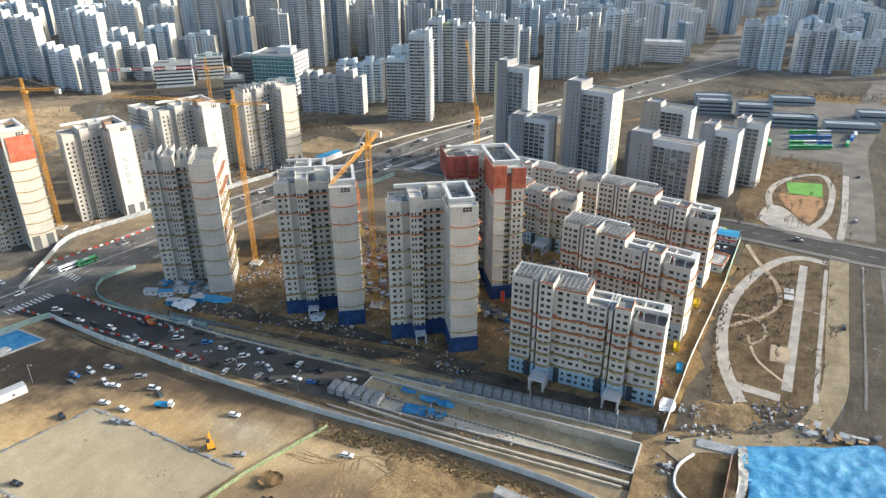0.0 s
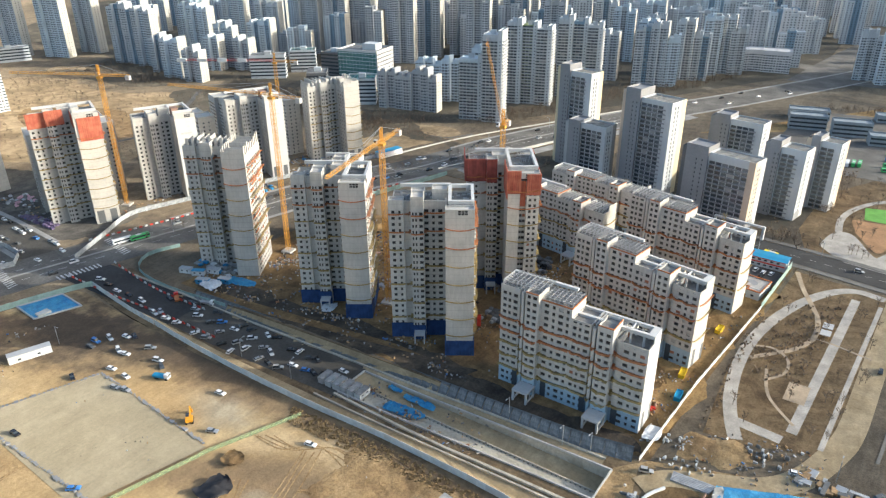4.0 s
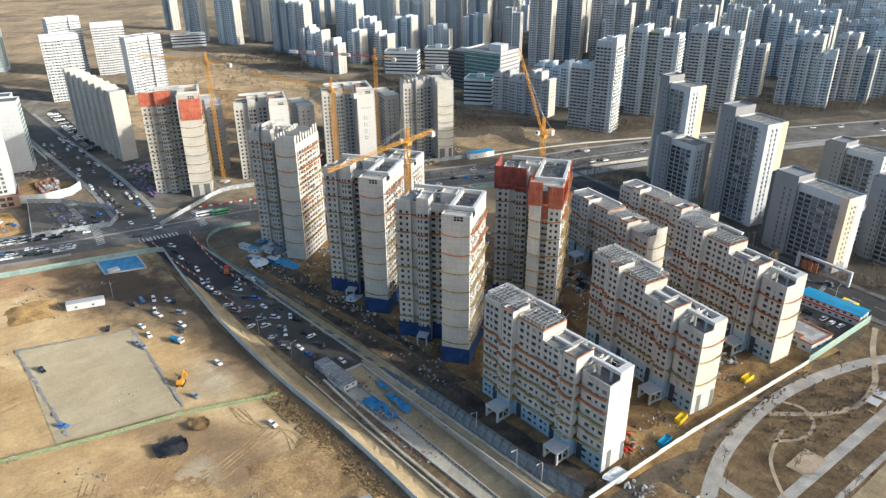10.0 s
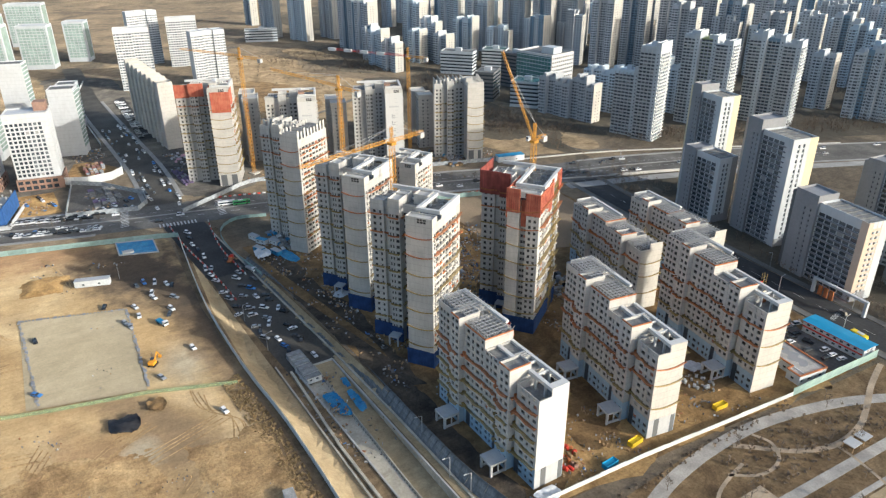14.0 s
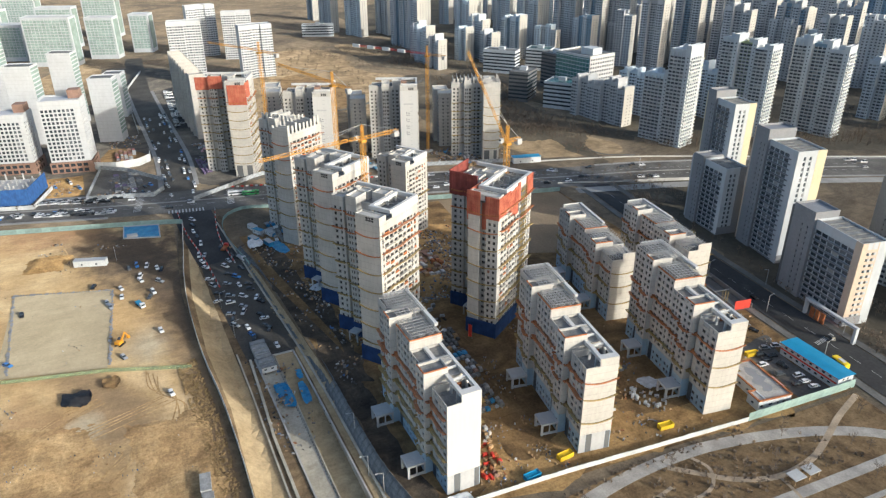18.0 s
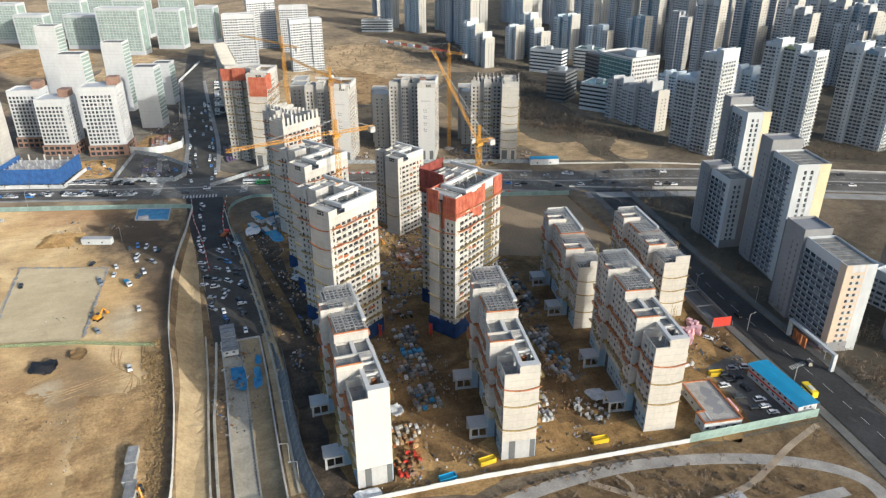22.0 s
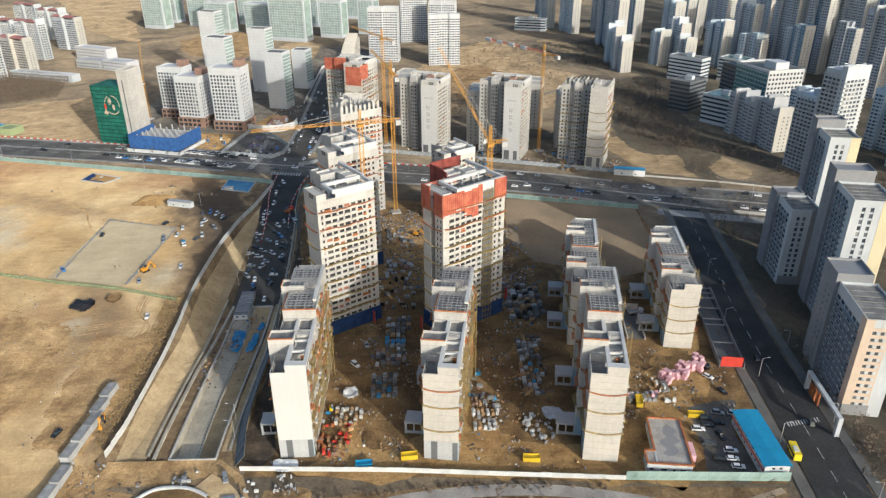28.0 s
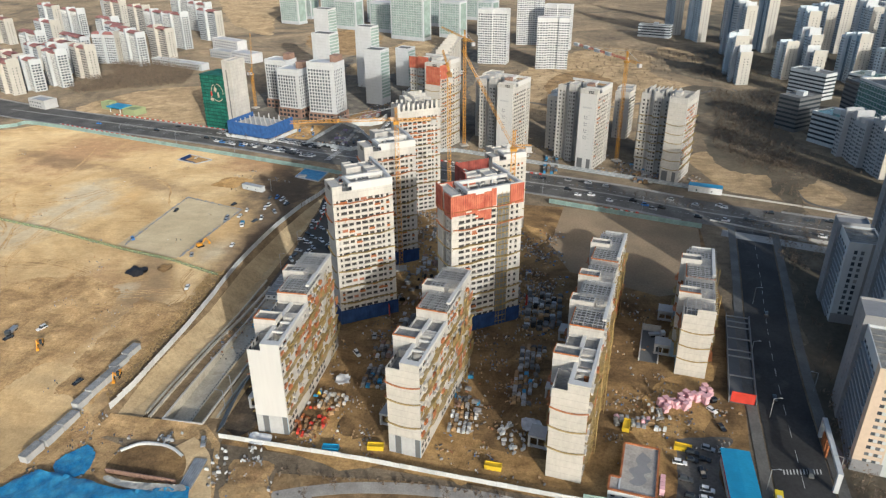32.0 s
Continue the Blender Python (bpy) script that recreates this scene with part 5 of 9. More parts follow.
        for y0, y1, dz, top in ((-0.1, 11.4, 10.4, 1.3), (11.4, 15.6, 13.2, 2.2), (15.6, 19.2, 14.6, 1.6), (19.2, 21.6, 8.6, 0.6), (28.4, l1 + 0.4, 9.4, 0.2)):
            SCREEN.append((0.06, 0.55, y0, y1 - 0.15, H - dz, H - top))
        SCREEN.append((-w1 - 0.55, -w1 - 0.1, -0.1, y2 - 1, H - 13.5, zz - 1.0))
        g = Build()
        for y0, y1, dz, top in ((0, 11, 10.2, 1.4), (11.6, 19, 13.0, 2.4), (28.6, l1, 9.2, 0.4)):
            for yy in np.arange(y0, y1, 1.05):
                g.box(0.55, 0.63, yy, yy + 0.1, H - dz, H - top)
        for x0, x1 in ((-w1, -w1 * 0.62), (-w1 * 0.40, 0.3)):
            for xx in np.arange(x0, x1, 0.95):
                g.box(xx, xx + 0.1, -0.63, -0.55, H - 10.4, H - 1.4)
        part("screen_rib", g, REDDARK, t, kind="stuff")
        # open hoist bay in the sunny side
        g = Build()
        for yy in (22.4, 24.2, 26.0, 27.8):
            g.beam((0.9, yy, 0), (0.9, yy, H - 3), 0.14)
        for z in np.arange(2, H - 4, 2.85):
            g.beam((0.9, 22.4, z), (0.9, 27.8, z), 0.12)
            g.beam((0.9, 22.4, z), (0.9, 24.2, z + 2.85), 0.09)
            g.beam((0.9, 27.8, z), (0.9, 26.0, z + 2.85), 0.09)
            g.box(0.02, 0.85, 22.2, 28.0, z - 0.12, z)
        part("hoist_scaffold", g, OCHRE, t, "ochre scaffold of the open hoist bay", kind="stuff")
        # Flat dark grey panel paints the shade inside the hoist bay.
        part("hoist_bay", Build().box(0.0, 0.04, 22.0, 28.1, 0.2, H - 4), DARKGREY, t, "flat dark panel painted as the shade in the hoist bay")
        SCREEN += [(-w1 - w2 - 2, -w1 - w2 + 8, y2 - 2.2, y2 - 1.7, H - 11, zz - 0.5), (-w1 - w2 + 8, -w1 - 4, y2 - 4.2, y2 - 3.7, H - 11, zz), (-w1 - w2 - 2.4, -w1 - w2 - 2.0, y2 - 2.0, l1 + 1, H - 11, zz)]
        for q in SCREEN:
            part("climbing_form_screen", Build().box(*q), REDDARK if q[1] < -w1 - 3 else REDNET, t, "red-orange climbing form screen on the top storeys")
        g = Build()
        for _ in range(26):
            a, c = random.uniform(-w1, -1), random.uniform(1, l1 - 1)
            g.beam((a, c, zb), (a + random.uniform(-2, 2), c + random.uniform(-2, 2), H + random.uniform(-1, 1.2)), 0.15)
        part("scaffold_tubing", g, STEEL, t, "loose grey scaffold tubes", kind="stuff")
    if style == "cap":
        g = Build()
        for q in ((-w1 + 1.6, 0.5, -0.55, -0.1, H - 17, H - 3), (0.06, 0.5, -0.1, 12, H - 13, H - 2), (-w1 - w2 - 2, -w1 - w2 + 8, y2 - 2.2, y2 - 1.7, H - 9, H), (-w1 - w2 + 8, -w1 - 4, y2 - 4.2, y2 - 3.7, H - 8, H + 1), (-w1 - 0.5, -w1 - 0.1, 2, y2 - 1, H - 9, H - 1)):
            part("climbing_form_screen", Build().box(*q), REDNET, t, "faded red climbing form screen at the top")
    zs = bands if bands is not None else [z for z in np.arange(11.0, zb - 4, 8.4)]
    for z in zs:
        g = Build()
        m = ORANGE if z > H * 0.72 else OCHRE
        net_band(g, [(-w1 - 0.3, -0.06), (0.3, -0.06)], z, 0.7, 0.5, 1.1, 9)
        part("safety_net", g, m, t)
        g = Build()
        net_band(g, [(0.04, 0), (0.04, l1)], z + 0.4, 1.5, 0.25, 0.6, 8, 0.45)
        for yy in np.arange(0.2, l1, 4.6):
            g.beam((0.05, yy, z - 1.4), (1.9, yy + 0.1, z + 0.7), 0.1)
        part("safety_net", g, m, t, "tilted netting shelf on raking tubes")
        g = Build()
        net_band(g, [(-w1 - w2 - 1.5, y2 - 1.6), (-w1 - w2 + 5, y2 - 1.6), (-w1 - w2 + 8.2, y2 - 0.02), (-w1 - w2 + 8.2, y2 - 3.6), (-w1 - w2 + 13.6, y2 - 3.6), (-w1 - w2 + 13.6, y2 - 0.02), (-w1, y2 - 0.02)], z, 1.0, 0.6, 0.2, 3, 0.1)
        part("safety_net", g, ORANGE if z > H * 0.72 else OCHRE, t)
    return t


tower(-98.6, 243.9, 34, 70.0, "unfinished L-shaped concrete tower with orange nets and blue mesh base")
tower(-155.5, 242.6, 34, 70.0, "unfinished L-shaped tower with blank grey gable and blue mesh base", limit=165)
tower(-233.5, 241.6, 34, 70.5, "raw tower still being cast with toothed top walls", style="toothed", skirt=False, limit=165)
tower(-97.3, 296.8, 35, 70.0, "concrete tower wrapped in red-orange forms at the top", w1=14.4, l1=35.0, w2=17, y2=20.0, style="red", front=[(2.2, 1.2), (4.6, 2.0), (9.4, 1.2), (12.2, 1.2)])
tower(-213.0, 302.0, 33, 49.0, "shorter unfinished cream tower behind the crane", w1=10.2, l1=22.5, w2=15.0, y2=10.5, wall=CREAM, limit=120, skirt=False, bands=[13.0, 25.0])



# ---- the neighbouring plot: towers further along ----
def plot_tower(x, y, H, label, gable, style="", rot=67, w1=13.0, l1=30.0, w2=22.0, y2=15.0):
    """An L-shaped tower of the next plot; the right foot of its gable stands at x, y."""
    t = tower(x, y, rot, H, label, w1=w1, l1=l1, w2=w2, y2=y2, style=style, gable=gable, skirt=False, limit=52, bands=[] if gable is WHITE else list(np.arange(11, H - 12, 6.4)), group="towers of the neighbouring plot")
    for a0, a1 in ((-w1 + 1.2, -w1 + 5.4), (-w1 + 8.6, -1.4)):
        part("dark_panel", Build().box(a0, a1, -0.14, -0.08, 0.2, 8.5), DARKGREY, t, "dark grey base panel")
    g = Build()
    for z in np.arange(10, H - 5, 2.85):
        g.box(-0.6, 0.7, -0.5, 0.25, z, z + 0.35)
        g.box(-w1 * 0.45, -w1 * 0.3, -0.16, -0.08, z, z + 0.25)
    part("bracket", g, PALEGREY, t, "small cast brackets along the gable edge", kind="stuff")
    if gable is WHITE:
        for k in range(4):
            zc, c = H - 22 - 5.0 * k, -w1 * 0.66
            g = Build().box(c, c + 2.6, -0.16, -0.08, zc, zc + 0.5).box(c, c + 0.6, -0.16, -0.08, zc + 0.9, zc + 2.8).box(c + 1.2, c + 2.6, -0.16, -0.08, zc + 1.5, zc + 2.1)
            part("sign_bar", g, MIDGREY, t, "dark bars of gable lettering")
        part("sign_bar", Build().box(-w1 * 0.8, -w1 * 0.25, -0.16, -0.08, H - 14, H - 12.8), PALEGREY, t)
    part("roof_form", Build().box(-w1 + 0.8, -w1 + 5.0, 9.2, 15, H - 3, H + 1.6), BRICKRED if gable is WHITE else CONCRETE, t, "reddish formwork box on the roof")
    return t


plot_tower(-337.4, 363.6, 60.4, "concrete tower with a white painted gable carrying dark lettering", WHITE)
plot_tower(-354.1, 301.8, 59.0, "concrete tower with white lettered gable beside a crane", WHITE)
plot_tower(-317.6, 422.9, 61.0, "raw cream tower with netting across its gable", CREAM, "toothed", w1=12.5)
plot_tower(-365.7, 244, 70.5, "cream tower capped by a red climbing form", CREAM, "cap", w1=14.0)


# ---- finished city ----
def apartment(x, y, w, d, h, rot, wall, label, side=None, style="", floor=2.9, sections=None, group="far apartment blocks", name="apartment_block", accent=None, lite=False):
    t = thing(name, label, "apartment building", x, y, 0, rot, group=group)
    n = sections or (max(1, round(w / 15)) if style in ("flat", "balcony") else max(2, round(w / 9.5)))
    sw = w / n
    win = Build()
    core = Build()
    white = Build()
    rng = random.Random(int(x * 7 + y * 13))
    nf = int((h - 3) / floor)
    walls, walls2 = Build(), Build()
    for i in range(n):
        x0, x1 = -w / 2 + i * sw, -w / 2 + (i + 1) * sw
        yo = (0, 3.0, 1.0)[i % 3] if n > 1 else 0
        hh = h - (0, 2.9, 0, 5.8)[(i + rng.randint(0, 1)) % 4] if n > 1 and style != "flat" else h
        y0, y1 = -d / 2 + yo, d / 2 + yo
        cw = 2.6 if style == "" else 4.2
        tgt = walls2 if accent is not None and i % 2 else walls
        block(tgt, [], x0, x1 - (cw if style != "flat" else 0), y0, y1, 0, hh, drop=0.9)
        if style != "flat":
            block(core, [], x1 - cw, x1, y0 - 1.3, y1 - 0.6, 0, hh + 3.6, drop=0.8)
            block(core, [], (x0 + x1 - cw) / 2 - 2, (x0 + x1 - cw) / 2 + 2.5, -1 + yo, 3 + yo, hh - 1, hh + 2.6, drop=0.6)
        f1 = x1 - (cw if style != "flat" else 0)
        nc = max(2, int((f1 - x0) / 3.0))
        pitch = (f1 - x0) / nc
        for k in range(nf):
            z = 1.2 + k * floor
            if z + 1.6 > hh - 0.8:
                break
            for j in range(nc):
                c = x0 + pitch * (j + 0.5)
                ww = pitch * (0.64 if style == "balcony" else 0.30 + 0.14 * (j % 2))
                win.quad((c - ww, y0 - 0.05, z), (c + ww, y0 - 0.05, z), (c + ww, y0 - 0.05, z + 1.45), (c - ww, y0 - 0.05, z + 1.45))
                win.quad((c + ww, y1 + 0.05, z), (c - ww, y1 + 0.05, z), (c - ww, y1 + 0.05, z + 1.45), (c + ww, y1 + 0.05, z + 1.45))
            if style == "balcony":
                white.box(x0 + 0.2, f1 - 0.2, y0 - 1.2, y0 - 0.02, z - 0.9, z - 0.05)
                for j in range(nc + 1):
                    c = x0 + 0.25 + (f1 - x0 - 0.5) * j / nc
                    if k == 0:
                        white.box(c - 0.12, c + 0.12, y0 - 1.2, y0 - 0.02, 0, hh - 2)
            if style != "flat":
                c = x1 - cw / 2
                win.quad((c - 0.5, y0 - 1.35, z + 0.9), (c + 0.5, y0 - 1.35, z + 0.9), (c + 0.5, y0 - 1.35, z + 1.9), (c - 0.5, y0 - 1.35, z + 1.9))
            if i == n - 1 and style == "balcony":
                white.box(x1 + 0.02, x1 + 1.3, y0 - 1.0, y1 - 1.2, z - 0.9, z - 0.05)
                for yy in np.arange(y0 + 1.6, y1 - 2.4, 3.3):
                    win.quad((x1 + 0.05, yy - 1.2, z), (x1 + 0.05, yy + 1.2, z), (x1 + 0.05, yy + 1.2, z + 1.6), (x1 + 0.05, yy - 1.2, z + 1.6))
            elif i == n - 1:
                if k == 0 and style == "":
                    part("gable_wall", Build().box(x1, x1 + 0.04, y0 - 1.3, y1 - 0.6, 0, hh + 3.5), GABLE, t)
                e = x1 + 0.05
                for yy in (y0 + d * 0.3, y0 + d * 0.62):
                    win.quad((e, yy - 0.55, z), (e, yy + 0.55, z), (e, yy + 0.55, z + 1.2), (e, yy - 0.55, z + 1.2))
    if lite:
        k = len(walls.v)
        walls.v.extend(core.v)
        walls.f.extend(tuple(i + k for i in f) for f in core.f)
        core = Build()
    part("wall", walls, wall, t, kind="stuff" if n > 1 else "")
    if walls2.f:
        part("accent_wall", walls2, accent, t, kind="stuff")
    if core.f:
        part("stair_core", core, side or wall, t, kind="stuff")
    if white.f:
        part("balcony_front", white, BALCONY, t, kind="stuff")
    part("glazing", win, GLASS, t, kind="stuff")
    return t


# blocks right behind the side road
def estate_block(x0, y0, x1, y1, d, h, hc, label, left_mat, end_stripe, low=False):
    """Balcony slab between two front corners: tall grey stair core, balcony bays, striped gable."""
    L = math.hypot(x1 - x0, y1 - y0)
    t = thing("estate_block", label, "apartment building", x0, y0, 0, math.degrees(math.atan2(y1 - y0, x1 - x0)), group="finished estate blocks")
    c = L * 0.36
    a, panes = Build(), []
    rows = [(2 + 2.9 * i, 1.3) for i in range(int(h / 2.9) - 1)]
    block(a, panes, 1.8, c, -1.6, d - 2, 0, hc, front=[(c * 0.45, 0.8), (c * 0.68, 0.8)], rows=rows)
    part("stair_core", a, MIDGREY, t, "mid grey stair core")
    a = Build()
    block(a, panes, -1.5, 1.8, 0.0, d - 1, 0, hc - 2.5)
    part("coloured_wall", a, left_mat, t)
    a = Build()
    bay = [(c0, 3.75) for c0 in np.arange(2.4, L - c - 5.0, 4.15)]
    rows2 = [(1.25 + 2.9 * i, 2.0) for i in range(int(h / 2.9) - 1)]
    block(a, panes, c, L, 0.0, d, 0, h, front=bay, right=[(d * 0.26, 1.5), (d * 0.46, 1.5)], rows=rows2)
    wl = part("wall", a, WHITE_FAR, t)
    a = Build()
    if low:
        for s0, s1 in ((0.0, 0.21), (0.40, 0.41), (0.60, 0.64)):
            a.box(L, L + 0.07, d * s0, d * s1, 4.8, h)
        for zb, zh in [(3.0, 0.0)] + rows2:
            a.box(L, L + 0.07, d * 0.205, d * 0.605, zb + zh, min(h, zb + zh + 1.5))
        a.box(L - 4.0, L, -0.1, 0.0, 4.8, h)
    else:
        a.box(L, L + 0.08, d * 0.68, d, 0, h + 0.05).box(c, L, d - 0.02, d + 0.06, 0, h)
    part("gable_stripe", a, end_stripe, t)
    a = Build()
    for zb, _ in rows2:
        a.box(c + 0.5, L - 4.2, -0.9, -0.02, zb - 0.55, zb - 0.15)
        a.box(c + 0.5, L - 4.2, -0.95, -0.88, zb + 0.35, zb + 0.45)
    part("balcony_front", a, MIDGREY, t, kind="stuff")
    a = Build()
    a.box(c + 1, L - 1, 0.2, d - 0.3, h - 1.05, h - 0.9)
    part("roof_deck", a, ROOFDECK, t)
    for s in np.arange(c + 1.5, L - 1.5, 4.2):
        part("roof_rib", Build().box(s, s + 0.25, 0.5, d - 0.5, h - 0.9, h - 0.55), ROOFDECK, t)
    a = Build()
    a.box(L - 0.02, L + 0.14, -0.02, d * 0.68, 0, 5.0)
    part("base_wall", a, MIDGREY, t)
    hang_windows(panes, wl, GLASS_ONE, 60)
    return t


estate_block(-190.7, 502.6, -162.9, 497.2, 14.5, 71, 75.5, "tall white and yellow apartment tower with grey stair core", YELLOWPAINT, YELLOWPAINT)
estate_block(-130.7, 480.6, -95.5, 472.6, 17, 64.5, 70.0, "tall apartment tower with balcony bays and beige edge", BEIGE, YELLOWPAINT)
estate_block(-79.5, 457.0, -35.1, 448.0, 14, 43, 46.5, "mid-rise balcony slab with beige and white gable beside the side road", DARKGREY, BEIGE, True)
estate_block(-84.0, 531.8, -49.2, 527.2, 14, 45, 48.0, "mid-rise balcony slab behind the estate", MIDGREY, WHITE_FAR)
estate_block(-37.0, 484.0, -14.0, 480.0, 14, 45, 49.0, "pale apartment block with grey core near the oval park", MIDGREY, WHITE_FAR)
estate_block(-18.0, 511.0, 1.0, 507.5, 14, 45, 48.0, "pale beige apartment block near the oval park", BEIGE, BEIGE)
estate_block(-169.0, 476.0, -138.3, 471.5, 14, 42, 43.5, "shorter grey apartment block in front of the tall tower", PALEGREY, MIDGREY)
a = apartment(-55, 505, 52, 11, 19, 8, WHITE_FAR, "long low pale apartment block", style="flat", group="finished estate blocks")

# tall curved-front towers and blocks across the main road
for x, y, w, d, h, r, m, acc, st, lab in [
    (-292, 578, 18, 20, 78, 18, WHITE_FAR, None, "balcony", "tall white tower with banded balconies"),
    (-312, 573, 22, 15, 56, 18, BLUEGREY, STEELBLUE, "balcony", "blue-grey tower joined to the white one"),
    (-296, 652, 44, 16, 79, 16, WHITE_FAR, GREENPAINT, "balcony", "tall white tower with an olive green bay"),
    (-268, 706, 44, 16, 78, 18, WHITE_FAR, STEELBLUE, "balcony", "tall white tower with a steel blue bay"),
    (-381, 567, 62, 13, 38, 14, PALEGREY, None, "", "pale grey apartment slab near the wasteland"),
    (-378, 612, 46, 13, 42, 18, BLUEGREY, None, "", "blue-grey apartment slab before the tall towers"),
    (-345, 660, 40, 13, 48, 20, BLUEGREY, None, "", "blue-grey apartment slab behind the towers"),
    (-272, 794, 20, 13, 53, 12, WHITE_FAR, None, "", "white tower with small windows"),
]:
    apartment(x, y, w, d, h, r, m, lab, style=st, accent=acc, side=WHITE_FAR if st else None)
CITY = [
    (-699, 530, 30, 44), (-661, 529, 24, 38), (-739, 541, 24, 43), (-694, 583, 21, 42), (-698, 607, 27, 52), (-664, 604, 23, 38), (-681, 650, 36, 52), (-686, 700, 19, 33), (-784, 554, 31, 72), (-815, 651, 42, 66),
    (-1146, 512, 26, 70), (-1005, 498, 40, 80), (-945, 524, 40, 80), (-940, 570, 38, 78), (-824, 552, 40, 72), (-760, 620, 36, 70), (-775, 690, 36, 74), (-720, 700, 34, 70), (-870, 600, 36, 76), (-880, 690, 40, 76), (-800, 760, 40, 78),
    (-302, 908, 27, 66), (-231, 789, 20, 63), (-217, 795, 18, 65), (-205, 800, 18, 52), (-203, 840, 19, 64), (-187, 849, 19, 51), (-186, 883, 20, 65), (-175, 901, 19, 66), (-161, 902, 18, 52),
    (-250, 850, 20, 62), (-262, 910, 22, 60), (-240, 960, 24, 64), (-290, 985, 26, 66), (-340, 940, 28, 70),
    (-31, 951, 24, 52), (-8, 938, 24, 57), (26, 940, 22, 44), (47, 942, 22, 51), (70, 970, 24, 40), (91, 950, 22, 36), (-10, 1000, 24, 50), (30, 1005, 24, 52), (75, 1020, 24, 48), (110, 1000, 24, 40), (130, 1050, 26, 50),
]
for i, (x, y, w, h) in enumerate(CITY):
    apartment(x, y, w, 13, h, 14 + 6 * ((i * 37) % 5 - 2) * 0.5, WHITE_FAR if i % 3 else BLUEGREY, "pale high-rise apartment block in the far city", accent=(BLUEGREY, PALEGREY, STEELBLUE, WHITE_FAR)[i % 4])
for i, (x, y, w, h) in enumerate([(-677, 730, 36, 92), (-640, 748, 28, 92), (-622, 775, 34, 90), (-527, 748, 28, 84), (-526, 800, 32, 86), (-500, 830, 22, 86), (-484, 870, 38, 84), (-575, 800, 32, 90), (-560, 850, 34, 90), (-450, 800, 30, 80), (-430, 860, 34, 82), (-400, 905, 34, 82), (-460, 940, 36, 86), (-520, 910, 36, 90), (-600, 880, 36, 92), (-370, 850, 26, 74)]):
    apartment(x, y, w, 15, h, 20, PINKGREY if i % 2 else WHITE_FAR, "very tall pink-grey apartment tower", side=PALEGREY, accent=(PALEGREY, STEELBLUE, WHITE_FAR)[i % 3])

# distant rows beyond
rng = random.Random(5)
FAR = []
for ring in range(16):
    R = 900 + ring * 52
    for az in np.arange(-9, 60, 47.0 / R * 57.3):
        a = radians(az + rng.uniform(-0.8, 0.8))
        x, y = 60 - math.sin(a) * R, 100 + math.cos(a) * R
        if abs(x - (-70 + (y - 930) * 0.11)) < 34 or y < 880 and x > -330:
            continue
        if any(abs(x - c[0]) < 30 and abs(y - c[1]) < 24 for c in CITY + FAR) or (az > 52 and R < 1080):
            continue
        if rng.random() < 0.12:
            continue
        FAR.append((x, y, rng.uniform(20, 36), rng.uniform(42, 74) if az > 6 else rng.uniform(30, 55)))
FAR_WALLS, FAR_GLASS, FAR_GABLE = {}, Build(), Build()
for i, (x, y, w, h) in enumerate(FAR):
    m = (WHITE_FAR, BLUEGREY, WHITE_FAR, PINKGREY, PALEGREY)[i % 5]
    wb = FAR_WALLS.setdefault(m.name, (m, Build()))[1]
    n0, g0, e0 = len(wb.v), len(FAR_GLASS.v), len(FAR_GABLE.v)
    M = Matrix.Translation((x, y, 0)) @ Matrix.Rotation(radians(rng.choice((8, 14, 20, 26))), 4, "Z")
    d = 12.0
    ns = max(2, round(w / 8.5))
    sw = w / ns
    m2 = (BLUEGREY, WHITE_FAR, STEELBLUE, PALEGREY)[i % 4]
    wb2 = FAR_WALLS.setdefault(m2.name, (m2, Build()))[1]
    n2 = len(wb2.v)
    parts_ = [(-w / 2 + q * sw, -w / 2 + (q + 1) * sw, -d / 2 + (0, 2.4, 0.8)[q % 3], d / 2 + (0, 2.4, 0.8)[q % 3], h + (0, 2.9, -2.9, 0)[(q + i) % 4]) for q in range(ns)]
    for q, (x0, x1, y0, y1, z1) in enumerate(parts_):
        block(wb if q % 2 == 0 or m2 is m else wb2, [], x0, x1, y0, y1, 0, z1, drop=0.9)
        nc = max(1, int((x1 - x0) / 3.2))
        pt = (x1 - x0) / nc
        for z in np.arange(1.5, z1 - 3, 3.1):
            for j in range(nc):
                c = x0 + pt * (j + 0.5)
                FAR_GLASS.quad((c - 0.85, y0 - 0.06, z), (c + 0.85, y0 - 0.06, z), (c + 0.85, y0 - 0.06, z + 1.4), (c - 0.85, y0 - 0.06, z + 1.4))
    x0, x1, y0, y1, z1 = parts_[-1]
    FAR_GABLE.quad((x1 + 0.03, y0, 0), (x1 + 0.03, y1, 0), (x1 + 0.03, y1, z1), (x1 + 0.03, y0, z1))
    e = w / 2 + 0.06
    for z in np.arange(1.5, h - 3, 3.1):
        for yy in (-2.4, 1.8):
            FAR_GLASS.quad((e, yy - 0.5, z), (e, yy + 0.5, z), (e, yy + 0.5, z + 1.2), (e, yy - 0.5, z + 1.2))
    block(wb, [], -2, 3, -2, 3, h - 1, h + 3)
    for bd, k0 in ((wb, n0), (FAR_GLASS, g0), (FAR_GABLE, e0)) + (((wb2, n2),) if m2 is not m else ()):
        for q in range(k0, len(bd.v)):
            bd.v[q] = tuple(M @ Vector(bd.v[q]))
for m, wb in FAR_WALLS.values():
    solo("distant_city", wb, m, "distant rows of pale apartment towers", "apartment buildings", kind="stuff")
solo("distant_city_gables", FAR_GABLE, GABLE, "cream gables of the distant towers, toned down for the sun", "apartment buildings", kind="stuff")
solo("distant_glazing", FAR_GLASS, GLASS, "dark windows of the distant towers", "windows", kind="stuff")

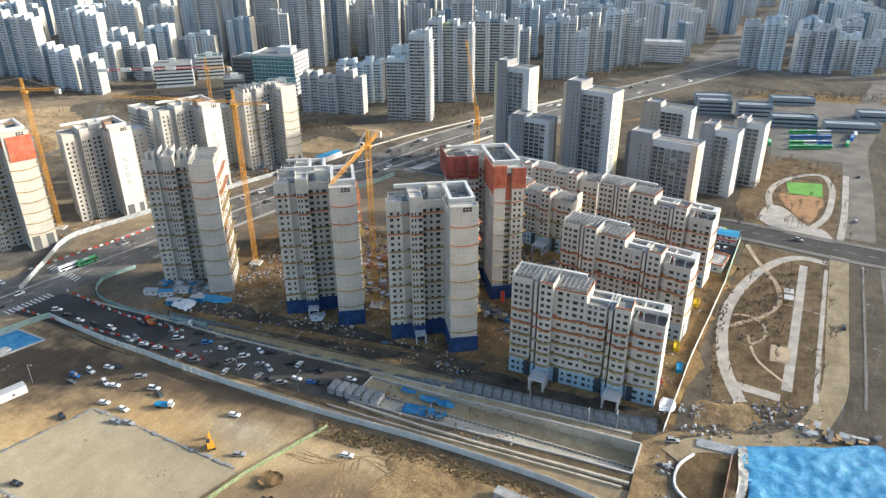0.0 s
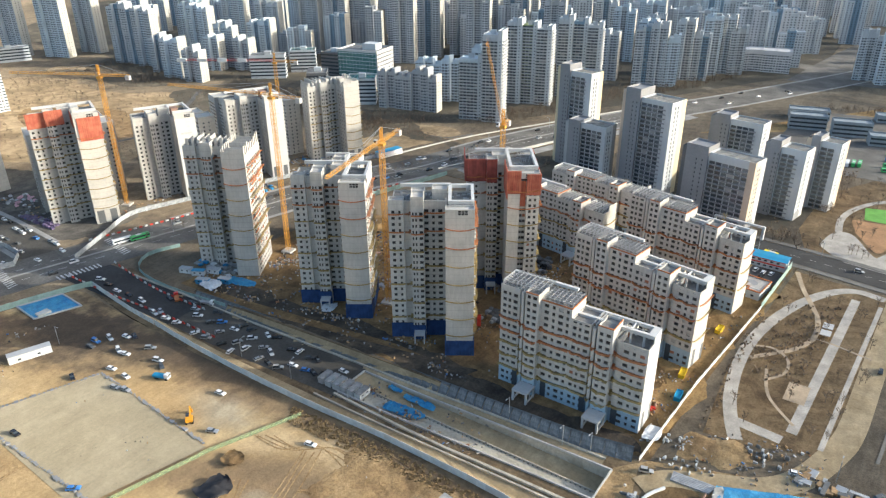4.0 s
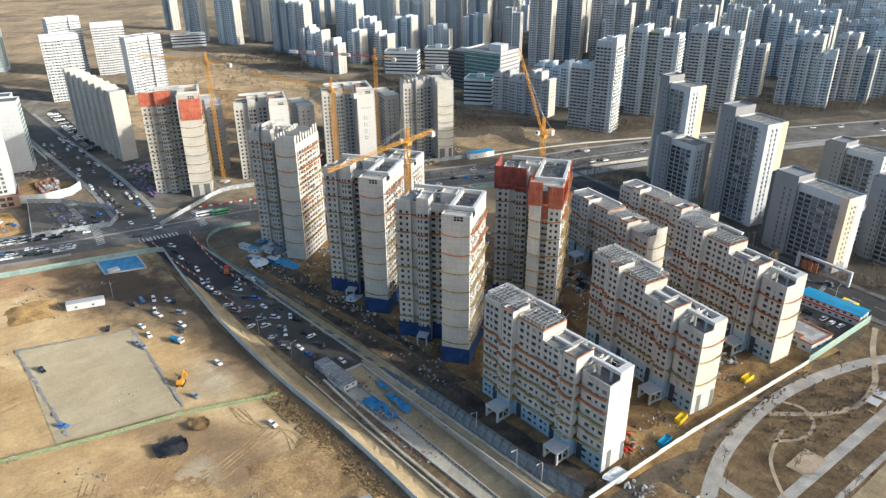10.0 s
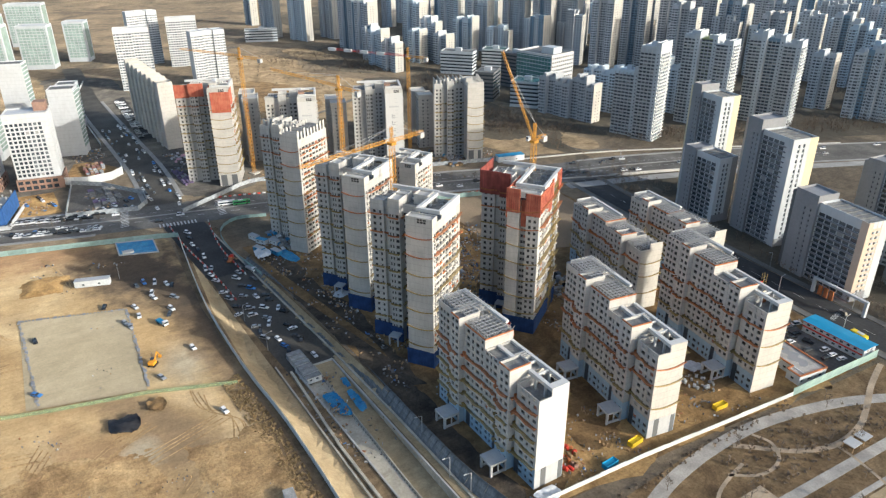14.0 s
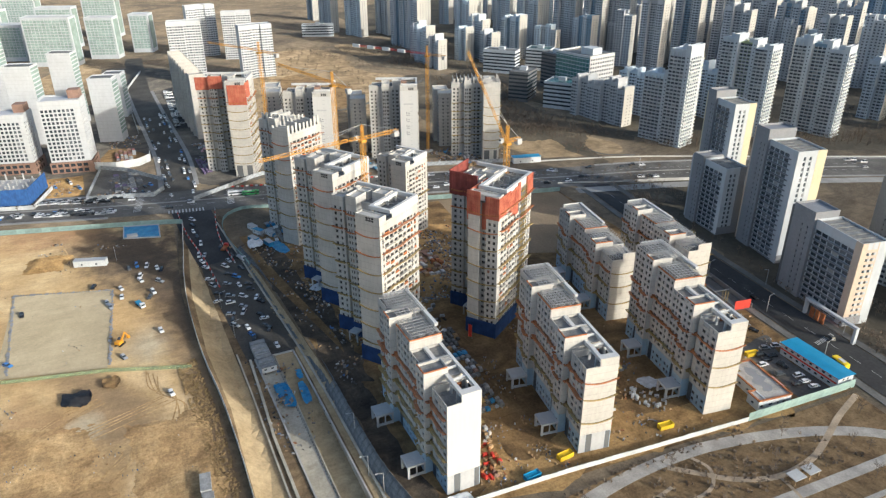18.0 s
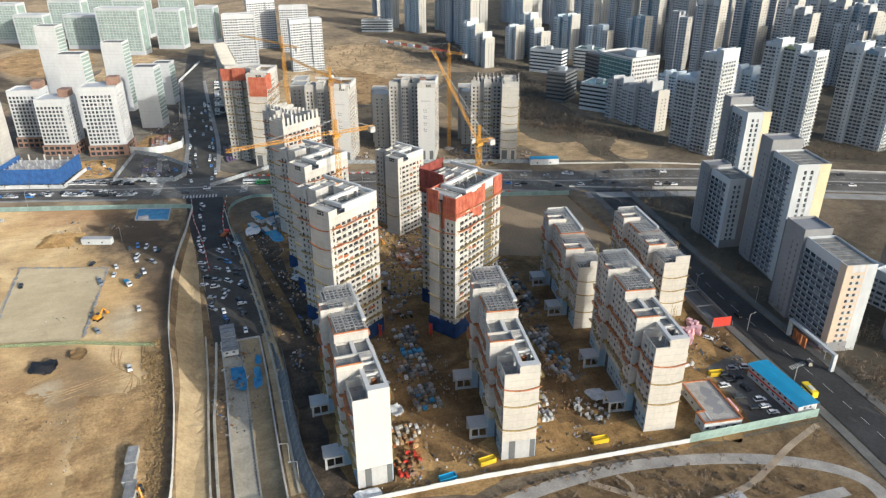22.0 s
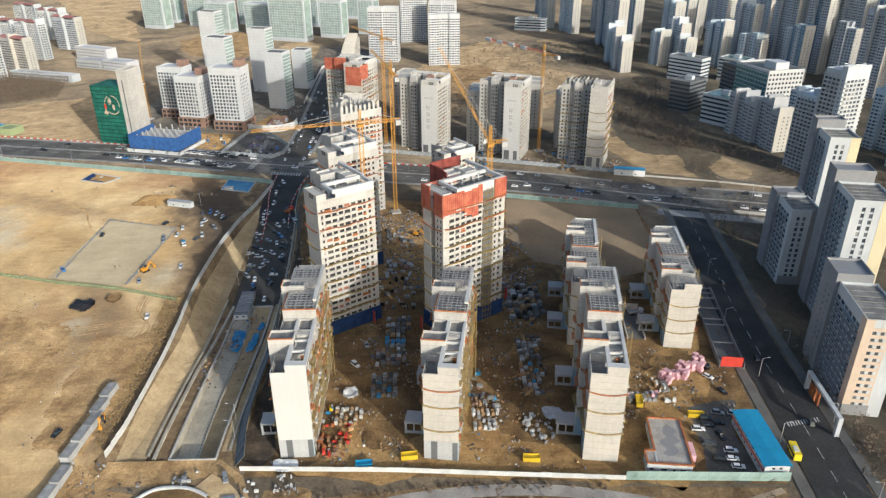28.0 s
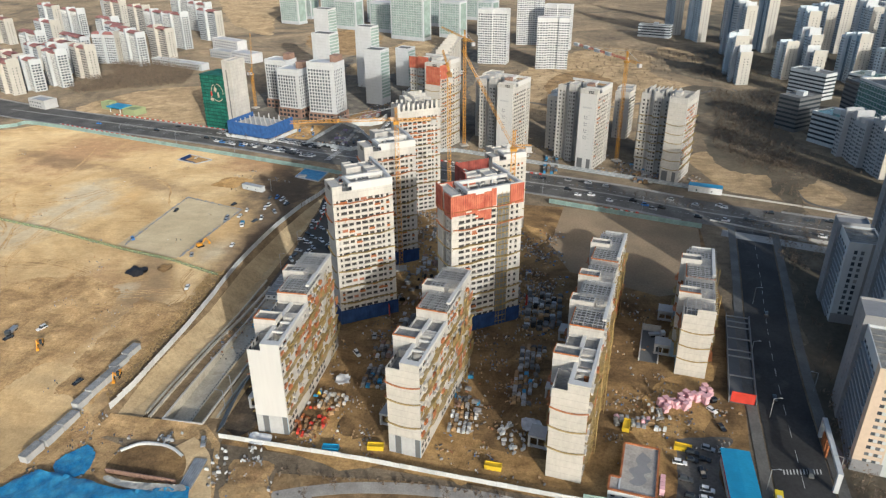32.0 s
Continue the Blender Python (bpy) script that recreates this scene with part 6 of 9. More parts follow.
patch("city_gardens", [(-330, 560), (-270, 600), (-215, 690), (-150, 830), (-80, 960), (-100, 1600), (-1000, 1700), (-1500, 900), (-1200, 560), (-900, 560), (-690, 505), (-620, 560), (-560, 600), (-480, 545), (-400, 560)], 0.022, GARDEN, "dark planted ground under the city towers")
for k, (pts, m, lab) in enumerate((
    ([(-470, 300), (-560, 260), (-720, 300), (-860, 380), (-820, 450), (-700, 440), (-600, 490), (-500, 430)], HILL, "ochre graded hillside beyond the towers"),
    # Brown patch puts a shadow on the hillside into the ground colour.
    ([(-520, 330), (-640, 320), (-700, 360), (-620, 400), (-540, 380)], GRASS, "brown patch painted as shadow on the graded hillside"),
    ([(-310, 455), (-290, 520), (-330, 530), (-400, 480), (-380, 440)], HILL, "ochre strip of open earth by the main road"),
    ([(-430, 420), (-520, 470), (-600, 520), (-640, 480), (-540, 430)], GARDEN, "dark scrub land before the offices"),
    ([(-400, -10), (-430, -130), (-520, -120), (-560, -40), (-500, 20), (-440, 30)], HILL, "ochre vacant plots beside the main road"),
    ([(-900, -60), (-800, -20), (-760, 60), (-900, 60), (-980, 0)], GRASS, "brown open land before the glass offices"),
    ([(-1000, -230), (-900, -120), (-1150, -200), (-1700, -250), (-1700, -600), (-1300, -400)], HILL, "ochre farmland behind the old flats"),
    ([(-640, 84), (-700, 70), (-860, 100), (-860, 150), (-660, 140)], HILL, "ochre vacant ground behind the narrow towers"),
    ([(-618, 490), (-600, 530), (-540, 560), (-452, 516), (-409, 530), (-364, 510), (-352, 466), (-413, 458), (-500, 480)], GARDEN, "dark scrubby wasteland before the offices"),
    ([(-815, 465), (-870, 560), (-690, 560), (-655, 520), (-705, 468)], GARDEN, "dark scrub below the tall towers"),
    ([(-871, 461), (-875, 492), (-776, 512), (-789, 467)], HILL, "ochre clearing with a white ring"),
    ([(-613, 518), (-413, 461), (-401, 474), (-368, 492), (-272, 487), (-269, 497), (-322, 507), (-339, 530), (-316, 551), (-348, 568), (-392, 550), (-443, 534), (-509, 538), (-634, 561)], GARDEN, "dark scrub and drainage hollow behind the ochre mound"),
)):
    patch("open_land", pts, 0.03 + 0.008 * k, m, lab, smooth_edge=4)
b = Build()
for pts, w_ in (([(-628, 519), (-585, 526), (-546, 524), (-507, 510), (-495, 499)], 3), ([(-461, 473), (-455, 482), (-423, 483), (-405, 495), (-362, 495)], 3), ([(-620, 500), (-560, 430), (-520, 360), (-540, 300)], 5), ([(-392, 496), (-336, 497), (-272, 492)], 2), ([(-380, 504), (-323, 503), (-295, 506), (-282, 528)], 3)):
    ribbon(b, pts, w_, 0.1, 6)
solo("wasteland_track", b, ASPHALT_OLD, "grey tracks across the wasteland", "road", kind="structure")

# white flats, glass blocks and towers along the market street
for x, y, w, d, h, r, m, lab in [(-733, 247, 36, 16, 66, 80, WHITE_CITY, "bright white gridded apartment tower"), (-877, 284, 38, 14, 66, 96, WHITE_CITY, "bright white gridded apartment tower behind the front one"), (-712, 321, 38, 16, 60, 92, WHITE_CITY, "bright white gridded apartment tower beside the hill"), (-839, 324, 36, 14, 60, 75, WHITE_CITY, "white apartment tower on the hill edge")]:
    apartment(x, y, w, d, h, r, m, lab, style="flat", group="white apartment towers")
for x, y, w, h in [(-626, 65, 20, 77), (-534, 95, 22, 65), (-585, 125, 20, 65), (-514, 154, 19, 54), (-598, 164, 16, 41)]:
    t = thing("narrow_tower", "narrow white tower with a blank gable and green glass side", "office tower", x, y, 0, 72, group="narrow white towers")
    bb = Build()
    block(bb, [], -w / 2, w / 2, -8, 8, 0, h)
    part("wall", bb, WHITE_CITY, t)
    bb = Build().box(w / 2, w / 2 + 0.12, -7.4, 7.4, 6, h - 2)
    part("glass_side", bb, TEALGLASS, t, "pale green glazed side")
    bb = Build()
    for z in np.arange(6, h - 2, 3.2):
        bb.box(w / 2 + 0.12, w / 2 + 0.22, -7.4, 7.4, z, z + 0.9)
    part("spandrel_grid", bb, WHITE_FAR, t, kind="stuff")
    bb = Build().box(-w / 2 + 1, w / 2 - 1, -3, 4, h - 0.9, h - 0.2)
    part("roof_deck", bb, DARKGREY, t)
for x, y, w, h in [(-1050, -61, 46, 55), (-986, -17, 42, 46), (-962, 51, 48, 46), (-898, 105, 58, 60), (-924, 165, 36, 53), (-952, 215, 26, 51), (-1060, 20, 50, 55), (-1040, 110, 50, 56), (-1100, -140, 60, 50), (-1030, -130, 40, 48), (-1120, 170, 50, 60), (-1150, 60, 50, 60)]:
    t = thing("glass_block", "pale green glass-fronted office block with white frame", "office building", x, y, 0, 68, group="glass office blocks")
    bb = Build()
    block(bb, [], -w / 2, w / 2, -11, 11, 0, h)
    part("wall", bb, WHITE_FAR, t)
    bb = Build().box(-w / 2 + 1.5, w / 2 - 1.5, -11.15, -11, 5, h - 3).box(w / 2, w / 2 + 0.15, -8, 8, 5, h - 3)
    part("glass_front", bb, TEALGLASS, t)
    bb = Build()
    for z in np.arange(5, h - 3, 3.4):
        bb.box(-w / 2 + 1.5, w / 2 - 1.5, -11.3, -11.15, z, z + 0.6)
    for s in np.arange(-w / 2 + 1.5, w / 2, 4.5):
        bb.box(s, s + 0.5, -11.32, -11.15, 5, h - 3)
    part("mullion_grid", bb, WHITE_FAR, t, kind="stuff")

# red-roofed older flats
for i, (x, y, w, h, r) in enumerate([(-495, -250, 30, 34, 60), (-512, -236, 26, 34, 60), (-622, -314, 34, 28, 60), (-536, -222, 32, 38, 60), (-578, -217, 34, 36, 60), (-698, -314, 56, 28, 60), (-663, -242, 33, 37, 84), (-658, -202, 36, 41, 60), (-705, -191, 42, 39, 60), (-780, -209, 44, 47, 60), (-845, -191, 44, 43, 60), (-600, -270, 40, 32, 60), (-640, -290, 40, 30, 60), (-720, -255, 44, 36, 60), (-760, -290, 44, 34, 60), (-800, -330, 44, 36, 60), (-560, -300, 44, 30, 60), (-690, -370, 50, 32, 60), (-760, -400, 50, 36, 60), (-850, -280, 46, 40, 60), (-900, -340, 46, 40, 60), (-850, -420, 50, 40, 60), (-640, -400, 50, 32, 60), (-930, -250, 46, 42, 60), (-960, -420, 50, 40, 60), (-1020, -330, 50, 40, 60), (-900, -500, 50, 40, 60), (-1040, -480, 50, 40, 60), (-780, -490, 50, 36, 60), (-560, -360, 44, 30, 60)]):
    t = apartment(x, y, w, 12, h, r, WHITE_FAR if i % 4 else CREAM, "older white apartment block with dull red roof", style="balcony" if i % 2 else "", group="red-roofed flats", sections=2)
    bb = Build()
    for s in (-1, 1):
        cx = s * w / 4
        bb.prism([(cx - w / 4 + 0.3, -6.2), (cx + w / 4 - 0.3, -6.2), (cx + w / 4 - 0.3, 7.5), (cx - w / 4 + 0.3, 7.5)], h - 0.4, h + 0.3)
        bb.quad((cx - w / 4 + 0.3, -6.2, h + 0.3), (cx + w / 4 - 0.3, -6.2, h + 0.3), (cx + w / 5, -1, h + 2.6), (cx - w / 5, -1, h + 2.6))
        bb.quad((cx + w / 4 - 0.3, 7.5, h + 0.3), (cx - w / 4 + 0.3, 7.5, h + 0.3), (cx - w / 5, -1, h + 2.6), (cx + w / 5, -1, h + 2.6))
    part("roof", bb, REDROOF, t, "dull red pitched roof")

# long slab beside the market street
t = thing("long_slab", "long stepped cream slab block beside the market street", "apartment building", -481, 219.5, 0, 2)
bb, panes = Build(), []
rows = [(1.4 + 2.85 * i, 1.3) for i in range(19)]
for i in range(7):
    x1 = -i * 15.5
    block(bb, panes, x1 - 11.5, x1, 0, 12, 0, 55 - 0.4 * (i % 2), front=[(2, 1.4), (5.5, 1.0), (9, 1.4)] if i < 3 else [], rows=rows)
    block(bb, panes, x1 - 15.5, x1 - 11.5, -1.6, 10, 0, 57.5, front=[(2, 1.0)] if i < 3 else [], rows=rows)
part("wall", bb, CREAM, t)
hang_windows(panes, t, ROOMSHADE, 80)
for x, y, h, w in [(-430, 275, 50, 36), (-400, 335, 44, 30), (-385, 405, 44, 30), (-440, 390, 40, 30), (-425, 232, 52, 22)]:
    apartment(x, y, w, 12, h, -20, CREAM, "unfinished cream slab block behind the towers", style="flat", group="rear slabs")

# offices with green glass
t = thing("green_office", "green glass office block with white gridded end", "office building", -454, 606, 0, 12)
part("glass_front", Build().box(-48, -0.4, 0.0, 36.8, 0, 40), GREENGLASS, t)
bb, panes = Build(), []
facade(bb, panes, (0, -0.4), (0, 37.2), 0, 42, [(2.4 + 3.65 * i, 2.3) for i in range(10)], [(4 + 4.1 * i, 2.1) for i in range(9)])
facade(bb, panes, (0, 37.2), (-48, 37.2), 0, 42)
bb.box(-48.4, -0.4, -0.4, 0.6, 39.8, 42).box(-48.4, -47.4, 0.6, 37.2, 39.8, 42).box(-0.8, 0.0, -0.4, 0.0, 0, 42)
part("white_frame", bb, WHITE, t)
part("roof_deck", Build().box(-47.4, -0.4, 0.6, 36.8, 40, 40.4), ROOFDECK, t)
part("roof_house", Build().box(-24, -8, 12, 26, 40.4, 47), WHITE_FAR, t, "white plant room on the roof")
hang_windows(panes, t, GLASS_ONE)
bb = Build()
for z in np.arange(3, 39, 3.9):
    bb.box(-48.1, -0.8, -0.15, 0, z, z + 0.5)
for q in np.arange(-46, -1, 4.0):
    bb.box(q, q + 0.2, -0.12, 0, 0, 39.8)
part("spandrel_grid", bb, BLUEGREY, t, kind="stuff")
for x, y, w, d, h, r, lab in [(-438, 562, 28, 26, 26, 36, "banded white office with flat green roof"), (-482, 544, 20, 30, 30, 40, "blue-grey dark glazed office beside the wasteland"), (-515, 606, 22, 24, 37, 12, "dark banded glass office"), (-607, 590, 40, 18, 27, 40, "blue glass commercial block"), (-600, 640, 30, 20, 26, 40, "brown commercial block beside the green office"), (-968, 468, 48, 16, 18, 70, "low white school building")]:
    t = thing("office_block", lab, "office building", x, y, 0, r)
    bb = Build()
    block(bb, [], -w / 2, w / 2, -d / 2, d / 2, 0, h)
    part("wall", bb, DARKGREY if "dark" in lab else WHITE_FAR, t)
    for z in np.arange(3, h - 2, 3.8):
        part("window_band", Build().box(-w / 2 - 0.06, w / 2 + 0.06, -d / 2 - 0.06, d / 2 + 0.06, z, z + 1.7), GLASS_ONE, t)
    part("roof_deck", Build().box(-w / 2 + 1, w / 2 - 1, -d / 2 + 1, d / 2 - 1, h - 1.05, h - 0.8), GREENGLASS if "green" in lab else ROOFDECK, t)
    part("roof_house", Build().box(-3, 4, -3, 3, h - 0.8, h + 3), WHITE_FAR, t)
apartment(-140, 943, 62, 24, 25, 12, PINKGREY, "broad low shopping centre", style="flat", name="shopping_centre")
DEPOTGREY = mat("dull_blue_grey_cladding", (0.30, 0.34, 0.37), 0.7, noise_scale=0.1, amount=0.2, fine=0.8)
for x, y, w, h in [(-47, 708, 30, 13), (-12, 704, 30, 13), (22, 690, 38, 9), (68, 692, 44, 7), (92, 742, 34, 7), (-52, 745, 34, 9), (20, 772, 40, 7)]:
    t = thing("depot_building", "grey depot building with flat roof", "industrial building", x, y, 0, 14, group="depot buildings")
    bb = Build()
    block(bb, [], -w / 2, w / 2, -7, 7, 0, h)
    part("wall", bb, DEPOTGREY, t)
    for z in np.arange(2, h - 2, 3.6):
        part("window_band", Build().box(-w / 2 + 0.5, w / 2 - 0.5, -7.06, -7.0, z, z + 1.5), GLASS_ONE, t)

# commercial corner by the junction
for x, y, w, d, h, r, lab in [(-487, 64, 25, 18, 47, 75, "white gridded studio block"), (-458, 88, 24, 20, 45, 75, "white studio block with orange-accented side"), (-444.8, 124.4, 27.8, 20, 54.5, 78, "white gridded block on a red-brown podium")]:
    t = thing("studio_block", lab, "apartment building", x, y, 0, r, group="studio blocks")
    bb, panes = Build(), []
    rows = [(10 + 3.0 * i, 2.0) for i in range(int((h - 13) / 3))]
    cols = [(2.0 + 2.9 * i, 1.95) for i in range(int((w - 2) / 2.9))]
    block(bb, panes, -w / 2, w / 2, -d / 2, d / 2, 8.5, h, front=cols, right=[(2 + 3 * i, 1.6) for i in range(int(d / 3) - 1)], rows=rows)
    part("wall", bb, WHITE_CITY, t)
    hang_windows(panes, t, GLASS_ONE, 50)
    bb, panes = Build(), []
    block(bb, panes, -w / 2 - 1, w / 2 + 1, -d / 2 - 1.5, d / 2 + 1, 0, 8.5, front=[(2.5 + 4.4 * i, 3.2) for i in range(int(w / 4.4))], right=[(3 + 4.4 * i, 3) for i in range(int(d / 4.4))], rows=[(0.8, 2.6), (4.9, 2.4)])
    part("podium_wall", bb, BRICKRED, t, "red-brown podium")
    hang_windows(panes, t, GLASS_ONE, 40)
    bb = Build().box(w / 2 - 9, w / 2 - 1, 0, d / 2 - 1, h - 1, h + 5)
    part("roof_house", bb, BRICKRED, t)
SHADOWNET = mat("shadow_green_mesh", (0.012, 0.095, 0.075), 0.8, noise_scale=0.3, amount=0.4, fine=1.0)
t = thing("scaffolded_building", "building under green scaffold mesh with a bare concrete core", "building", -410, 46, 0, 74)
bb = Build()
block(bb, [], -22, 6, -12, 12, 0, 48)
for z in np.arange(3, 48, 3.2):
    bb.box(-22.15, 6.15, -12.15, 12.15, z, z + 0.2)
part("mesh_cover", bb, GREENNET, t, "green scaffold mesh")
bb = Build()
block(bb, [], 6, 15, -13, 6, 0, 62)
part("lift_core", bb, CONCRETE, t, "bare pale concrete lift core")
part("slot_windows", Build().box(9.5, 10.6, -13.08, -13.0, 3, 54), DARKGREY, t)
bb = Build()
for k in range(40):
    if k % 13 > 9:
        continue
    a0, a1 = k * 0.157, (k + 1) * 0.157
    bb.quad((-4 + 7 * math.cos(a0), -12.3, 33 + 8 * math.sin(a0)), (-4 + 7 * math.cos(a1), -12.3, 33 + 8 * math.sin(a1)), (-4 + 6.3 * math.cos(a1), -12.3, 33 + 7.2 * math.sin(a1)), (-4 + 6.3 * math.cos(a0), -12.3, 33 + 7.2 * math.sin(a0)))
for cx, cz, r, n_ in ((-6, 36, 2.6, 7), (-3, 31, 2.2, 6), (-11, 27, 2.4, 7)):
    bb.quad(*[(cx + r * (0.6 + 0.4 * math.sin(3.1 * q + cx)) * math.cos(q * 6.283 / n_), -12.3, cz + r * 1.2 * math.sin(q * 6.283 / n_)) for q in range(n_)])
part("printed_emblem", bb, BEIGE, t, "faded abstract emblem on the mesh")
part("red_emblem", Build().box(-11.6, -9.8, -12.34, -12.28, 29.5, 33.5), REDPAINT, t, "small red patch on the mesh")
# Bands under the floors paint the scaffold's shadow in a darker green.
bb = Build()
for z in np.arange(3, 48, 3.2):
    bb.box(-22.3, 6.3, -12.3, -12.16, z - 0.9, z - 0.1)
for s in np.arange(-21, 6, 3.0):
    bb.box(s, s + 0.25, -12.26, -12.16, 0, 48)
part("scaffold_shadow_band", bb, SHADOWNET, t, "floor bands of the scaffold mesh, their shadow painted dark green", kind="stuff")
BLUEMESH = mat("royal_blue_mesh", (0.05, 0.14, 0.38), 0.75, noise_scale=0.3, amount=0.3, fine=1.2, streak=0.2)
t = thing("foundation_works", "low concrete frame behind blue mesh on a white base", "building site", -388, 82, 0, 74)
part("mesh_cover", Build().box(-24, 20, -16, -15.6, 3, 14).box(19.6, 20, -15.6, 18, 3, 14).box(-24, -23.6, -15.6, 18, 3, 14), BLUEMESH, t, "blue mesh screen")
part("base_wall", Build().box(-26, 22, -17.5, -17.2, 0, 3).box(21.7, 22, -17.2, 20, 0, 3), FENCEWHITE, t)
bb = Build().box(-23, 19, -15, 17, 9, 10)
for i in range(8):
    for j in range(6):
        bb.box(-22 + i * 5.6, -21.2 + i * 5.6, -14 + j * 6, -13.2 + j * 6, 0, 12 + 2.5 * ((i * j) % 2))
part("concrete_frame", bb, CONCRETE_GREY, t)



# ---- tower cranes ----
def lattice(b, p, q, s, bay, t=0.17, tri=False):
    """A square lattice boom from p to q, s wide."""
    p, q = Vector(p), Vector(q)
    d = q - p
    L = d.length
    d.normalize()
    side = d.cross(Vector((0, 0, 1)))
    side = side.normalized() if side.length > 1e-3 else Vector((1, 0, 0))
    up = side.cross(d)
    offs = [(-0.5, -0.5), (0.5, -0.5), (0.5, 0.5), (-0.5, 0.5)] if not tri else [(-0.5, 0), (0.5, 0), (0, 0.9)]
    c = [side * (a * s) + up * (e * s) for a, e in offs]
    for o in c:
        b.beam(p + o, q + o, t)
    n = max(1, int(L / bay))
    for i in range(n):
        a, e = p + d * (L * i / n), p + d * (L * (i + 1) / n)
        for k in range(len(c)):
            j = (k + 1) % len(c)
            b.beam(a + c[k], (e if i % 2 else e) + c[j], t * 0.6)
            b.beam(a + c[k], a + c[j], t * 0.6)


def crane(x, y, z, az, jib, back, label, jib_mat=CRANE, luff=0.0, apex=7.0, slim=1.0):
    t = thing("tower_crane", label, "tower crane", x, y, 0, az, group="tower cranes")
    b = Build()
    lattice(b, (0, 0, 0.8), (0, 0, z - 1.5), 1.9, 2.6, 0.18)
    part("mast", b, CRANE, t)
    part("footing", Build().box(-3, 3, -3, 3, 0, 1.0), CONCRETE, t)
    b = Build()
    b.box(-1.5, 1.5, -1.5, 1.5, z - 1.5, z - 0.3)
    part("slewing_ring", b, CRANE, t)
    cb = part("cab", Build().box(1.0, 2.8, -2.6, -1.2, z - 0.6, z + 1.4), FENCEWHITE, t, "white operator cab")
    part("cab_glass", Build().box(2.78, 2.84, -2.5, -1.3, z + 0.3, z + 1.3), GLASS_ONE, cb)
    b = Build()
    e = radians(luff)
    tip = Vector((jib * math.cos(e), 0, z + 0.4 + jib * math.sin(e)))
    lattice(b, (1.0, 0, z + 0.4), tip, 1.4 * slim, 2.4, 0.15 * slim, True)
    part("jib", b, jib_mat, t)
    b = Build()
    lattice(b, (-1, 0, z + 0.4), (-back, 0, z + 0.4), 1.3, 2.6, 0.15)
    cj = part("counter_jib", b, CRANE, t)
    part("counterweight", Build().box(-back, -back + 2.6, -1.3, 1.3, z - 2.2, z + 0.4), CONCRETE_GREY, cj)
    b = Build()
    lattice(b, (0, 0, z), (0, 0, z + apex), 1.0, 1.8, 0.2)
    part("apex_tower", b, CRANE, t)
    b = Build()
    for p in (tip * 0.92 + Vector((0, 0, (z + 0.4) * 0.08)), Vector((1, 0, z + 1)) * 0.5 + tip * 0.5, Vector((-back + 1, 0, z + 0.8))):
        b.beam((0, 0, z + apex), p, 0.14)
    part("stay_cable", b, STEEL, t)
    if jib_mat is not CRANE:
        for i in range(4):
            s = jib * (0.3 + 0.22 * i)
            part("jib_sign", Build().box(s, s + jib * 0.1, -0.86, 0.86, z - 0.4, z + 1.9), FENCEWHITE, t, "white sign panel on the jib")
    return t


crane(-158.5, 259.0, 83, -75, 52, 20, "yellow tower crane between the towers")
crane(-131.0, 319.7, 81, -80, 49, 8, "yellow luffing crane with raised jib", luff=61, apex=8, slim=0.75)
crane(-385.0, 260.6, 86, 208, 60, 20, "yellow tower crane on the neighbouring plot")
crane(-363.4, 383.4, 77, 211.4, 69, 17, "tower crane with a red and white jib", jib_mat=CRANERED)
crane(-475.0, 38.0, 34, 60, 38, 6, "small yellow luffing crane beside the scaffolded building", luff=82, apex=5, slim=0.7)
crane(-243.0, 271.7, 90, 193, 68, 18, "tall yellow tower crane with long jib")


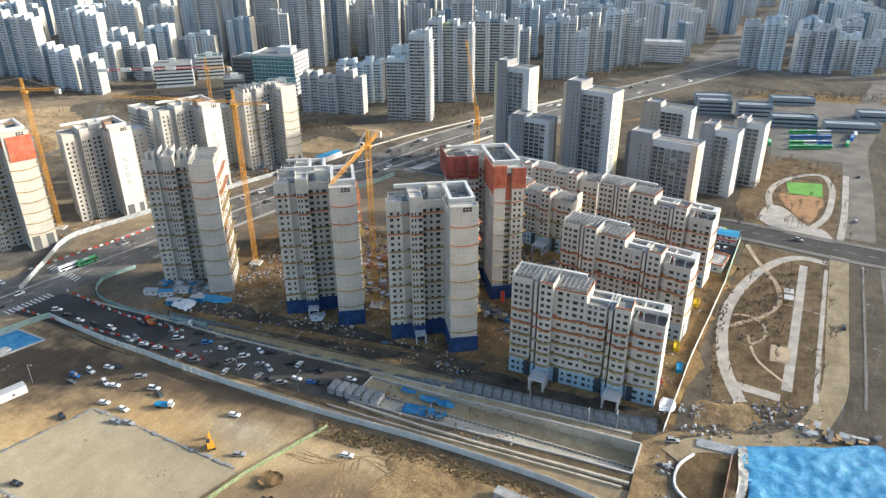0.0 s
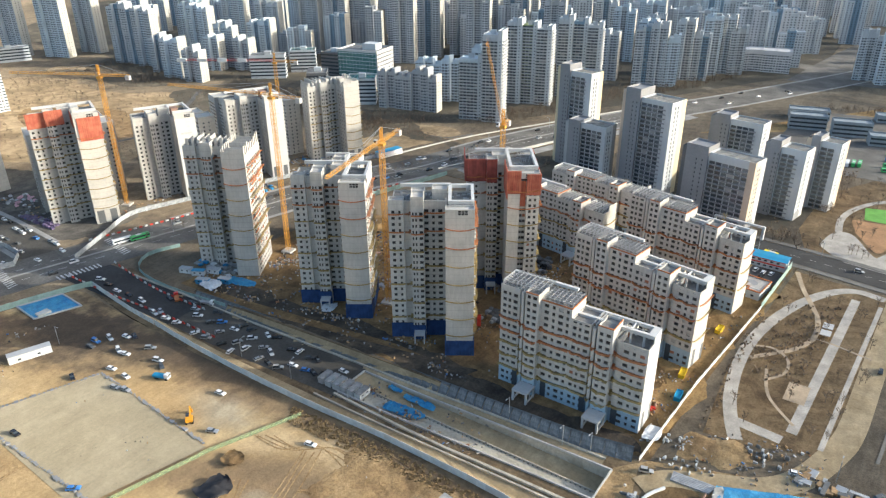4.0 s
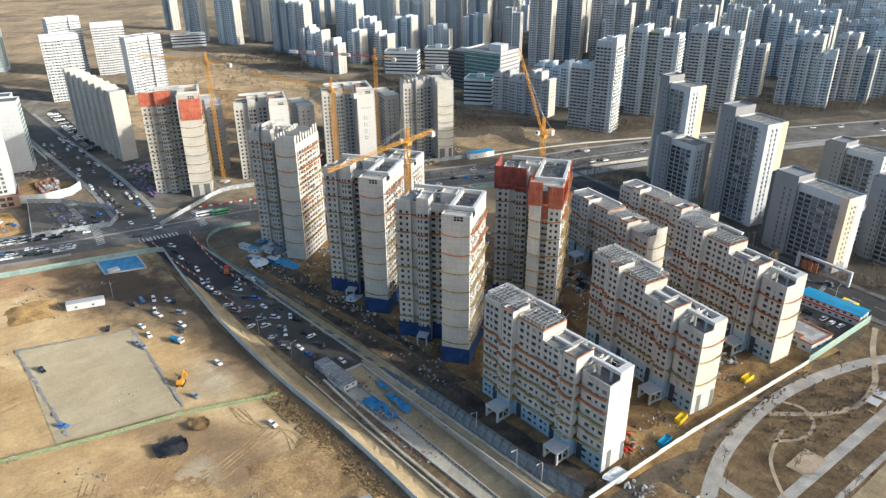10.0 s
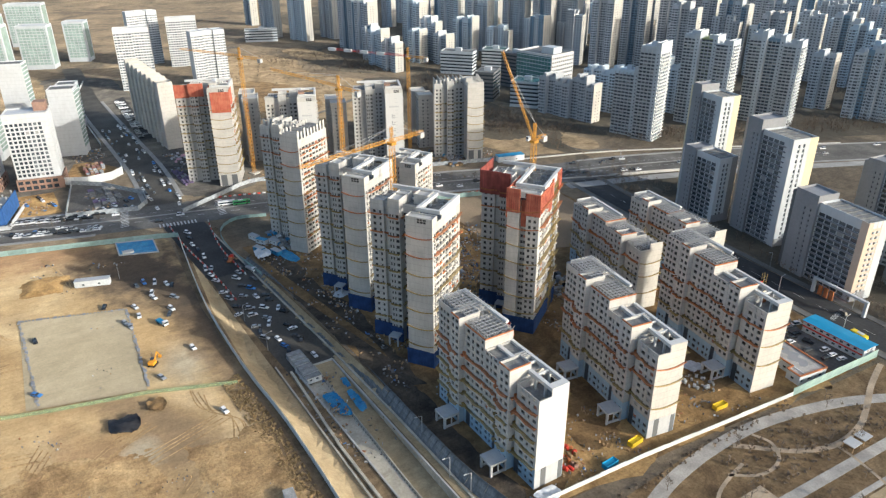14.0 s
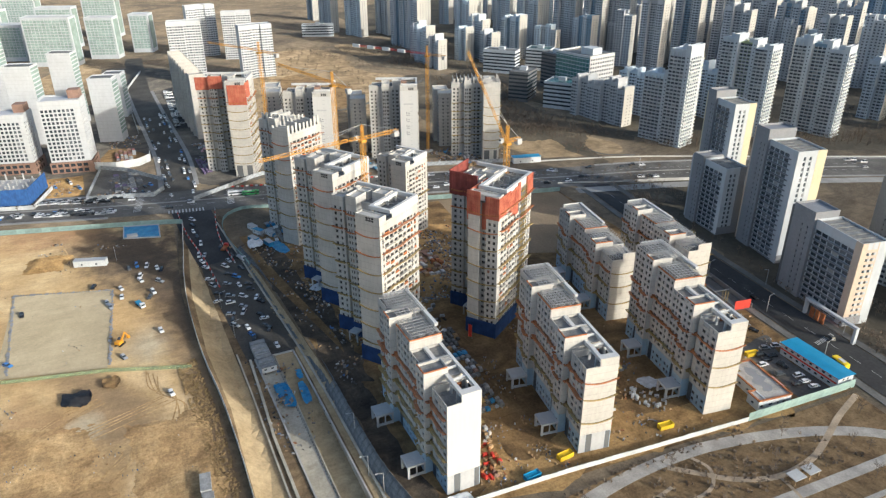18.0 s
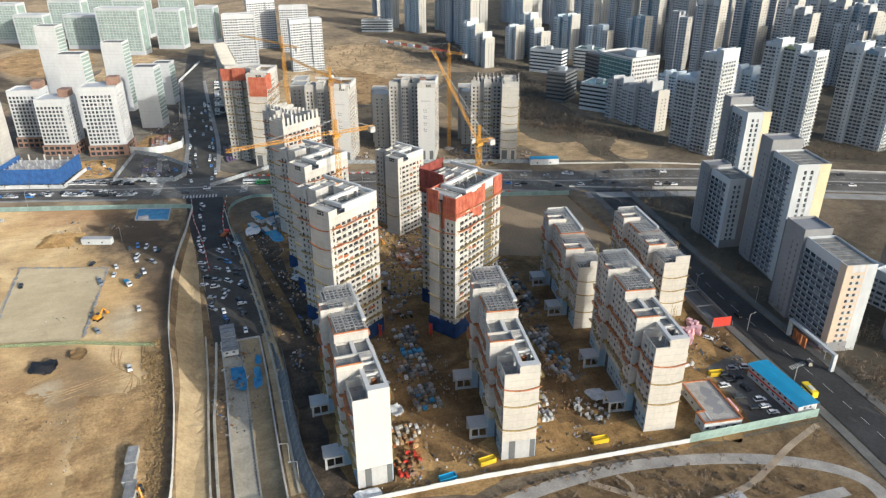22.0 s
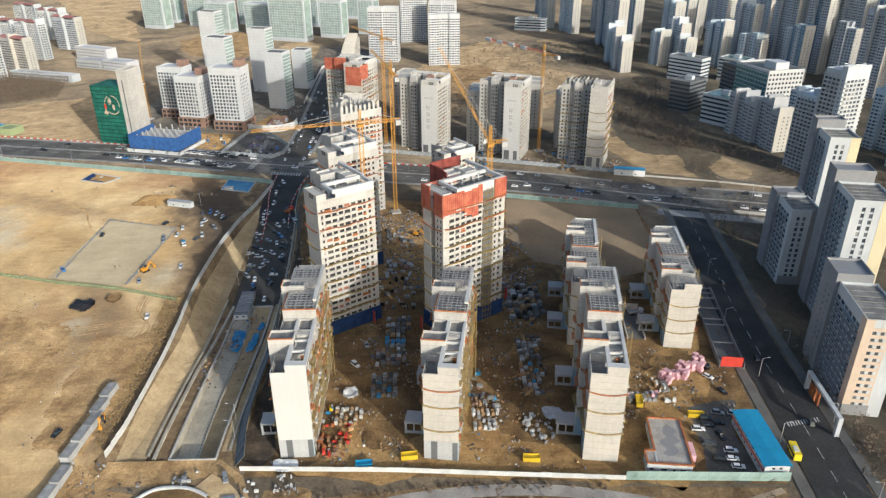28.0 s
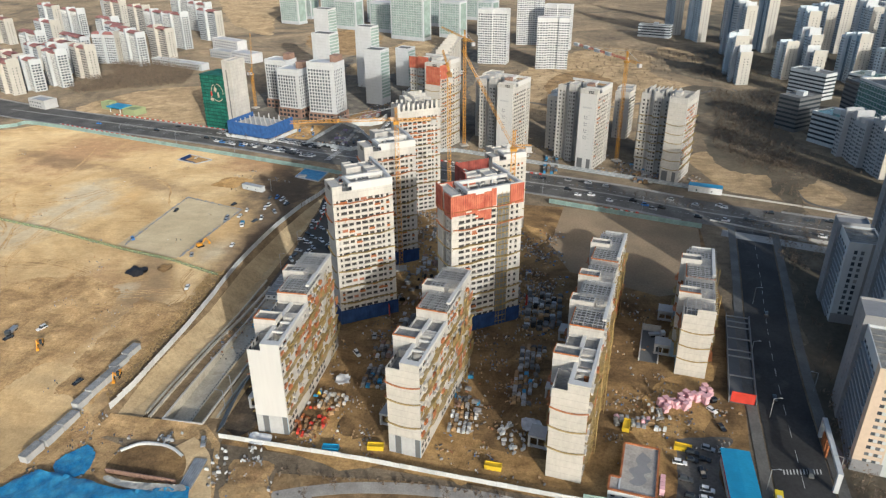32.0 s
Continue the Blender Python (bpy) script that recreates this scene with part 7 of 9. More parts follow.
# ---- vehicles ----
def car_template(paint, label, l=4.5, w=1.8, h=1.45, far=False):
    t = thing("car", label, "car", group="parked cars")
    b = Build()
    hl = l / 2
    lo = 0.0 if far else 0.35
    prof = [(-hl, lo), (hl, lo), (hl, 0.7), (hl - 0.2, 0.85), (hl * 0.5, 0.95), (-hl + 0.1, 0.98), (-hl, 0.75)]
    n = len(b.v)
    k = len(prof)
    for s in (-1, 1):
        b.v.extend([(x, s * w / 2 * (0.97 if z > 0.9 or z < 0.4 else 1), z) for x, z in prof])
    b.f.append(tuple(n + k - 1 - i for i in range(k))[::-1])
    b.f.append(tuple(n + k + i for i in range(k))[::-1])
    for i in range(k):
        j = (i + 1) % k
        b.f.append((n + j, n + i, n + k + i, n + k + j))
    part("body", b, paint, t)
    b = Build()
    x0, x1 = (-hl + 0.15, hl * 0.42)
    zr = h
    n = len(b.v)
    lo = [(x0, -w * 0.46), (x1, -w * 0.46), (x1, w * 0.46), (x0, w * 0.46)]
    hi = [(x0 + 0.45, -w * 0.38), (x1 - 0.75, -w * 0.38), (x1 - 0.75, w * 0.38), (x0 + 0.45, w * 0.38)]
    b.v.extend([(x, y, 0.93) for x, y in lo] + [(x, y, zr - 0.05) for x, y in hi])
    for i in range(4):
        j = (i + 1) % 4
        b.f.append((n + i, n + j, n + 4 + j, n + 4 + i))
    part("windscreen_glass", b, GLASS_ONE, t)
    b = Build().box(x0 + 0.4, x1 - 0.7, -w * 0.39, w * 0.39, zr - 0.06, zr)
    part("roof", b, paint, t)
    if far:
        return t
    for sx in (-1, 1):
        for sy in (-1, 1):
            b = Build()
            ring = [(0.32 * math.cos(a), 0.32 * math.sin(a)) for a in np.linspace(0, 2 * math.pi, 9)[:-1]]
            n = len(b.v)
            y0, y1 = (w / 2 - 0.2, w / 2 + 0.02) if sy > 0 else (-w / 2 - 0.02, -w / 2 + 0.2)
            b.v.extend([(sx * l * 0.31 + p, y0, 0.33 + q) for p, q in ring] + [(sx * l * 0.31 + p, y1, 0.33 + q) for p, q in ring])
            b.f.append(tuple(range(n, n + 8)))
            b.f.append(tuple(range(n + 15, n + 7, -1)))
            for i in range(8):
                b.f.append((n + (i + 1) % 8, n + i, n + 8 + i, n + 8 + (i + 1) % 8))
            part("wheel", b, RUBBER, t)
    return t


CAR_TEMPLATES = []


def car(x, y, rot, colour, size="car", z=0.2, far=False):
    lab = {"car": f"{colour} parked saloon car seen from above", "suv": f"{colour} parked van with tall body"}[size]
    key = (colour, size, far)
    for k, t in CAR_TEMPLATES:
        if k == key:
            return copy_thing(t, pose(x, y, z, 0, 0, rot))
    t = car_template(PAINTS[colour], lab, l=4.6 if size == "car" else 5.0, h=1.45 if size == "car" else 1.95, far=far)
    t.matrix_basis = pose(x, y, z, 0, 0, rot)
    CAR_TEMPLATES.append((key, t))
    return t


crng = random.Random(11)


def colour():
    return crng.choice(("white", "white", "white", "black", "black", "silver", "silver", "grey", "grey", "white", "silver", "black", "white", "blue"))


for x, y in [(-245, 150), (-247, 154), (-244, 159), (-239, 164), (-236, 166), (-232, 155), (-227, 155), (-222, 164), (-211, 160), (-206, 158), (-230, 132), (-222, 145), (-212, 145), (-209, 138), (-204, 139.5), (-214, 100), (-169, 97), (-154, 143), (-170, 160), (-118, 159), (-35, 152), (-70, 110), (-60, 100)]:
    car(x, y, crng.uniform(-25, 40), colour(), crng.choice(("car", "car", "suv")), 0.04)
for x, y in [(-272, 189), (-261, 189.5), (-244, 189), (-251, 199), (-228, 187), (-213, 186.5), (-225, 197), (-215, 197), (-205, 187), (-204, 194), (-195, 188), (-210, 200), (-200, 199.5), (-187, 199), (-177, 197), (-171, 196), (-172, 190), (-156, 195), (-149, 195.5), (-145, 196), (-140, 198), (-199, 204), (-193, 204), (-183, 205), (-178, 206), (-190, 193), (-183, 192), (-165, 203), (-161, 204), (-166, 190), (-154, 203), (-150, 204), (-135, 204), (-160, 190), (-187, 186.5), (-281, 188), (-291, 189), (-300, 190), (-238, 203), (-231, 200), (-219, 204.5), (-245, 186), (-236, 186.4)]:
    car(x, y, crng.uniform(-30, 30) + (0 if x < -230 else crng.choice((0, 60, 90))), colour(), crng.choice(("car", "car", "suv")), 0.14)
for k in range(38):  # parked along the market street
    x = -352 - k * 6.2
    for y, p in ((182.6, 0.55), (201.0, 0.6), (187.2, 0.22), (194.0, 0.12), (197.4, 0.4)):
        if crng.random() < p:
            car(x + crng.uniform(-1.5, 1.5), y + crng.uniform(-0.6, 0.6), crng.choice((0, 180)) + crng.uniform(-6, 6), colour(), "car", 0.15, True)
for k in range(30):
    for y in (208, 212.5):
        if crng.random() < 0.6:
            car(-528 - k * 5.2, y + k * 0.14, 92 + crng.uniform(-5, 5), colour(), "car", 0.2, True)
for x, y in [(-416, 118), (-412, 119), (-408, 120), (-398, 125), (-394, 126), (-404, 110), (-388, 152), (-384, 158), (-368, 140), (-371, 144), (-366, 148), (-369, 153), (-364, 158), (-372, 160), (-366, 166), (-362, 170), (-376, 168), (-380, 172)]:
    car(x, y, 14 + crng.uniform(-8, 8), colour(), "car", 0.24, True)
cs2 = smooth(CROSS, 30)
for i in range(40, 250):
    (x0, y0), (x1, y1) = cs2[i], cs2[i + 1]
    d = math.hypot(x1 - x0, y1 - y0)
    ux, uy = (x1 - x0) / d, (y1 - y0) / d
    dense = 40 < y0 < 150
    for off in (-14, -10, 4, 8, 12):
        if crng.random() < ((0.75 if off < 0 or off > 7 else 0.2) if dense else 0.07):
            car(x0 + uy * off + crng.uniform(-1, 1), y0 - ux * off, math.degrees(math.atan2(uy, ux)) + (180 if off < 0 else 0) + crng.uniform(-4, 4), colour(), crng.choice(("car", "suv")), 0.2, True)
for x, y, r in [(-34, 395, 78), (-31, 399, 78), (-30, 394.5, 80), (-37, 401, 75), (-16, 397.5, 82), (-12, 396.5, 84), (-36, 407, 70), (-20, 391, 80), (-12, 392, 80), (-24, 397, 10), (-60, 406, 40), (-28, 390, 85), (-8, 397, 80), (-72, 432, 170), (-140, 444, 170), (-30, 434, 170), (30, 426, 0), (-50, 408, 20), (-75, 258, 40), (-90, 262, 10), (-10, 218, 20), (33, 246, 10), (50, 330, 90), (58, 250, 60), (62, 470, 85), (68, 560, 85)]:
    car(x, y, r, colour(), crng.choice(("car", "suv")), 0.2)


def bus(x, y, rot, colour, label, l=11.0):
    t = thing("bus", label, "bus", x, y, 0.2, rot)
    part("body", Build().box(-l / 2, l / 2, -1.25, 1.25, 0.5, 3.1), PAINTS[colour], t)
    part("window_band", Build().box(-l / 2 + 0.4, l / 2 + 0.02, -1.28, 1.28, 1.5, 2.5), GLASS_ONE, t)
    part("roof_unit", Build().box(-2, 1, -0.8, 0.8, 3.1, 3.35), FENCEWHITE, t)
    for sx in (-0.32, 0.32):
        for sy in (-1, 1):
            part("wheel", Build().box(sx * l - 0.5, sx * l + 0.5, sy * 1.15 - 0.14, sy * 1.15 + 0.14, 0, 1.0), RUBBER, t)
    return t


bus(-329, 233, 78, "green", "green city bus on the main road")
bus(-333, 224, 78, "white", "white coach beside the green bus")
bus(-13.5, 419.5, 170, "yellow", "yellow minibus at the site office road", 7.5)
for i, (x, y, r) in enumerate([(25, 661, 24), (36, 666, 24), (47, 670, 24), (26, 645, 24), (36, 650, 24), (47, 654, 24), (26, 628, 24), (36, 633, 24), (47, 637, 24), (26, 615, 24), (37, 620, 24), (47, 624, 24), (-2, 616, 93), (2, 618, 93), (6, 620, 92), (68, 660, 85), (64, 641, 85), (71, 672, 85)]):
    t = thing("bus", "parked green or blue city bus in the depot rows", "bus", x, y, 0.1, r, group="depot buses")
    part("body", Build().box(-5.5, 5.5, -1.25, 1.25, 0.3, 3.1), PAINTS["blue" if i in (3, 4, 5, 8, 15) else "white" if i % 5 == 2 else "green"], t)
    part("window_band", Build().box(-5.1, 5.52, -1.28, 1.28, 1.5, 2.5), GLASS_ONE, t)
    part("roof_unit", Build().box(-2, 1, -0.8, 0.8, 3.1, 3.35), FENCEWHITE, t)



def lorry(x, y, rot, colour, load, label):
    t = thing("lorry", label, "lorry", x, y, 0.1, rot)
    part("cab", Build().box(2.0, 3.7, -1.1, 1.1, 0.6, 2.7), PAINTS[colour], t)
    part("windscreen_glass", Build().box(3.68, 3.74, -1.0, 1.0, 1.6, 2.5), GLASS_ONE, t)
    part("load_bed", Build().box(-3.6, 1.8, -1.15, 1.15, 0.8, 1.7), load, t)
    for sx in (-2.4, -1.4, 2.7):
        for sy in (-1, 1):
            part("wheel", Build().box(sx - 0.45, sx + 0.45, sy - 0.15, sy + 0.15, 0, 0.9), RUBBER, t)


lorry(-248, 201, 150, "red", ORANGE, "red crane lorry behind the barriers")
lorry(-231, 207, 20, "white", STEEL, "white flatbed lorry at the site gate")
lorry(-199, 153, 20, "white", BLUEROOF, "pickup lorry parked on the sand")
lorry(-112, 390, 100, "white", STEEL, "white tipper lorry in the yard")
lorry(-68, 406, 30, "black", DARKROOF, "dark tipper lorry near the pink stacks")
lorry(-65, 98, 10, "grey", STEEL, "grey flatbed lorry on the sand")


def digger(x, y, rot, label):
    t = thing("excavator", label, "excavator", x, y, 0.05, rot)
    part("track", Build().box(-1.9, 1.9, -1.4, -0.8, 0, 0.9), RUBBER, t)
    part("track", Build().box(-1.9, 1.9, 0.8, 1.4, 0, 0.9), RUBBER, t)
    part("house", Build().box(-1.9, 0.9, -1.3, 1.3, 1.0, 2.2), PAINTS["orange"], t)
    part("cab", Build().box(0.2, 1.6, 0.1, 1.2, 1.1, 2.9), GLASS_ONE, t)
    b = Build()
    b.beam((0.9, -0.3, 1.6), (3.6, -0.3, 4.4), 0.45)
    b.beam((3.6, -0.3, 4.4), (5.4, -0.3, 1.6), 0.35)
    b.box(4.8, 5.9, -0.8, 0.3, 0.5, 1.5)
    part("boom", b, PAINTS["orange"], t)


digger(-166, 142, 140, "yellow excavator on the sand field")
digger(-58, 118, 30, "yellow wheel loader on the sand field")
digger(-42, 166, 20, "yellow excavator beside the cabins")
digger(-207, 285, 60, "yellow excavator between the towers")


# ---- site cabins, sheds, skips ----
CABINROOF = mat("weathered_cabin_roof", (0.36, 0.36, 0.355), 0.8, noise_scale=0.4, amount=0.3, fine=1.5, rand=0.2)


def cabin(x, y, rot, l, w, h, wall, roof, label, z=0.05):
    t = thing("site_cabin", label, "cabin", x, y, z, rot, group="site cabins")
    b, panes = Build(), []
    block(b, panes, -l / 2, l / 2, -w / 2, w / 2, 0, h, front=[(l * 0.25, 1.2), (l * 0.7, 1.2)], rows=[(1.0, 1.0)], drop=0.1)
    part("wall", b, wall, t)
    hang_windows(panes, t, GLASS_ONE)
    b = Build().box(-l / 2 - 0.1, l / 2 + 0.1, -w / 2 - 0.1, w / 2 + 0.1, h, h + 0.15)
    part("roof", b, roof, t)
    return t


for x, y in [(-58, 163.6), (-48.5, 163.2), (-40.5, 163.8), (-32, 162.6), (-23.5, 161.4), (-12, 162), (-3, 160.8), (6, 159.4)]:
    cabin(x, y, -6, 8.2, 3.4, 2.9, PALEGREY, CABINROOF, "grey-white site cabin in a row along the hoarding")
for i in range(6):
    cabin(-137.6 + i * 3.95, 195.8 + 0.12 * i, 92, 6.6, 3.0, 2.7, FENCEWHITE if i % 3 else PALEGREY, CABINROOF, "pale site cabin in a row on the street", 0.2)
cabin(-259.5, 131, 72, 17, 4, 3.6, FENCEWHITE, PALEGREY, "long white shed at the edge of the sand")
for x, y, r in [(-270, 222, 20), (-262, 224, 30), (-252, 219, 25), (-257, 230, 20), (-243, 226, 15)]:
    cabin(x, y, r, 7, 3.2, 2.7, FENCEWHITE if x < -255 else TARP, PALEGREY if x != -262 else BLUEROOF, "small site store near the street corner")
cabin(-306, 441, 76, 22, 7, 4.5, FENCEWHITE, BLUEROOF, "long shed with bright blue roof beside the main road")

# flat-roofed site office
DUSTROOF = mat("dusty_flat_roof", (0.47, 0.45, 0.42), 0.9, noise_scale=0.2, amount=0.3, fine=1.2)
t = thing("site_office", "low white site office with orange roof rim and stained flat roof", "office building", -18, 375, 0.1, -8)
b, panes = Build(), []
block(b, panes, -12, 12.5, -6.0, 6.0, 0, 4.6, front=[(4, 1.6), (9, 1.6), (14, 1.6)], right=[(2.5, 2.0), (6, 0.8), (9, 2.0)], rows=[(1.2, 1.2)], drop=0.7)
block(b, panes, 6, 12.5, -9.4, -6.0, 0, 4.6, front=[(3, 1.6)], right=[(1.7, 1.4)], rows=[(1.2, 1.2)], drop=0.7)
part("wall", b, WHITE_FAR, t)
hang_windows(panes, t, GLASS_ONE)
b = Build()
for p, q in (((-12, -6), (6, -6)), ((6, -6), (6, -9.4)), ((6, -9.4), (12.5, -9.4)), ((12.5, -9.4), (12.5, 6)), ((12.5, 6), (-12, 6)), ((-12, 6), (-12, -6))):
    b.beam((*p, 4.7), (*q, 4.7), 0.7, 0.5)
part("roof_rim", b, ORANGE, t, "orange painted roof rim")
part("roof_deck", Build().box(-11.65, 12.15, -5.65, 5.65, 4.25, 4.36).box(6.35, 12.15, -9.05, -5.65, 4.25, 4.36), DUSTROOF, t, "dusty grey flat roof")
part("roof_stain", Build().prism(smooth([(-9, 0.5), (-6, 3.5), (-3, 2.2), (0, 4), (2, 1.5), (5, 2.6), (8, 0.2), (7, -3), (4.5, -1.5), (1, -3.6), (-1.5, -0.8), (-5, -1.6), (-9, 0.5)], 3)[:-1], 4.35, 4.38), MIDGREY, t, "dark damp stain on the roof")
t = thing("blue_roof_office", "long red and white site office with a bright blue roof", "office building", -17, 408, 0.1, -2)
b, panes = Build(), []
block(b, panes, -14.5, 14.5, -4.3, 4.3, 0, 5.6, front=[(2.5 + 3.2 * i, 1.6) for i in range(8)], right=[(3, 1.2), (5.6, 1.2)], rows=[(0.9, 1.1), (3.7, 1.1)], drop=0.3)
part("wall", b, WHITE_FAR, t)
hang_windows(panes, t, GLASS_ONE)
part("red_band", Build().box(-14.55, 14.0, -4.36, -4.3, 2.5, 3.3).box(-14.55, 14.0, -4.36, -4.3, 5.0, 5.6), REDPAINT, t, "red painted bands")
b = Build()
b.quad((-15, -5, 5.75), (15, -5, 5.75), (15, 0, 6.05), (-15, 0, 6.05))
b.quad((15, 5, 5.75), (-15, 5, 5.75), (-15, 0, 6.05), (15, 0, 6.05))
part("roof", b, BLUEROOF, t, "bright blue ribbed metal roof")
b = Build()
for s in np.arange(-15, 15.1, 1.0):
    b.beam((s, -5, 5.76), (s, 0, 6.06), 0.06)
    b.beam((s, 0, 6.06), (s, 5, 5.76), 0.06)
part("roof_rib", b, BLUEROOF, t, kind="stuff")

for x, y, r, m, lab in [(-18, 281.5, 5, YELLOWSKIP, "yellow steel skip on trodden earth"), (-15, 325, -4, YELLOWSKIP, "yellow steel skip by the hoarding"), (-36, 392, -10, YELLOWSKIP, "yellow steel skip beside the office"), (-45, 372.5, 80, YELLOWSKIP, "yellow steel skip against the slab"), (-14.5, 265.5, 4, BLUEROOF, "blue steel container by the hoarding")]:
    b = Build()
    b.box(-3, 3, -1.25, 1.25, 0, 0.2).box(-3, 3, -1.25, -1.1, 0.2, 1.9).box(-3, 3, 1.1, 1.25, 0.2, 1.9).box(-3, -2.85, -1.1, 1.1, 0.2, 1.9).box(2.85, 3, -1.1, 1.1, 0.2, 1.9)
    for s in np.arange(-2.6, 2.7, 0.9):
        b.box(s, s + 0.12, -1.33, -1.25, 0.1, 1.9).box(s, s + 0.12, 1.25, 1.33, 0.1, 1.9)
    b.box(-2.85, 2.85, -1.1, 1.1, 1.2, 1.45)
    solo("skip", b, m, lab, "skip", x, y, 0.1, r + 90)


# ---- heaps of building material ----
def heap(x, y, sx, sy, n, mats, label, category="building material", rot=0, smin=0.5, smax=1.6, tall=1.6, boards=False):
    """A spread of loose pieces, each a part."""
    t = thing("material_heap", label, category, x, y, 0.1, rot, group="stored building material")
    rg = random.Random(int(x * 31 + y * 17))
    tidy = not boards and any(w in label for w in ("row", "stack", "wrapped", "stores", "grey"))
    for i in range(n):
        b = Build()
        a, c = rg.uniform(smin, smax), rg.uniform(smin, smax)
        h = rg.uniform(0.3, tall)
        px, py = rg.gauss(0, sx / 2.6), rg.gauss(0, sy / 2.6)
        px, py = max(-sx / 2, min(sx / 2, px)), max(-sy / 2, min(sy / 2, py))
        an = rg.choice((0, 90)) + rg.uniform(-18, 18)
        if tidy:
            nx = max(2, round(math.sqrt(n * sx / sy)))
            ny = math.ceil(n / nx)
            ux, uy = sx / nx, sy / ny
            px, py = (i % nx + 0.5) * ux - sx / 2 + rg.uniform(-0.1, 0.1) * ux, (i // nx + 0.5) * uy - sy / 2 + rg.uniform(-0.08, 0.08) * uy
            if rg.random() < 0.16:
                continue
            an = rg.choice((-6, 0, 0, 0, 4, 18)) + rg.uniform(-3, 3)
            a, c, h = ux * rg.choice((0.3, 0.42, 0.47, 0.47)), uy * rg.uniform(0.62, 0.88), rg.uniform(0.5, 1.0) * tall
        if boards:
            for k in range(4):
                b.box(-a, a, -c / 2, c / 2, k * 0.28, k * 0.28 + 0.18)
        else:
            b.box(-a, a, -c / 2, c / 2, 0, h)
            b.box(-a * 0.8, a * 0.7, -c * 0.35, c * 0.4, h, h + 0.25)
        ob = part("pallet", b, rg.choice(mats), t)
        ob.matrix_basis = pose(px, py, rg.uniform(0, 0.3), rg.uniform(-6, 6), rg.uniform(-6, 6), an)
    return t


WRAP = mat("dusty_wrapping", (0.34, 0.335, 0.32), 0.7, noise_scale=0.4, amount=0.4, fine=1.5, rand=0.35)
PURPLE = mat("purple_wrapping", (0.20, 0.15, 0.26), 0.6, noise_scale=0.4, amount=0.4, fine=1.5, rand=0.2)
GREYWRAP = mat("dark_grey_wrapping", (0.21, 0.21, 0.215), 0.75, noise_scale=0.4, amount=0.45, fine=1.5, rand=0.5)
MIX = [WRAP, GREYWRAP, DARKGREY, STEEL, WOOD, GREYWRAP, TARP]
for x, y in ((-108.6, 264.6), (-102.6, 286.8), (-128.5, 329.2)):
    t = thing("entrance_banner", "tall red cloth banner at the tower entrance", "banner", x, y, 0.1, 34, group="entrance banners")
    part("cloth", Build().box(-0.9, 0.9, -0.03, 0.03, 0.6, 7.0), REDPAINT, t)
    for q in (-0.98, 0.92):
        part("pole", Build().box(q, q + 0.07, -0.035, 0.035, 0, 7.2), STEEL, t)
heap(-28, 254, 16, 11, 46, [ORANGE, REDPAINT, ORANGE, BRICKRED, WOOD], "tumbled heap of orange-red formwork panels", smin=0.5, smax=1.3)
heap(-41, 258, 10, 11, 34, [CREAM, WOOD, PALEGREY, CREAM], "stacked cream blocks and timber pallets", smin=0.5, smax=1.1)
heap(-43, 248, 9, 8, 24, [WRAP, YELLOWSKIP, TARP, FENCEWHITE, PALEGREY], "mixed sacks and yellow bundles", smin=0.4, smax=1.0)
heap(-60, 271, 16, 11, 40, [WRAP, WRAP, PALEGREY, GREYWRAP, GREYWRAP, TARP, WOOD], "rows of white wrapped pallets", smin=0.7, smax=1.4, tall=1.5)
heap(-80, 272, 12, 16, 34, [WRAP, GREYWRAP, BRICKRED, PINKGREY, WOOD], "pale wrapped material in the shade")
heap(-100, 276, 26, 12, 40, MIX, "scattered stores between slab and tower")
heap(-137, 274, 30, 18, 46, [DARKGREY, GREYWRAP, RUBBER, STEEL, BRICKRED, WRAP], "dark jumble of props and machines")
heap(-37, 311, 12, 11, 32, [PALEGREY, STEEL, FENCEWHITE, WOOD], "stacked grey precast blocks", smin=0.6, smax=1.2)
heap(-49, 311, 8, 9, 18, [TARP, GREYWRAP, BRICKRED, WOOD, STEEL], "blue covered racks of material")
heap(-31, 330, 14, 8, 26, [PALEGREY, STEEL, FENCEWHITE], "rows of grey bundled panels", rot=40, smin=0.5, smax=1.0, boards=True)
heap(-62, 333, 22, 10, 40, [WRAP, GREYWRAP, STEEL, TARP, PALEGREY, GREYWRAP, WOOD], "long rows of white and blue wrapped pallets", smin=0.7, smax=1.5)
heap(-84, 335, 20, 12, 34, [GREYWRAP, WRAP, STEEL, DARKGREY, WOOD], "grey stores in the shade of the slab")
heap(-125, 338, 36, 18, 70, [DARKGREY, GREYWRAP, STEEL, RUBBER, WOOD, WRAP], "dark scattered stores before the red tower")
heap(-60, 306, 18, 8, 24, [TARP, GREYWRAP, GREYWRAP, STEEL, DARKGREY, WRAP], "blue sheets and props beside the slab")
heap(-165, 275, 20, 12, 26, [WOOD, BRICKRED, STEEL, PALEGREY], "timber and rebar bundles", boards=True, smin=0.8, smax=2.2)
heap(-205, 275, 16, 14, 30, [WRAP, FENCEWHITE, DARKGREY, PALEGREY], "white bagged material near the crane foot")
heap(-190, 300, 18, 9, 20, [BRICKRED, WOOD, STEEL], "reddish stacked steel bars on bare earth", boards=True, smin=0.8, smax=2.0)
heap(-260, 238, 30, 16, 40, [WRAP, TARP, FENCEWHITE, STEEL], "white wrapped goods near the street corner")
heap(-52, 386, 14, 8, 22, [FENCEWHITE, WRAP, STEEL, WOOD], "scaffold parts on pale ground")
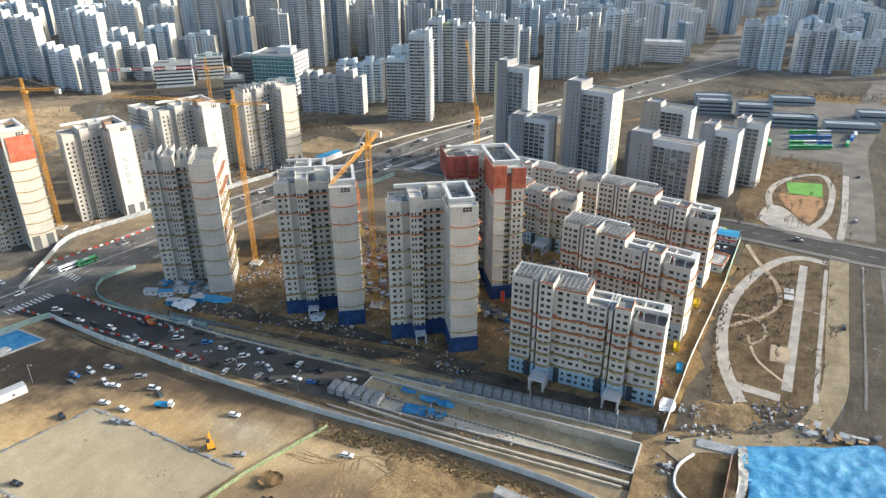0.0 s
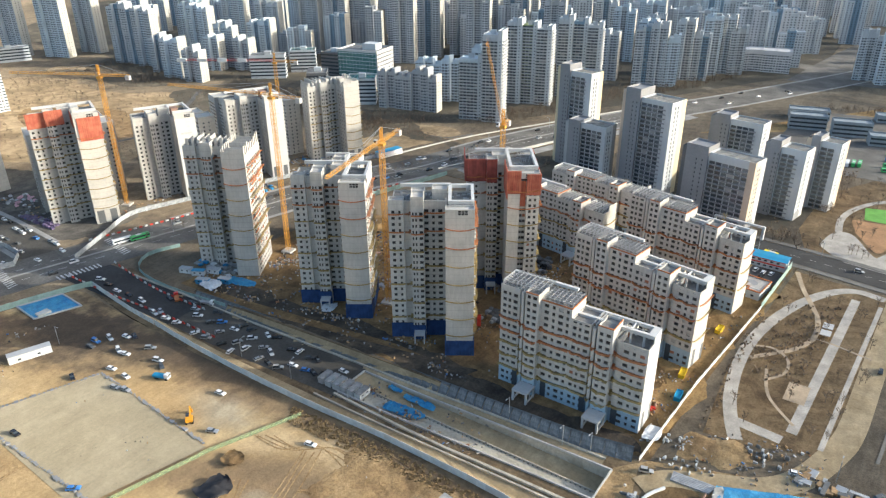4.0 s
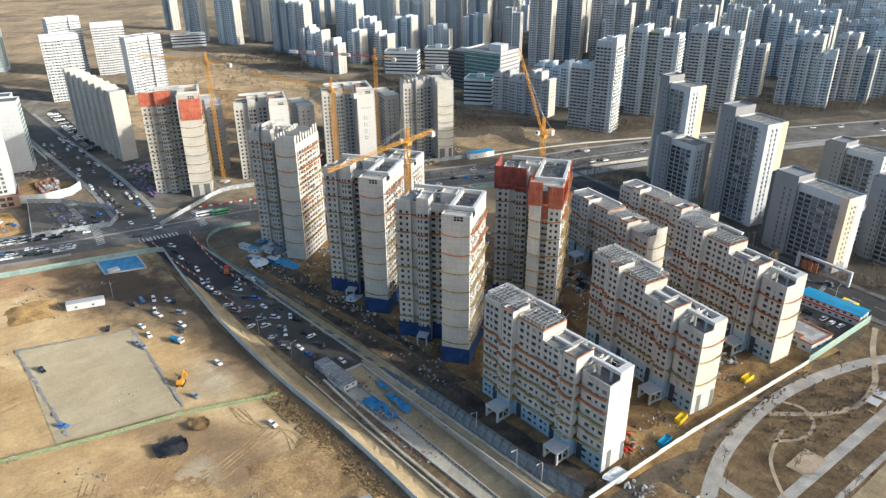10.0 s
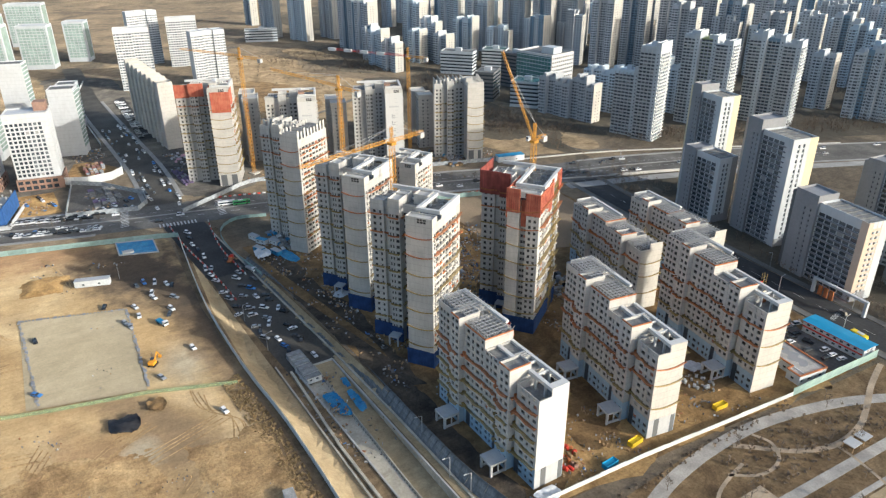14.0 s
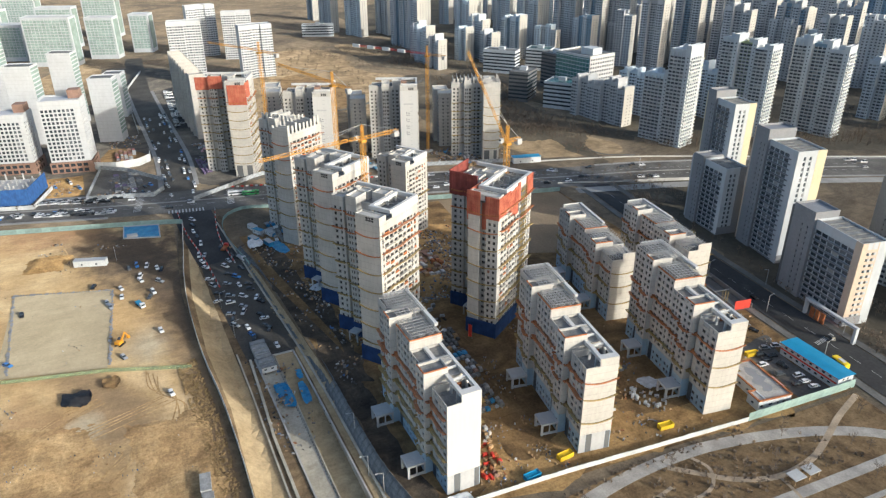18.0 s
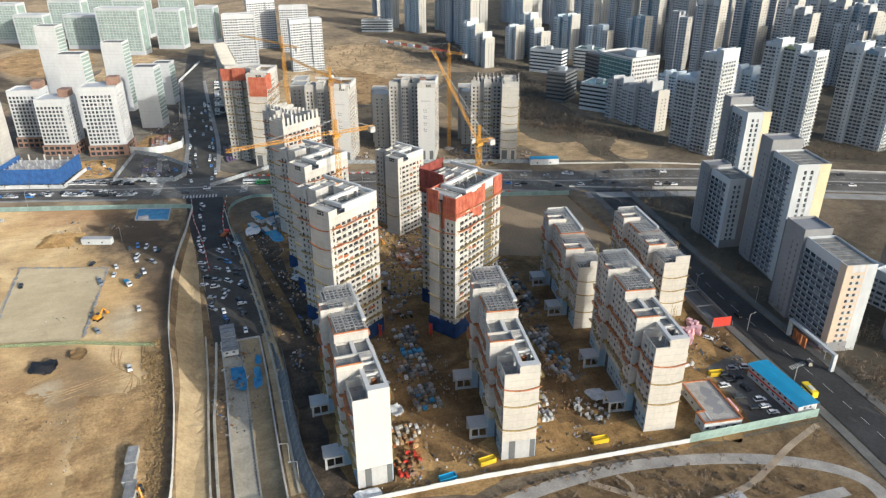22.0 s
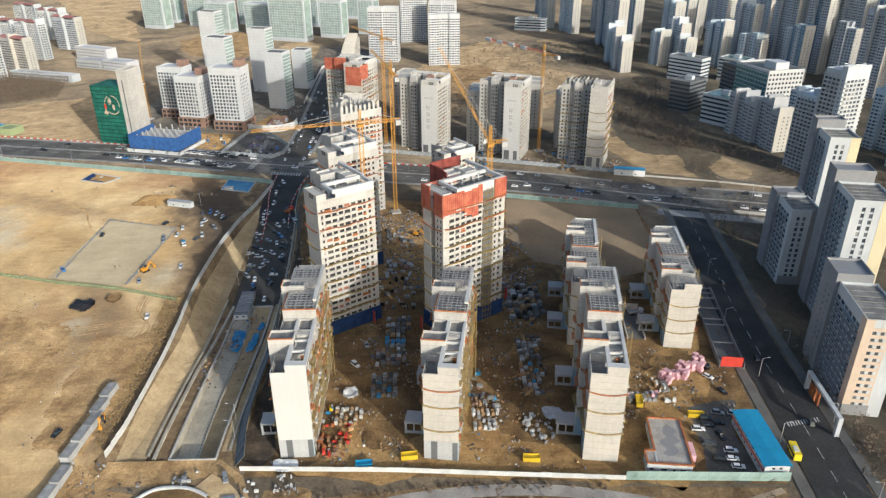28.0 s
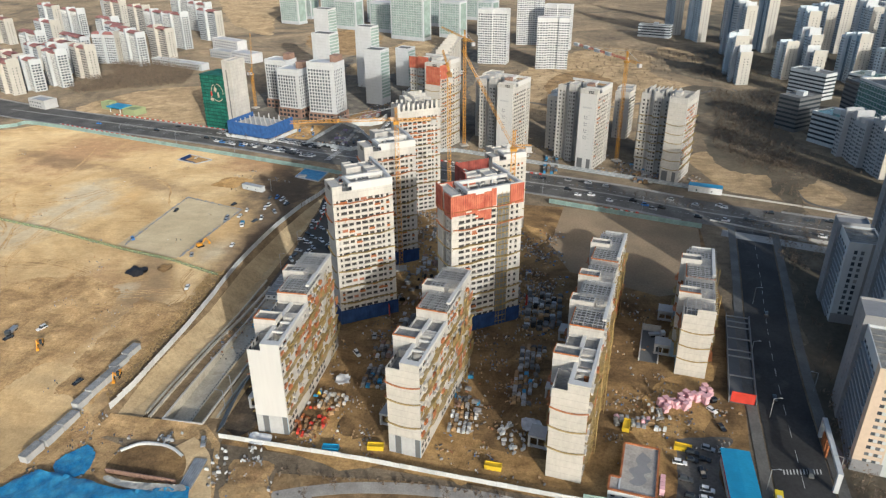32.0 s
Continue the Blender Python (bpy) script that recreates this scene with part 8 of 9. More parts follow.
heap(-48, 375, 6, 14, 20, [WOOD, WRAP, PINKFOAM, STEEL], "mixed stores along the slab")
heap(-6, 240, 9, 8, 26, [FENCEWHITE, STEEL, PALEGREY, WRAP], "pile of silver scrap by the hoarding", smin=0.2, smax=0.6, tall=0.9)
heap(4, 241, 8, 6, 18, [FENCEWHITE, PALEGREY, WOOD], "pale rubble heap at the park end", smin=0.2, smax=0.55, tall=0.8)
heap(24, 248, 16, 9, 26, [PALEGREY, DARKGREY, WOOD, STEEL], "heap of broken kerbs at the park end", smin=0.3, smax=0.9)
heap(-2, 228, 12, 5, 14, [FENCEWHITE, WRAP], "white sacks beside the track", smin=0.4, smax=0.8, tall=0.9)
heap(44, 246, 20, 6, 18, [WOOD, STEEL, DARKGREY], "stack of long steel beams", smin=1.0, smax=3.4, boards=True)
heap(-10, 204, 7, 7, 20, [PALEGREY, DARKGREY, STEEL], "loose stones at the trench end", smin=0.4, smax=1.0, tall=0.8)
heap(-406, 214, 40, 10, 40, [PURPLE, PURPLE, MIDGREY], "rows of purple-wrapped stacks beside the market street", smin=1.0, smax=1.9, tall=1.4, rot=2)
heap(-453, 224, 24, 14, 26, [PINKFOAM, WRAP, PINKGREY], "pink and white tarpaulin-covered bundles", smin=1.0, smax=2.0)
heap(-345, 335, 40, 14, 50, MIX, "scattered stores under the far towers")
heap(-335, 400, 40, 14, 44, MIX, "mixed stores near the luffing crane")
heap(-392, 158, 40, 20, 26, [GREYWRAP, STEEL, DARKGREY, WRAP, PURPLE], "rows of dull bundles in the hoarded plot", smin=1.2, smax=3.0, tall=1.2)
heap(-455, 160, 34, 16, 44, [BRICKRED, REDROOF, WOOD, STEEL], "red-brown stacked rebar and formwork in the pit", smin=1.2, smax=3.0, tall=2.4)
heap(-178, 300, 26, 16, 40, [WOOD, BRICKRED, ORANGE, STEEL], "loose orange-brown shuttering timber between the towers", smin=0.6, smax=2.0)
heap(-150, 325, 24, 14, 36, [DARKGREY, STEEL, WOOD, PALEGREY], "tangled props and dark formwork by the red tower", smin=0.5, smax=1.8)
heap(-118, 305, 18, 14, 34, [RUBBER, GREYWRAP, DARKGREY, WRAP, WOOD], "rows of grey scaffold bundles by the red tower", smin=0.6, smax=1.6)
t = thing("foam_stack", "stacked pink insulation boards on the yard", "building material", -64, 397, 0.1, 122)
rg = random.Random(3)
for i in range(40):
    k = i % 20
    ob = part("board_pack", Build().box(-1.0, 1.0, -1.0, 1.0, 0, 1.7), PINKFOAM, t)
    ob.matrix_basis = pose((k // 2) * 2.5 - 11 + rg.uniform(-0.6, 0.6), (k % 2) * 2.6 - 1.3 + 2.0 * math.sin(k * 0.75) + rg.uniform(-0.4, 0.4), (i // 20) * 1.75, 0, 0, rg.uniform(-14, 14))
t = thing("foam_stack", "pink insulation packs beside the site office", "building material", -15, 382.6, 0.1, -8)
for i in range(8):
    part("board_pack", Build().box(-3.5 + (i % 4) * 1.9, -1.8 + (i % 4) * 1.9, -0.8, 0.8, 1.6 * (i // 4), 1.6 * (i // 4) + 1.5), PINKFOAM, t)


# ---- tarpaulins, pools, mounds ----
def to_edge(x, y, poly):
    """Distance to the outline and the nearest point on it."""
    best = (1e9, x, y)
    for (ax, ay), (bx, by) in zip(poly, poly[1:] + poly[:1]):
        dx, dy = bx - ax, by - ay
        k = max(0.0, min(1.0, ((x - ax) * dx + (y - ay) * dy) / (dx * dx + dy * dy)))
        px, py = ax + dx * k, ay + dy * k
        best = min(best, (math.hypot(x - px, y - py), px, py))
    return best


def sheet(name, poly, label, category, material, amp, step, z=0.3, freq=0.12, kind="", ragged=0.0):
    """Uneven ground that runs out into its surroundings, or a creased sheet with a clean hem."""
    earth = kind == "structure"
    rim = poly if earth else smooth(list(poly) + [poly[0]], 3)[:-1]
    xs, ys = [p[0] for p in rim], [p[1] for p in rim]
    m = 6.0 if earth else 0.0
    x0, y0 = min(xs) - m, min(ys) - m
    b, idx = Build(), {}
    nx, ny = int((max(xs) + m - x0) / step) + 1, int((max(ys) + m - y0) / step) + 1
    keep = {}
    for i in range(nx + 1):
        for j in range(ny + 1):
            x, y = x0 + i * step, y0 + j * step
            crease = abs(noise.noise((x * freq * 2.3, y * freq * 2.3, 6)))
            h = z + amp * (0.5 + 0.5 * noise.noise((x * freq, y * freq, 3.1))) + amp * 0.35 * noise.noise((x * freq * 3.7, y * freq * 3.7, 9)) + amp * 0.3 * (1 - crease) ** 4
            d, px, py = to_edge(x, y, rim)
            within = inside(x, y, rim)
            if earth:
                d = (d if within else -d) + ragged * 0.8 * noise.noise((x * 0.11, y * 0.11, 7)) + ragged * 0.3 * noise.noise((x * 0.5, y * 0.5, 2))
                f = max(0.0, min(1.0, d / 5.0))
                f = f * f * (3 - 2 * f)
                h, keep[i, j] = -0.1 + (max(h, 0.05) + 0.2) * f, f > 0
                px, py = x, y
            else:
                keep[i, j] = within
                if within and d > step * 0.5:
                    px, py = x + 0.3 * step * noise.noise((x, y, 1)), y + 0.3 * step * noise.noise((x, y, 5))
                h = max(h, min(z, 0.08))
            idx[i, j] = len(b.v)
            b.v.append((px, py, h))
    for i in range(nx):
        for j in range(ny):
            if sum(keep[q] for q in ((i, j), (i + 1, j), (i + 1, j + 1), (i, j + 1))) >= (1 if earth else 2):
                b.f.append((idx[i, j], idx[i + 1, j], idx[i + 1, j + 1], idx[i, j + 1]))
    ob = solo(name, b, material, label, category, kind=kind)
    for p in ob.data.polygons:
        p.use_smooth = True
    return ob


sheet("white_tarpaulin", [(12, 222), (15, 223), (16.5, 204), (14.5, 194), (12.5, 194), (13.5, 204)], "dirty white torn sheet along the tarpaulin edge", "tarpaulin", DIRTYSHEET, 0.7, 0.5, 1.3, 0.12)
t = thing("pipe_stack", "grey steel pipes lying beside the basin", "pipes", 4, 221.5, 0.1, 4)
for i in range(6):
    part("pipe", Build().beam((-6, i * 0.8 - 2, 0.3), (7 + 0.3 * i, i * 0.8 - 2, 0.3), 0.6), STEEL, t)
t = thing("sheet_pile_row", "rusty sheet piles between basin and tarpaulin", "retaining wall", 10, 205, 0, 88)
for i in range(16):
    part("steel_pile", Build().box(-14 + i * 1.7, -12.5 + i * 1.7, -0.25, 0.25, 0, 1.9), BRICKRED, t)
sheet("blue_tarpaulin", [(12, 224), (17, 203), (15, 188), (14, 172), (18, 163), (60, 150), (75, 200), (64, 243), (40, 236)], "large crumpled blue tarpaulin over the excavation", "tarpaulin", TARP, 1.6, 1.2, 0.4, 0.07)
sheet("blue_tarpaulin", [(-2, 176), (2, 182), (12, 184), (14, 176), (8, 170)], "torn blue tarpaulin scraps on sand", "tarpaulin", TARP, 0.7, 1.0, 0.15, 0.4)
patch("settling_basin", smooth([(-4, 190), (-6, 203), (-3, 214), (8, 218), (10, 205), (9, 190), (-4, 190)], 4)[:-1], 0.22, MUD, "dark brown drained basin", "basin")
b = Build()
ribbon(b, [(-1, 190), (-6, 196), (-6, 206), (-2, 214)], 0.8, 1.0, 6, 1.0)
solo("basin_wall", b, FENCEWHITE, "low pale wall round the basin", "wall", kind="structure")
for z, pts, lab in ((-1.5, [(-107, 195.6), (-98, 196), (-91, 197.4), (-90.5, 201.4), (-99, 201.8), (-107, 200.5)], "long blue tarpaulin over stores on the trench floor"), (-1.5, [(-104, 205.2), (-96, 204.6), (-90, 204.8), (-90, 207.6), (-97, 208.2), (-104, 207.6)], "blue tarpaulin bundle beside the trench wall"), (-0.9, [(-113, 206.4), (-107, 206), (-106.5, 208.4), (-113, 208.6)], "small blue tarpaulin heap in the trench")):
    sheet("blue_tarpaulin", pts, lab, "tarpaulin", TARP, 1.8, 0.7, z, 0.35)
sheet("white_tarpaulin", [(-17.5, 233), (-12, 235), (-13, 242), (-18, 241)], "white tarpaulin bundle at the gable foot", "tarpaulin", TARPWHITE, 1.2, 0.8, 0.3, 0.5)
sheet("white_tarpaulin", [(-58, 255), (-52, 255), (-52, 260), (-58, 260)], "white covered heap near the gable", "tarpaulin", TARPWHITE, 2.2, 0.8, 0.0, 0.4)
sheet("white_tarpaulin", [(-43, 333), (-36, 334), (-36, 341), (-42, 340)], "white tarpaulin beside the entrance porch", "tarpaulin", TARPWHITE, 1.4, 0.8, 0.3, 0.4)
sheet("white_tarpaulin", [(-250, 215), (-240, 214), (-240, 222), (-250, 222)], "white tarpaulin-covered store at the street corner", "tarpaulin", TARPWHITE, 2.4, 1.0, 0.8, 0.3)
sheet("white_tarpaulin", [(-179, 232), (-175, 236), (-178, 243), (-183, 238)], "white sheet lying near the tower", "tarpaulin", TARPWHITE, 1.0, 0.8, 0.2, 0.3)
sheet("blue_tarpaulin", [(-243, 226), (-228, 229), (-229, 235), (-245, 232)], "blue sheet at the foot of the raw tower", "tarpaulin", TARP, 0.7, 0.9, 0.2, 0.3)
sheet("dark_tarpaulin", [(-134, 119), (-125, 119), (-124, 128), (-132, 129)], "black tarpaulin over a spoil heap", "tarpaulin", DARKROOF, 2.4, 1.0, 0.4, 0.2)
sheet("dark_tarpaulin", [(-139, 134), (-132, 134), (-132, 140), (-138, 140)], "brown-black spoil heap on the sand", "spoil heap", MUD, 1.8, 1.0, 0.3, 0.25)
sheet("spoil_mound", [(-105, 140), (-60, 140), (-26, 145), (-22, 166), (-60, 171), (-105, 170)], "rutted brown spoil bank behind the cabins", "ground", TAN, 0.5, 0.95, 0.0, 0.35, "structure", 6.0)
sheet("spoil_mound", [(-110, 60), (-40, 70), (-20, 120), (-60, 138), (-110, 130), (-125, 100)], "rutted ochre ground with tracks", "ground", TAN, 0.28, 0.95, 0.0, 0.4, "structure", 9.0)
sheet("spoil_mound", [(-4, 232), (12, 234), (22, 244), (14, 252), (-6, 250)], "brown heap of dug earth at the park end", "ground", TAN, 1.6, 1.2, 0.0, 0.2, "structure", 4.0)
sheet("spoil_mound", [(-285, 100), (-262, 96), (-258, 116), (-280, 124)], "low brown spoil heaps", "ground", SITE, 1.8, 1.6, 0.0, 0.16, "structure", 4.0)
MUDWATER = mat("muddy_water", (0.10, 0.105, 0.07), 0.75, noise_scale=0.2, amount=0.3)
for pts, lab in (([(-308, 150), (-302, 170), (-282, 169), (-289, 149)], "blue-lined wash basin beside the hoarding"), ([(-326, 46), (-316, 70), (-305, 62), (-312, 43)], "blue-lined pit on the sand")):
    t = thing("wash_basin", lab, "basin", *pts[0], 0)
    o = pts[0]
    b = Build()
    for p, q in zip(pts, pts[1:] + pts[:1]):
        b.beam((p[0] - o[0], p[1] - o[1], 0.5), (q[0] - o[0], q[1] - o[1], 0.5), 0.7, 0.7)
    part("rim", b, PALEGREY, t)
    b = Build()
    for p, q in zip(pts[2:], pts[3:] + pts[:1]):
        cx, cy = sum(r[0] for r in pts) / 4, sum(r[1] for r in pts) / 4
        m = lambda r, f: (r[0] + (cx - r[0]) * f - o[0], r[1] + (cy - r[1]) * f - o[1])
        b.quad((*m(p, 0.02), 0.8), (*m(q, 0.02), 0.8), (*m(q, 0.45), 0.33), (*m(p, 0.45), 0.33))
    part("blue_liner", b, BLUENET if "pit" in lab else TARP, t, "blue plastic liner on the sloping side")
    b = Build()
    b.quad(*[(p[0] - o[0], p[1] - o[1], 0.3) for p in pts])
    part("lining", b, SITE if "pit" in lab else TARP, t)
    if "wash" in lab:
        part("muddy_water", Build().quad(*[(*m(p, 0.34), 0.5) for p in pts]), MUDWATER, t, "shallow brown-green muddy water")
    b = Build().box(16, 20, 1, 7, 0.2, 1.6) if "wash" in lab else Build().box(6, 9, 8, 10, 0.2, 0.6)
    part("slab", b, CONCRETE, t)

# ramp into the basement and the sunken frame by the side road
t = thing("basement_ramp", "open concrete basement ramp in the yard", "ramp", -102, 386, 0.05, -8)
part("side_wall", Build().box(-14, 12, -4.2, -3.7, 0, 1.3).box(-14, 12, 3.7, 4.2, 0, 1.3).box(-14.5, -14, -4.2, 4.2, 0, 3.4), CONCRETE, t)
b = Build()
b.quad((-14, -3.7, 0.08), (12, -3.7, 0.12), (12, 3.7, 0.12), (-14, 3.7, 0.08))
part("ramp_floor", b, DARKGREY, t)
t = thing("sunken_frame", "sunken concrete frame beside the side road with red hoarding", "building site", -100, 424, 0.05, -9)
b = Build()
for i in (0, 1, 2, 4, 6, 7, 10, 13):
    b.box(-33 + i * 5, -32.65 + i * 5, -5, 5, 1.6, 2.2)
b.box(-34, 34, -5.2, -4.9, 0, 2.6).box(-34, 34, 4.9, 5.2, 0, 2.6)
# The shade over frame and floor is put into their greys.
part("concrete_frame", b, MIDGREY, t)
part("frame_floor", Build().box(-33.9, 33.9, -4.8, 4.8, 0.05, 0.12), DARKGREY, t, "floor slab of the frame, coloured dark for its shade")
part("red_hoarding", Build().box(33, 33.3, -4.5, 4.5, 0, 5), REDPAINT, t, "red hoarding panel at the end")

# estate gate, bench shelters, lamp posts
t = thing("estate_gate", "white angular estate gate over the pavement", "gate", -37, 441.6, 0.2, -7)
b = Build()
for x in (-14.4, 14.4):
    b.box(x - 0.7, x + 0.7, -0.8, 0.8, 0, 7.3)
b.box(-15.1, 15.1, -0.8, 0.8, 7.3, 8.4)
part("arch", b, WHITE_FAR, t)
for s in (-11.5, -8.3, -5.1):
    part("screen", Build().box(s, s + 2.2, -0.3, 0.3, 0, 5.2), ORANGE, t, "orange gate screen")
for y in (346, 353):
    t = thing("bench_shelter", "small pale-roofed park shelter", "shelter", 26, y, 0.1, 0)
    part("roof", Build().box(-2.2, 2.2, -2.6, 2.6, 2.5, 2.8), PALEGREY, t)
    for a in (-1.9, 1.9):
        for c in (-2.3, 2.3):
            part("post", Build().box(a - 0.1, a + 0.1, c - 0.1, c + 0.1, 0, 2.5), WOOD, t)


def lamp(x, y, rot, h=9.0):
    t = thing("street_lamp", "grey steel street lamp with a single arm", "street lamp", x, y, 0.1, rot, group="street lamps")
    b = Build()
    b.beam((0, 0, -0.3), (0, 0, h), 0.22)
    b.beam((0, 0, h), (2.4, 0, h + 0.5), 0.14)
    p = part("pole", b, STEEL, t)
    part("lantern", Build().box(2.0, 3.0, -0.2, 0.2, h + 0.4, h + 0.6), PALEGREY, p)
    return t


l0 = lamp(-60, 427.5, 90)
for x, y, r in [(-100, 428.5, 90), (-150, 440, 90), (-20, 417.5, 90), (-80, 449, -90), (-30, 443, -90), (-40, 214.5, -90), (-64, 217.5, -90), (-150, 188, 90), (-180, 187, 90), (-259, 144, 0), (-30, 216.5, -90), (61, 300, 180), (61, 340, 180), (61, 380, 180), (-336, 80, 180), (-352, 20, 180), (-366, -40, 180), (-320, 250, 0), (-285, 330, 180), (-310, 300, 0), (-262, 395, 180), (-255, 510, 180), (-235, 580, 180), (10, 436, -90), (45, 250, 90)]:
    copy_thing(l0, pose(x, y, 0.1, 0, 0, r))
t = thing("petrol_station", "petrol station with blue canopy beside the main road", "petrol station", -440, -85, 0.1, 72)
part("canopy", Build().box(-14, 6, -7, 7, 5, 6), BLUEROOF, t, "blue canopy roof")
for a in (-11, 3):
    for c in (-5, 5):
        part("post", Build().box(a - 0.3, a + 0.3, c - 0.3, c + 0.3, 0, 5), FENCEWHITE, t)
b = Build()
block(b, [], 8, 24, -6, 8, 0, 6)
part("kiosk", b, GREENPAINT, t)
b = Build()
block(b, [], -30, -18, 0, 9, 0, 7)
part("car_wash", b, GREENPAINT, t)
for x, y, w, d, h, r, m, lab in [(-447, -176, 26, 14, 9, 70, PALEGREY, "grey pitched substation building"), (-768, -126, 56, 16, 16, 62, PINKGREY, "brown-grey school block below the fields"), (-700, -70, 40, 18, 12, 62, PINKGREY, "low brown institutional building"), (-654, -140, 90, 12, 8, 70, WHITE_FAR, "low hall with a long white roof"), (-720, -110, 40, 18, 10, 66, PALEGREY, "low grey hall beside the school")]:
    t = thing("low_building", lab, "building", x, y, 0, r)
    b, panes = Build(), []
    block(b, panes, -w / 2, w / 2, -d / 2, d / 2, 0, h, front=[(2.5 + 4 * i, 2.2) for i in range(int(w / 4) - 1)], rows=[(1.2 + 3.6 * i, 1.6) for i in range(int(h / 3.6))])
    part("wall", b, m, t)
    hang_windows(panes, t, GLASS_ONE, 40)
b = Build()
for pts, h in (([(-302, 448), (-279, 520), (-240, 600), (-190, 700)], 1.1), ([(-254, 436), (-226, 505), (-205, 565)], 1.1), ([(-236, 480), (-222, 520), (-200, 575)], 1.6)):
    ribbon(b, pts, 0.6, h, 6, h)
solo("road_parapet", b, CONCRETE, "pale concrete parapets of the main road bridge", "parapet", kind="structure")
b = Build()
ribbon(b, [(-236, 250 + 190), (-215, 510), (-190, 575), (-140, 690)], 10, 0.26, 6)
solo("slip_road", b, PAVING, "pale concrete slip road under the bridge", "road", kind="structure")


# ---- trees ----
def bare_tree_mesh(seed, h, twigs):
    rg = random.Random(seed)
    b = Build()
    b.beam((0, 0, 0), (0.05, 0, h * 0.45), 0.16)
    b.beam((0.05, 0, h * 0.45), (0.1, 0.1, h * 0.95), 0.09)
    for i in range(9):
        a = i * 2.4 + rg.uniform(-0.3, 0.3)
        z0 = h * rg.uniform(0.3, 0.75)
        r = h * rg.uniform(0.2, 0.34)
        p, q = Vector((0, 0, z0)), Vector((math.cos(a) * r, math.sin(a) * r, z0 + h * rg.uniform(0.12, 0.3)))
        b.beam(p, q, 0.06)
        for k in range(twigs):
            s = p.lerp(q, rg.uniform(0.3, 1))
            e = s + Vector((rg.uniform(-1, 1), rg.uniform(-1, 1), rg.uniform(0.1, 1.2))) * h * 0.13
            w = Vector((rg.uniform(-1, 1), rg.uniform(-1, 1), 0)).normalized() * 0.07
            b.quad(tuple(s - w), tuple(s + w), tuple(e + w * 0.4), tuple(e - w * 0.4))
    return b


trees = [bare_tree_mesh(i, h, 9).mesh("bare_tree", TWIG) for i, h in enumerate((5.5, 6.5, 4.5))]
tr = random.Random(21)
for i in range(40):
    while True:
        x, y = tr.uniform(0, 46), tr.uniform(264, 404)
        if inside(x, y, PARK) and abs(x - (28 + (y - 268) * 0.047)) > 3:
            break
    solo("bare_tree", trees[i % 3], TWIG, "slender leafless young park tree", "tree", x, y, 0.1, tr.uniform(0, 360), group="park trees")
for i in range(44):
    x, y = tr.uniform(-2, 58), tr.uniform(440, 585)
    solo("bare_tree", trees[i % 3], TWIG, "leafless tree in the oval park", "tree", x, y, 0.1, tr.uniform(0, 360), group="oval park trees")
for i in range(26):
    x = tr.uniform(-240, 40)
    solo("bare_tree", trees[i % 3], TWIG, "leafless street tree beside the side road", "tree", x, 449 - 0.1 * x + tr.uniform(-1, 4), 0.1, tr.uniform(0, 360), group="street trees")

for i in range(40):
    k = 60 + i * 3
    x, y = cs2[min(k, len(cs2) - 1)]
    if 150 < y < 235:
        continue
    solo("bare_tree", trees[i % 3], TWIG, "leafless young tree on the road median", "tree", x, y, 0.4, tr.uniform(0, 360), group="median trees")


def thicket(poly, n, h, label, material=TWIG, blades=14):
    """A joined wood of small bare crowns."""
    rg = random.Random(len(label) + n)
    xs, ys = [p[0] for p in poly], [p[1] for p in poly]
    b = Build()
    k = 0
    while k < n:
        x, y = rg.uniform(min(xs), max(xs)), rg.uniform(min(ys), max(ys))
        if not inside(x, y, poly):
            continue
        k += 1
        hh = h * rg.uniform(0.6, 1.2)
        b.quad((x - 0.15, y, 0), (x + 0.15, y, 0), (x + 0.05, y, hh * 0.8), (x - 0.05, y, hh * 0.8))
        for i in range(blades):
            a = rg.uniform(0, 6.28)
            r = hh * rg.uniform(0.08, 0.38)
            z = hh * rg.uniform(0.25, 1.0)
            s = rg.uniform(0.25, 0.7)
            c = Vector((x + math.cos(a) * r, y + math.sin(a) * r, z))
            u = Vector((rg.uniform(-1, 1), rg.uniform(-1, 1), rg.uniform(-0.4, 1))).normalized() * s
            v = Vector((rg.uniform(-1, 1), rg.uniform(-1, 1), rg.uniform(-0.4, 1))).normalized() * s
            b.quad(tuple(c - u), tuple(c + v * 0.6), tuple(c + u), tuple(c - v * 0.6))
    solo("winter_wood", b, material, label, "trees", kind="stuff")


thicket([(-517, -200), (-500, -175), (-560, -85), (-640, -105), (-690, -150), (-640, -235), (-600, -195), (-560, -205)], 2200, 8, "grey-brown leafless wood below the old flats")
thicket([(-310, 545), (-296, 540), (-262, 590), (-225, 690), (-190, 770), (-140, 900), (-160, 905), (-235, 770), (-262, 690), (-295, 600)], 700, 7, "leafless hedge of trees along the main road")
thicket([(-410, 470), (-380, 500), (-330, 545), (-350, 520), (-395, 480)], 120, 5, "thin leafless scrub at the wasteland edge")
thicket([(-880, 380), (-700, 440), (-640, 500), (-720, 520), (-860, 480)], 260, 6, "scattered winter scrub under the far blocks")
thicket([(-2, 250), (2, 251), (-1, 300), (1, 352), (-3, 353), (-5, 300)], 60, 1.6, "dry scrub along the low hoarding", blades=10)
thicket([(2, 300), (24, 300), (28, 380), (10, 370), (4, 340)], 160, 1.4, "low dry shrubs in the park beds", blades=10)
thicket([(-10, 505), (5, 505), (8, 590), (-20, 600)], 120, 6, "leafless trees beside the estate blocks")
thicket([(-60, 775), (110, 812), (118, 840), (-30, 800)], 160, 6, "tree belt behind the depot")
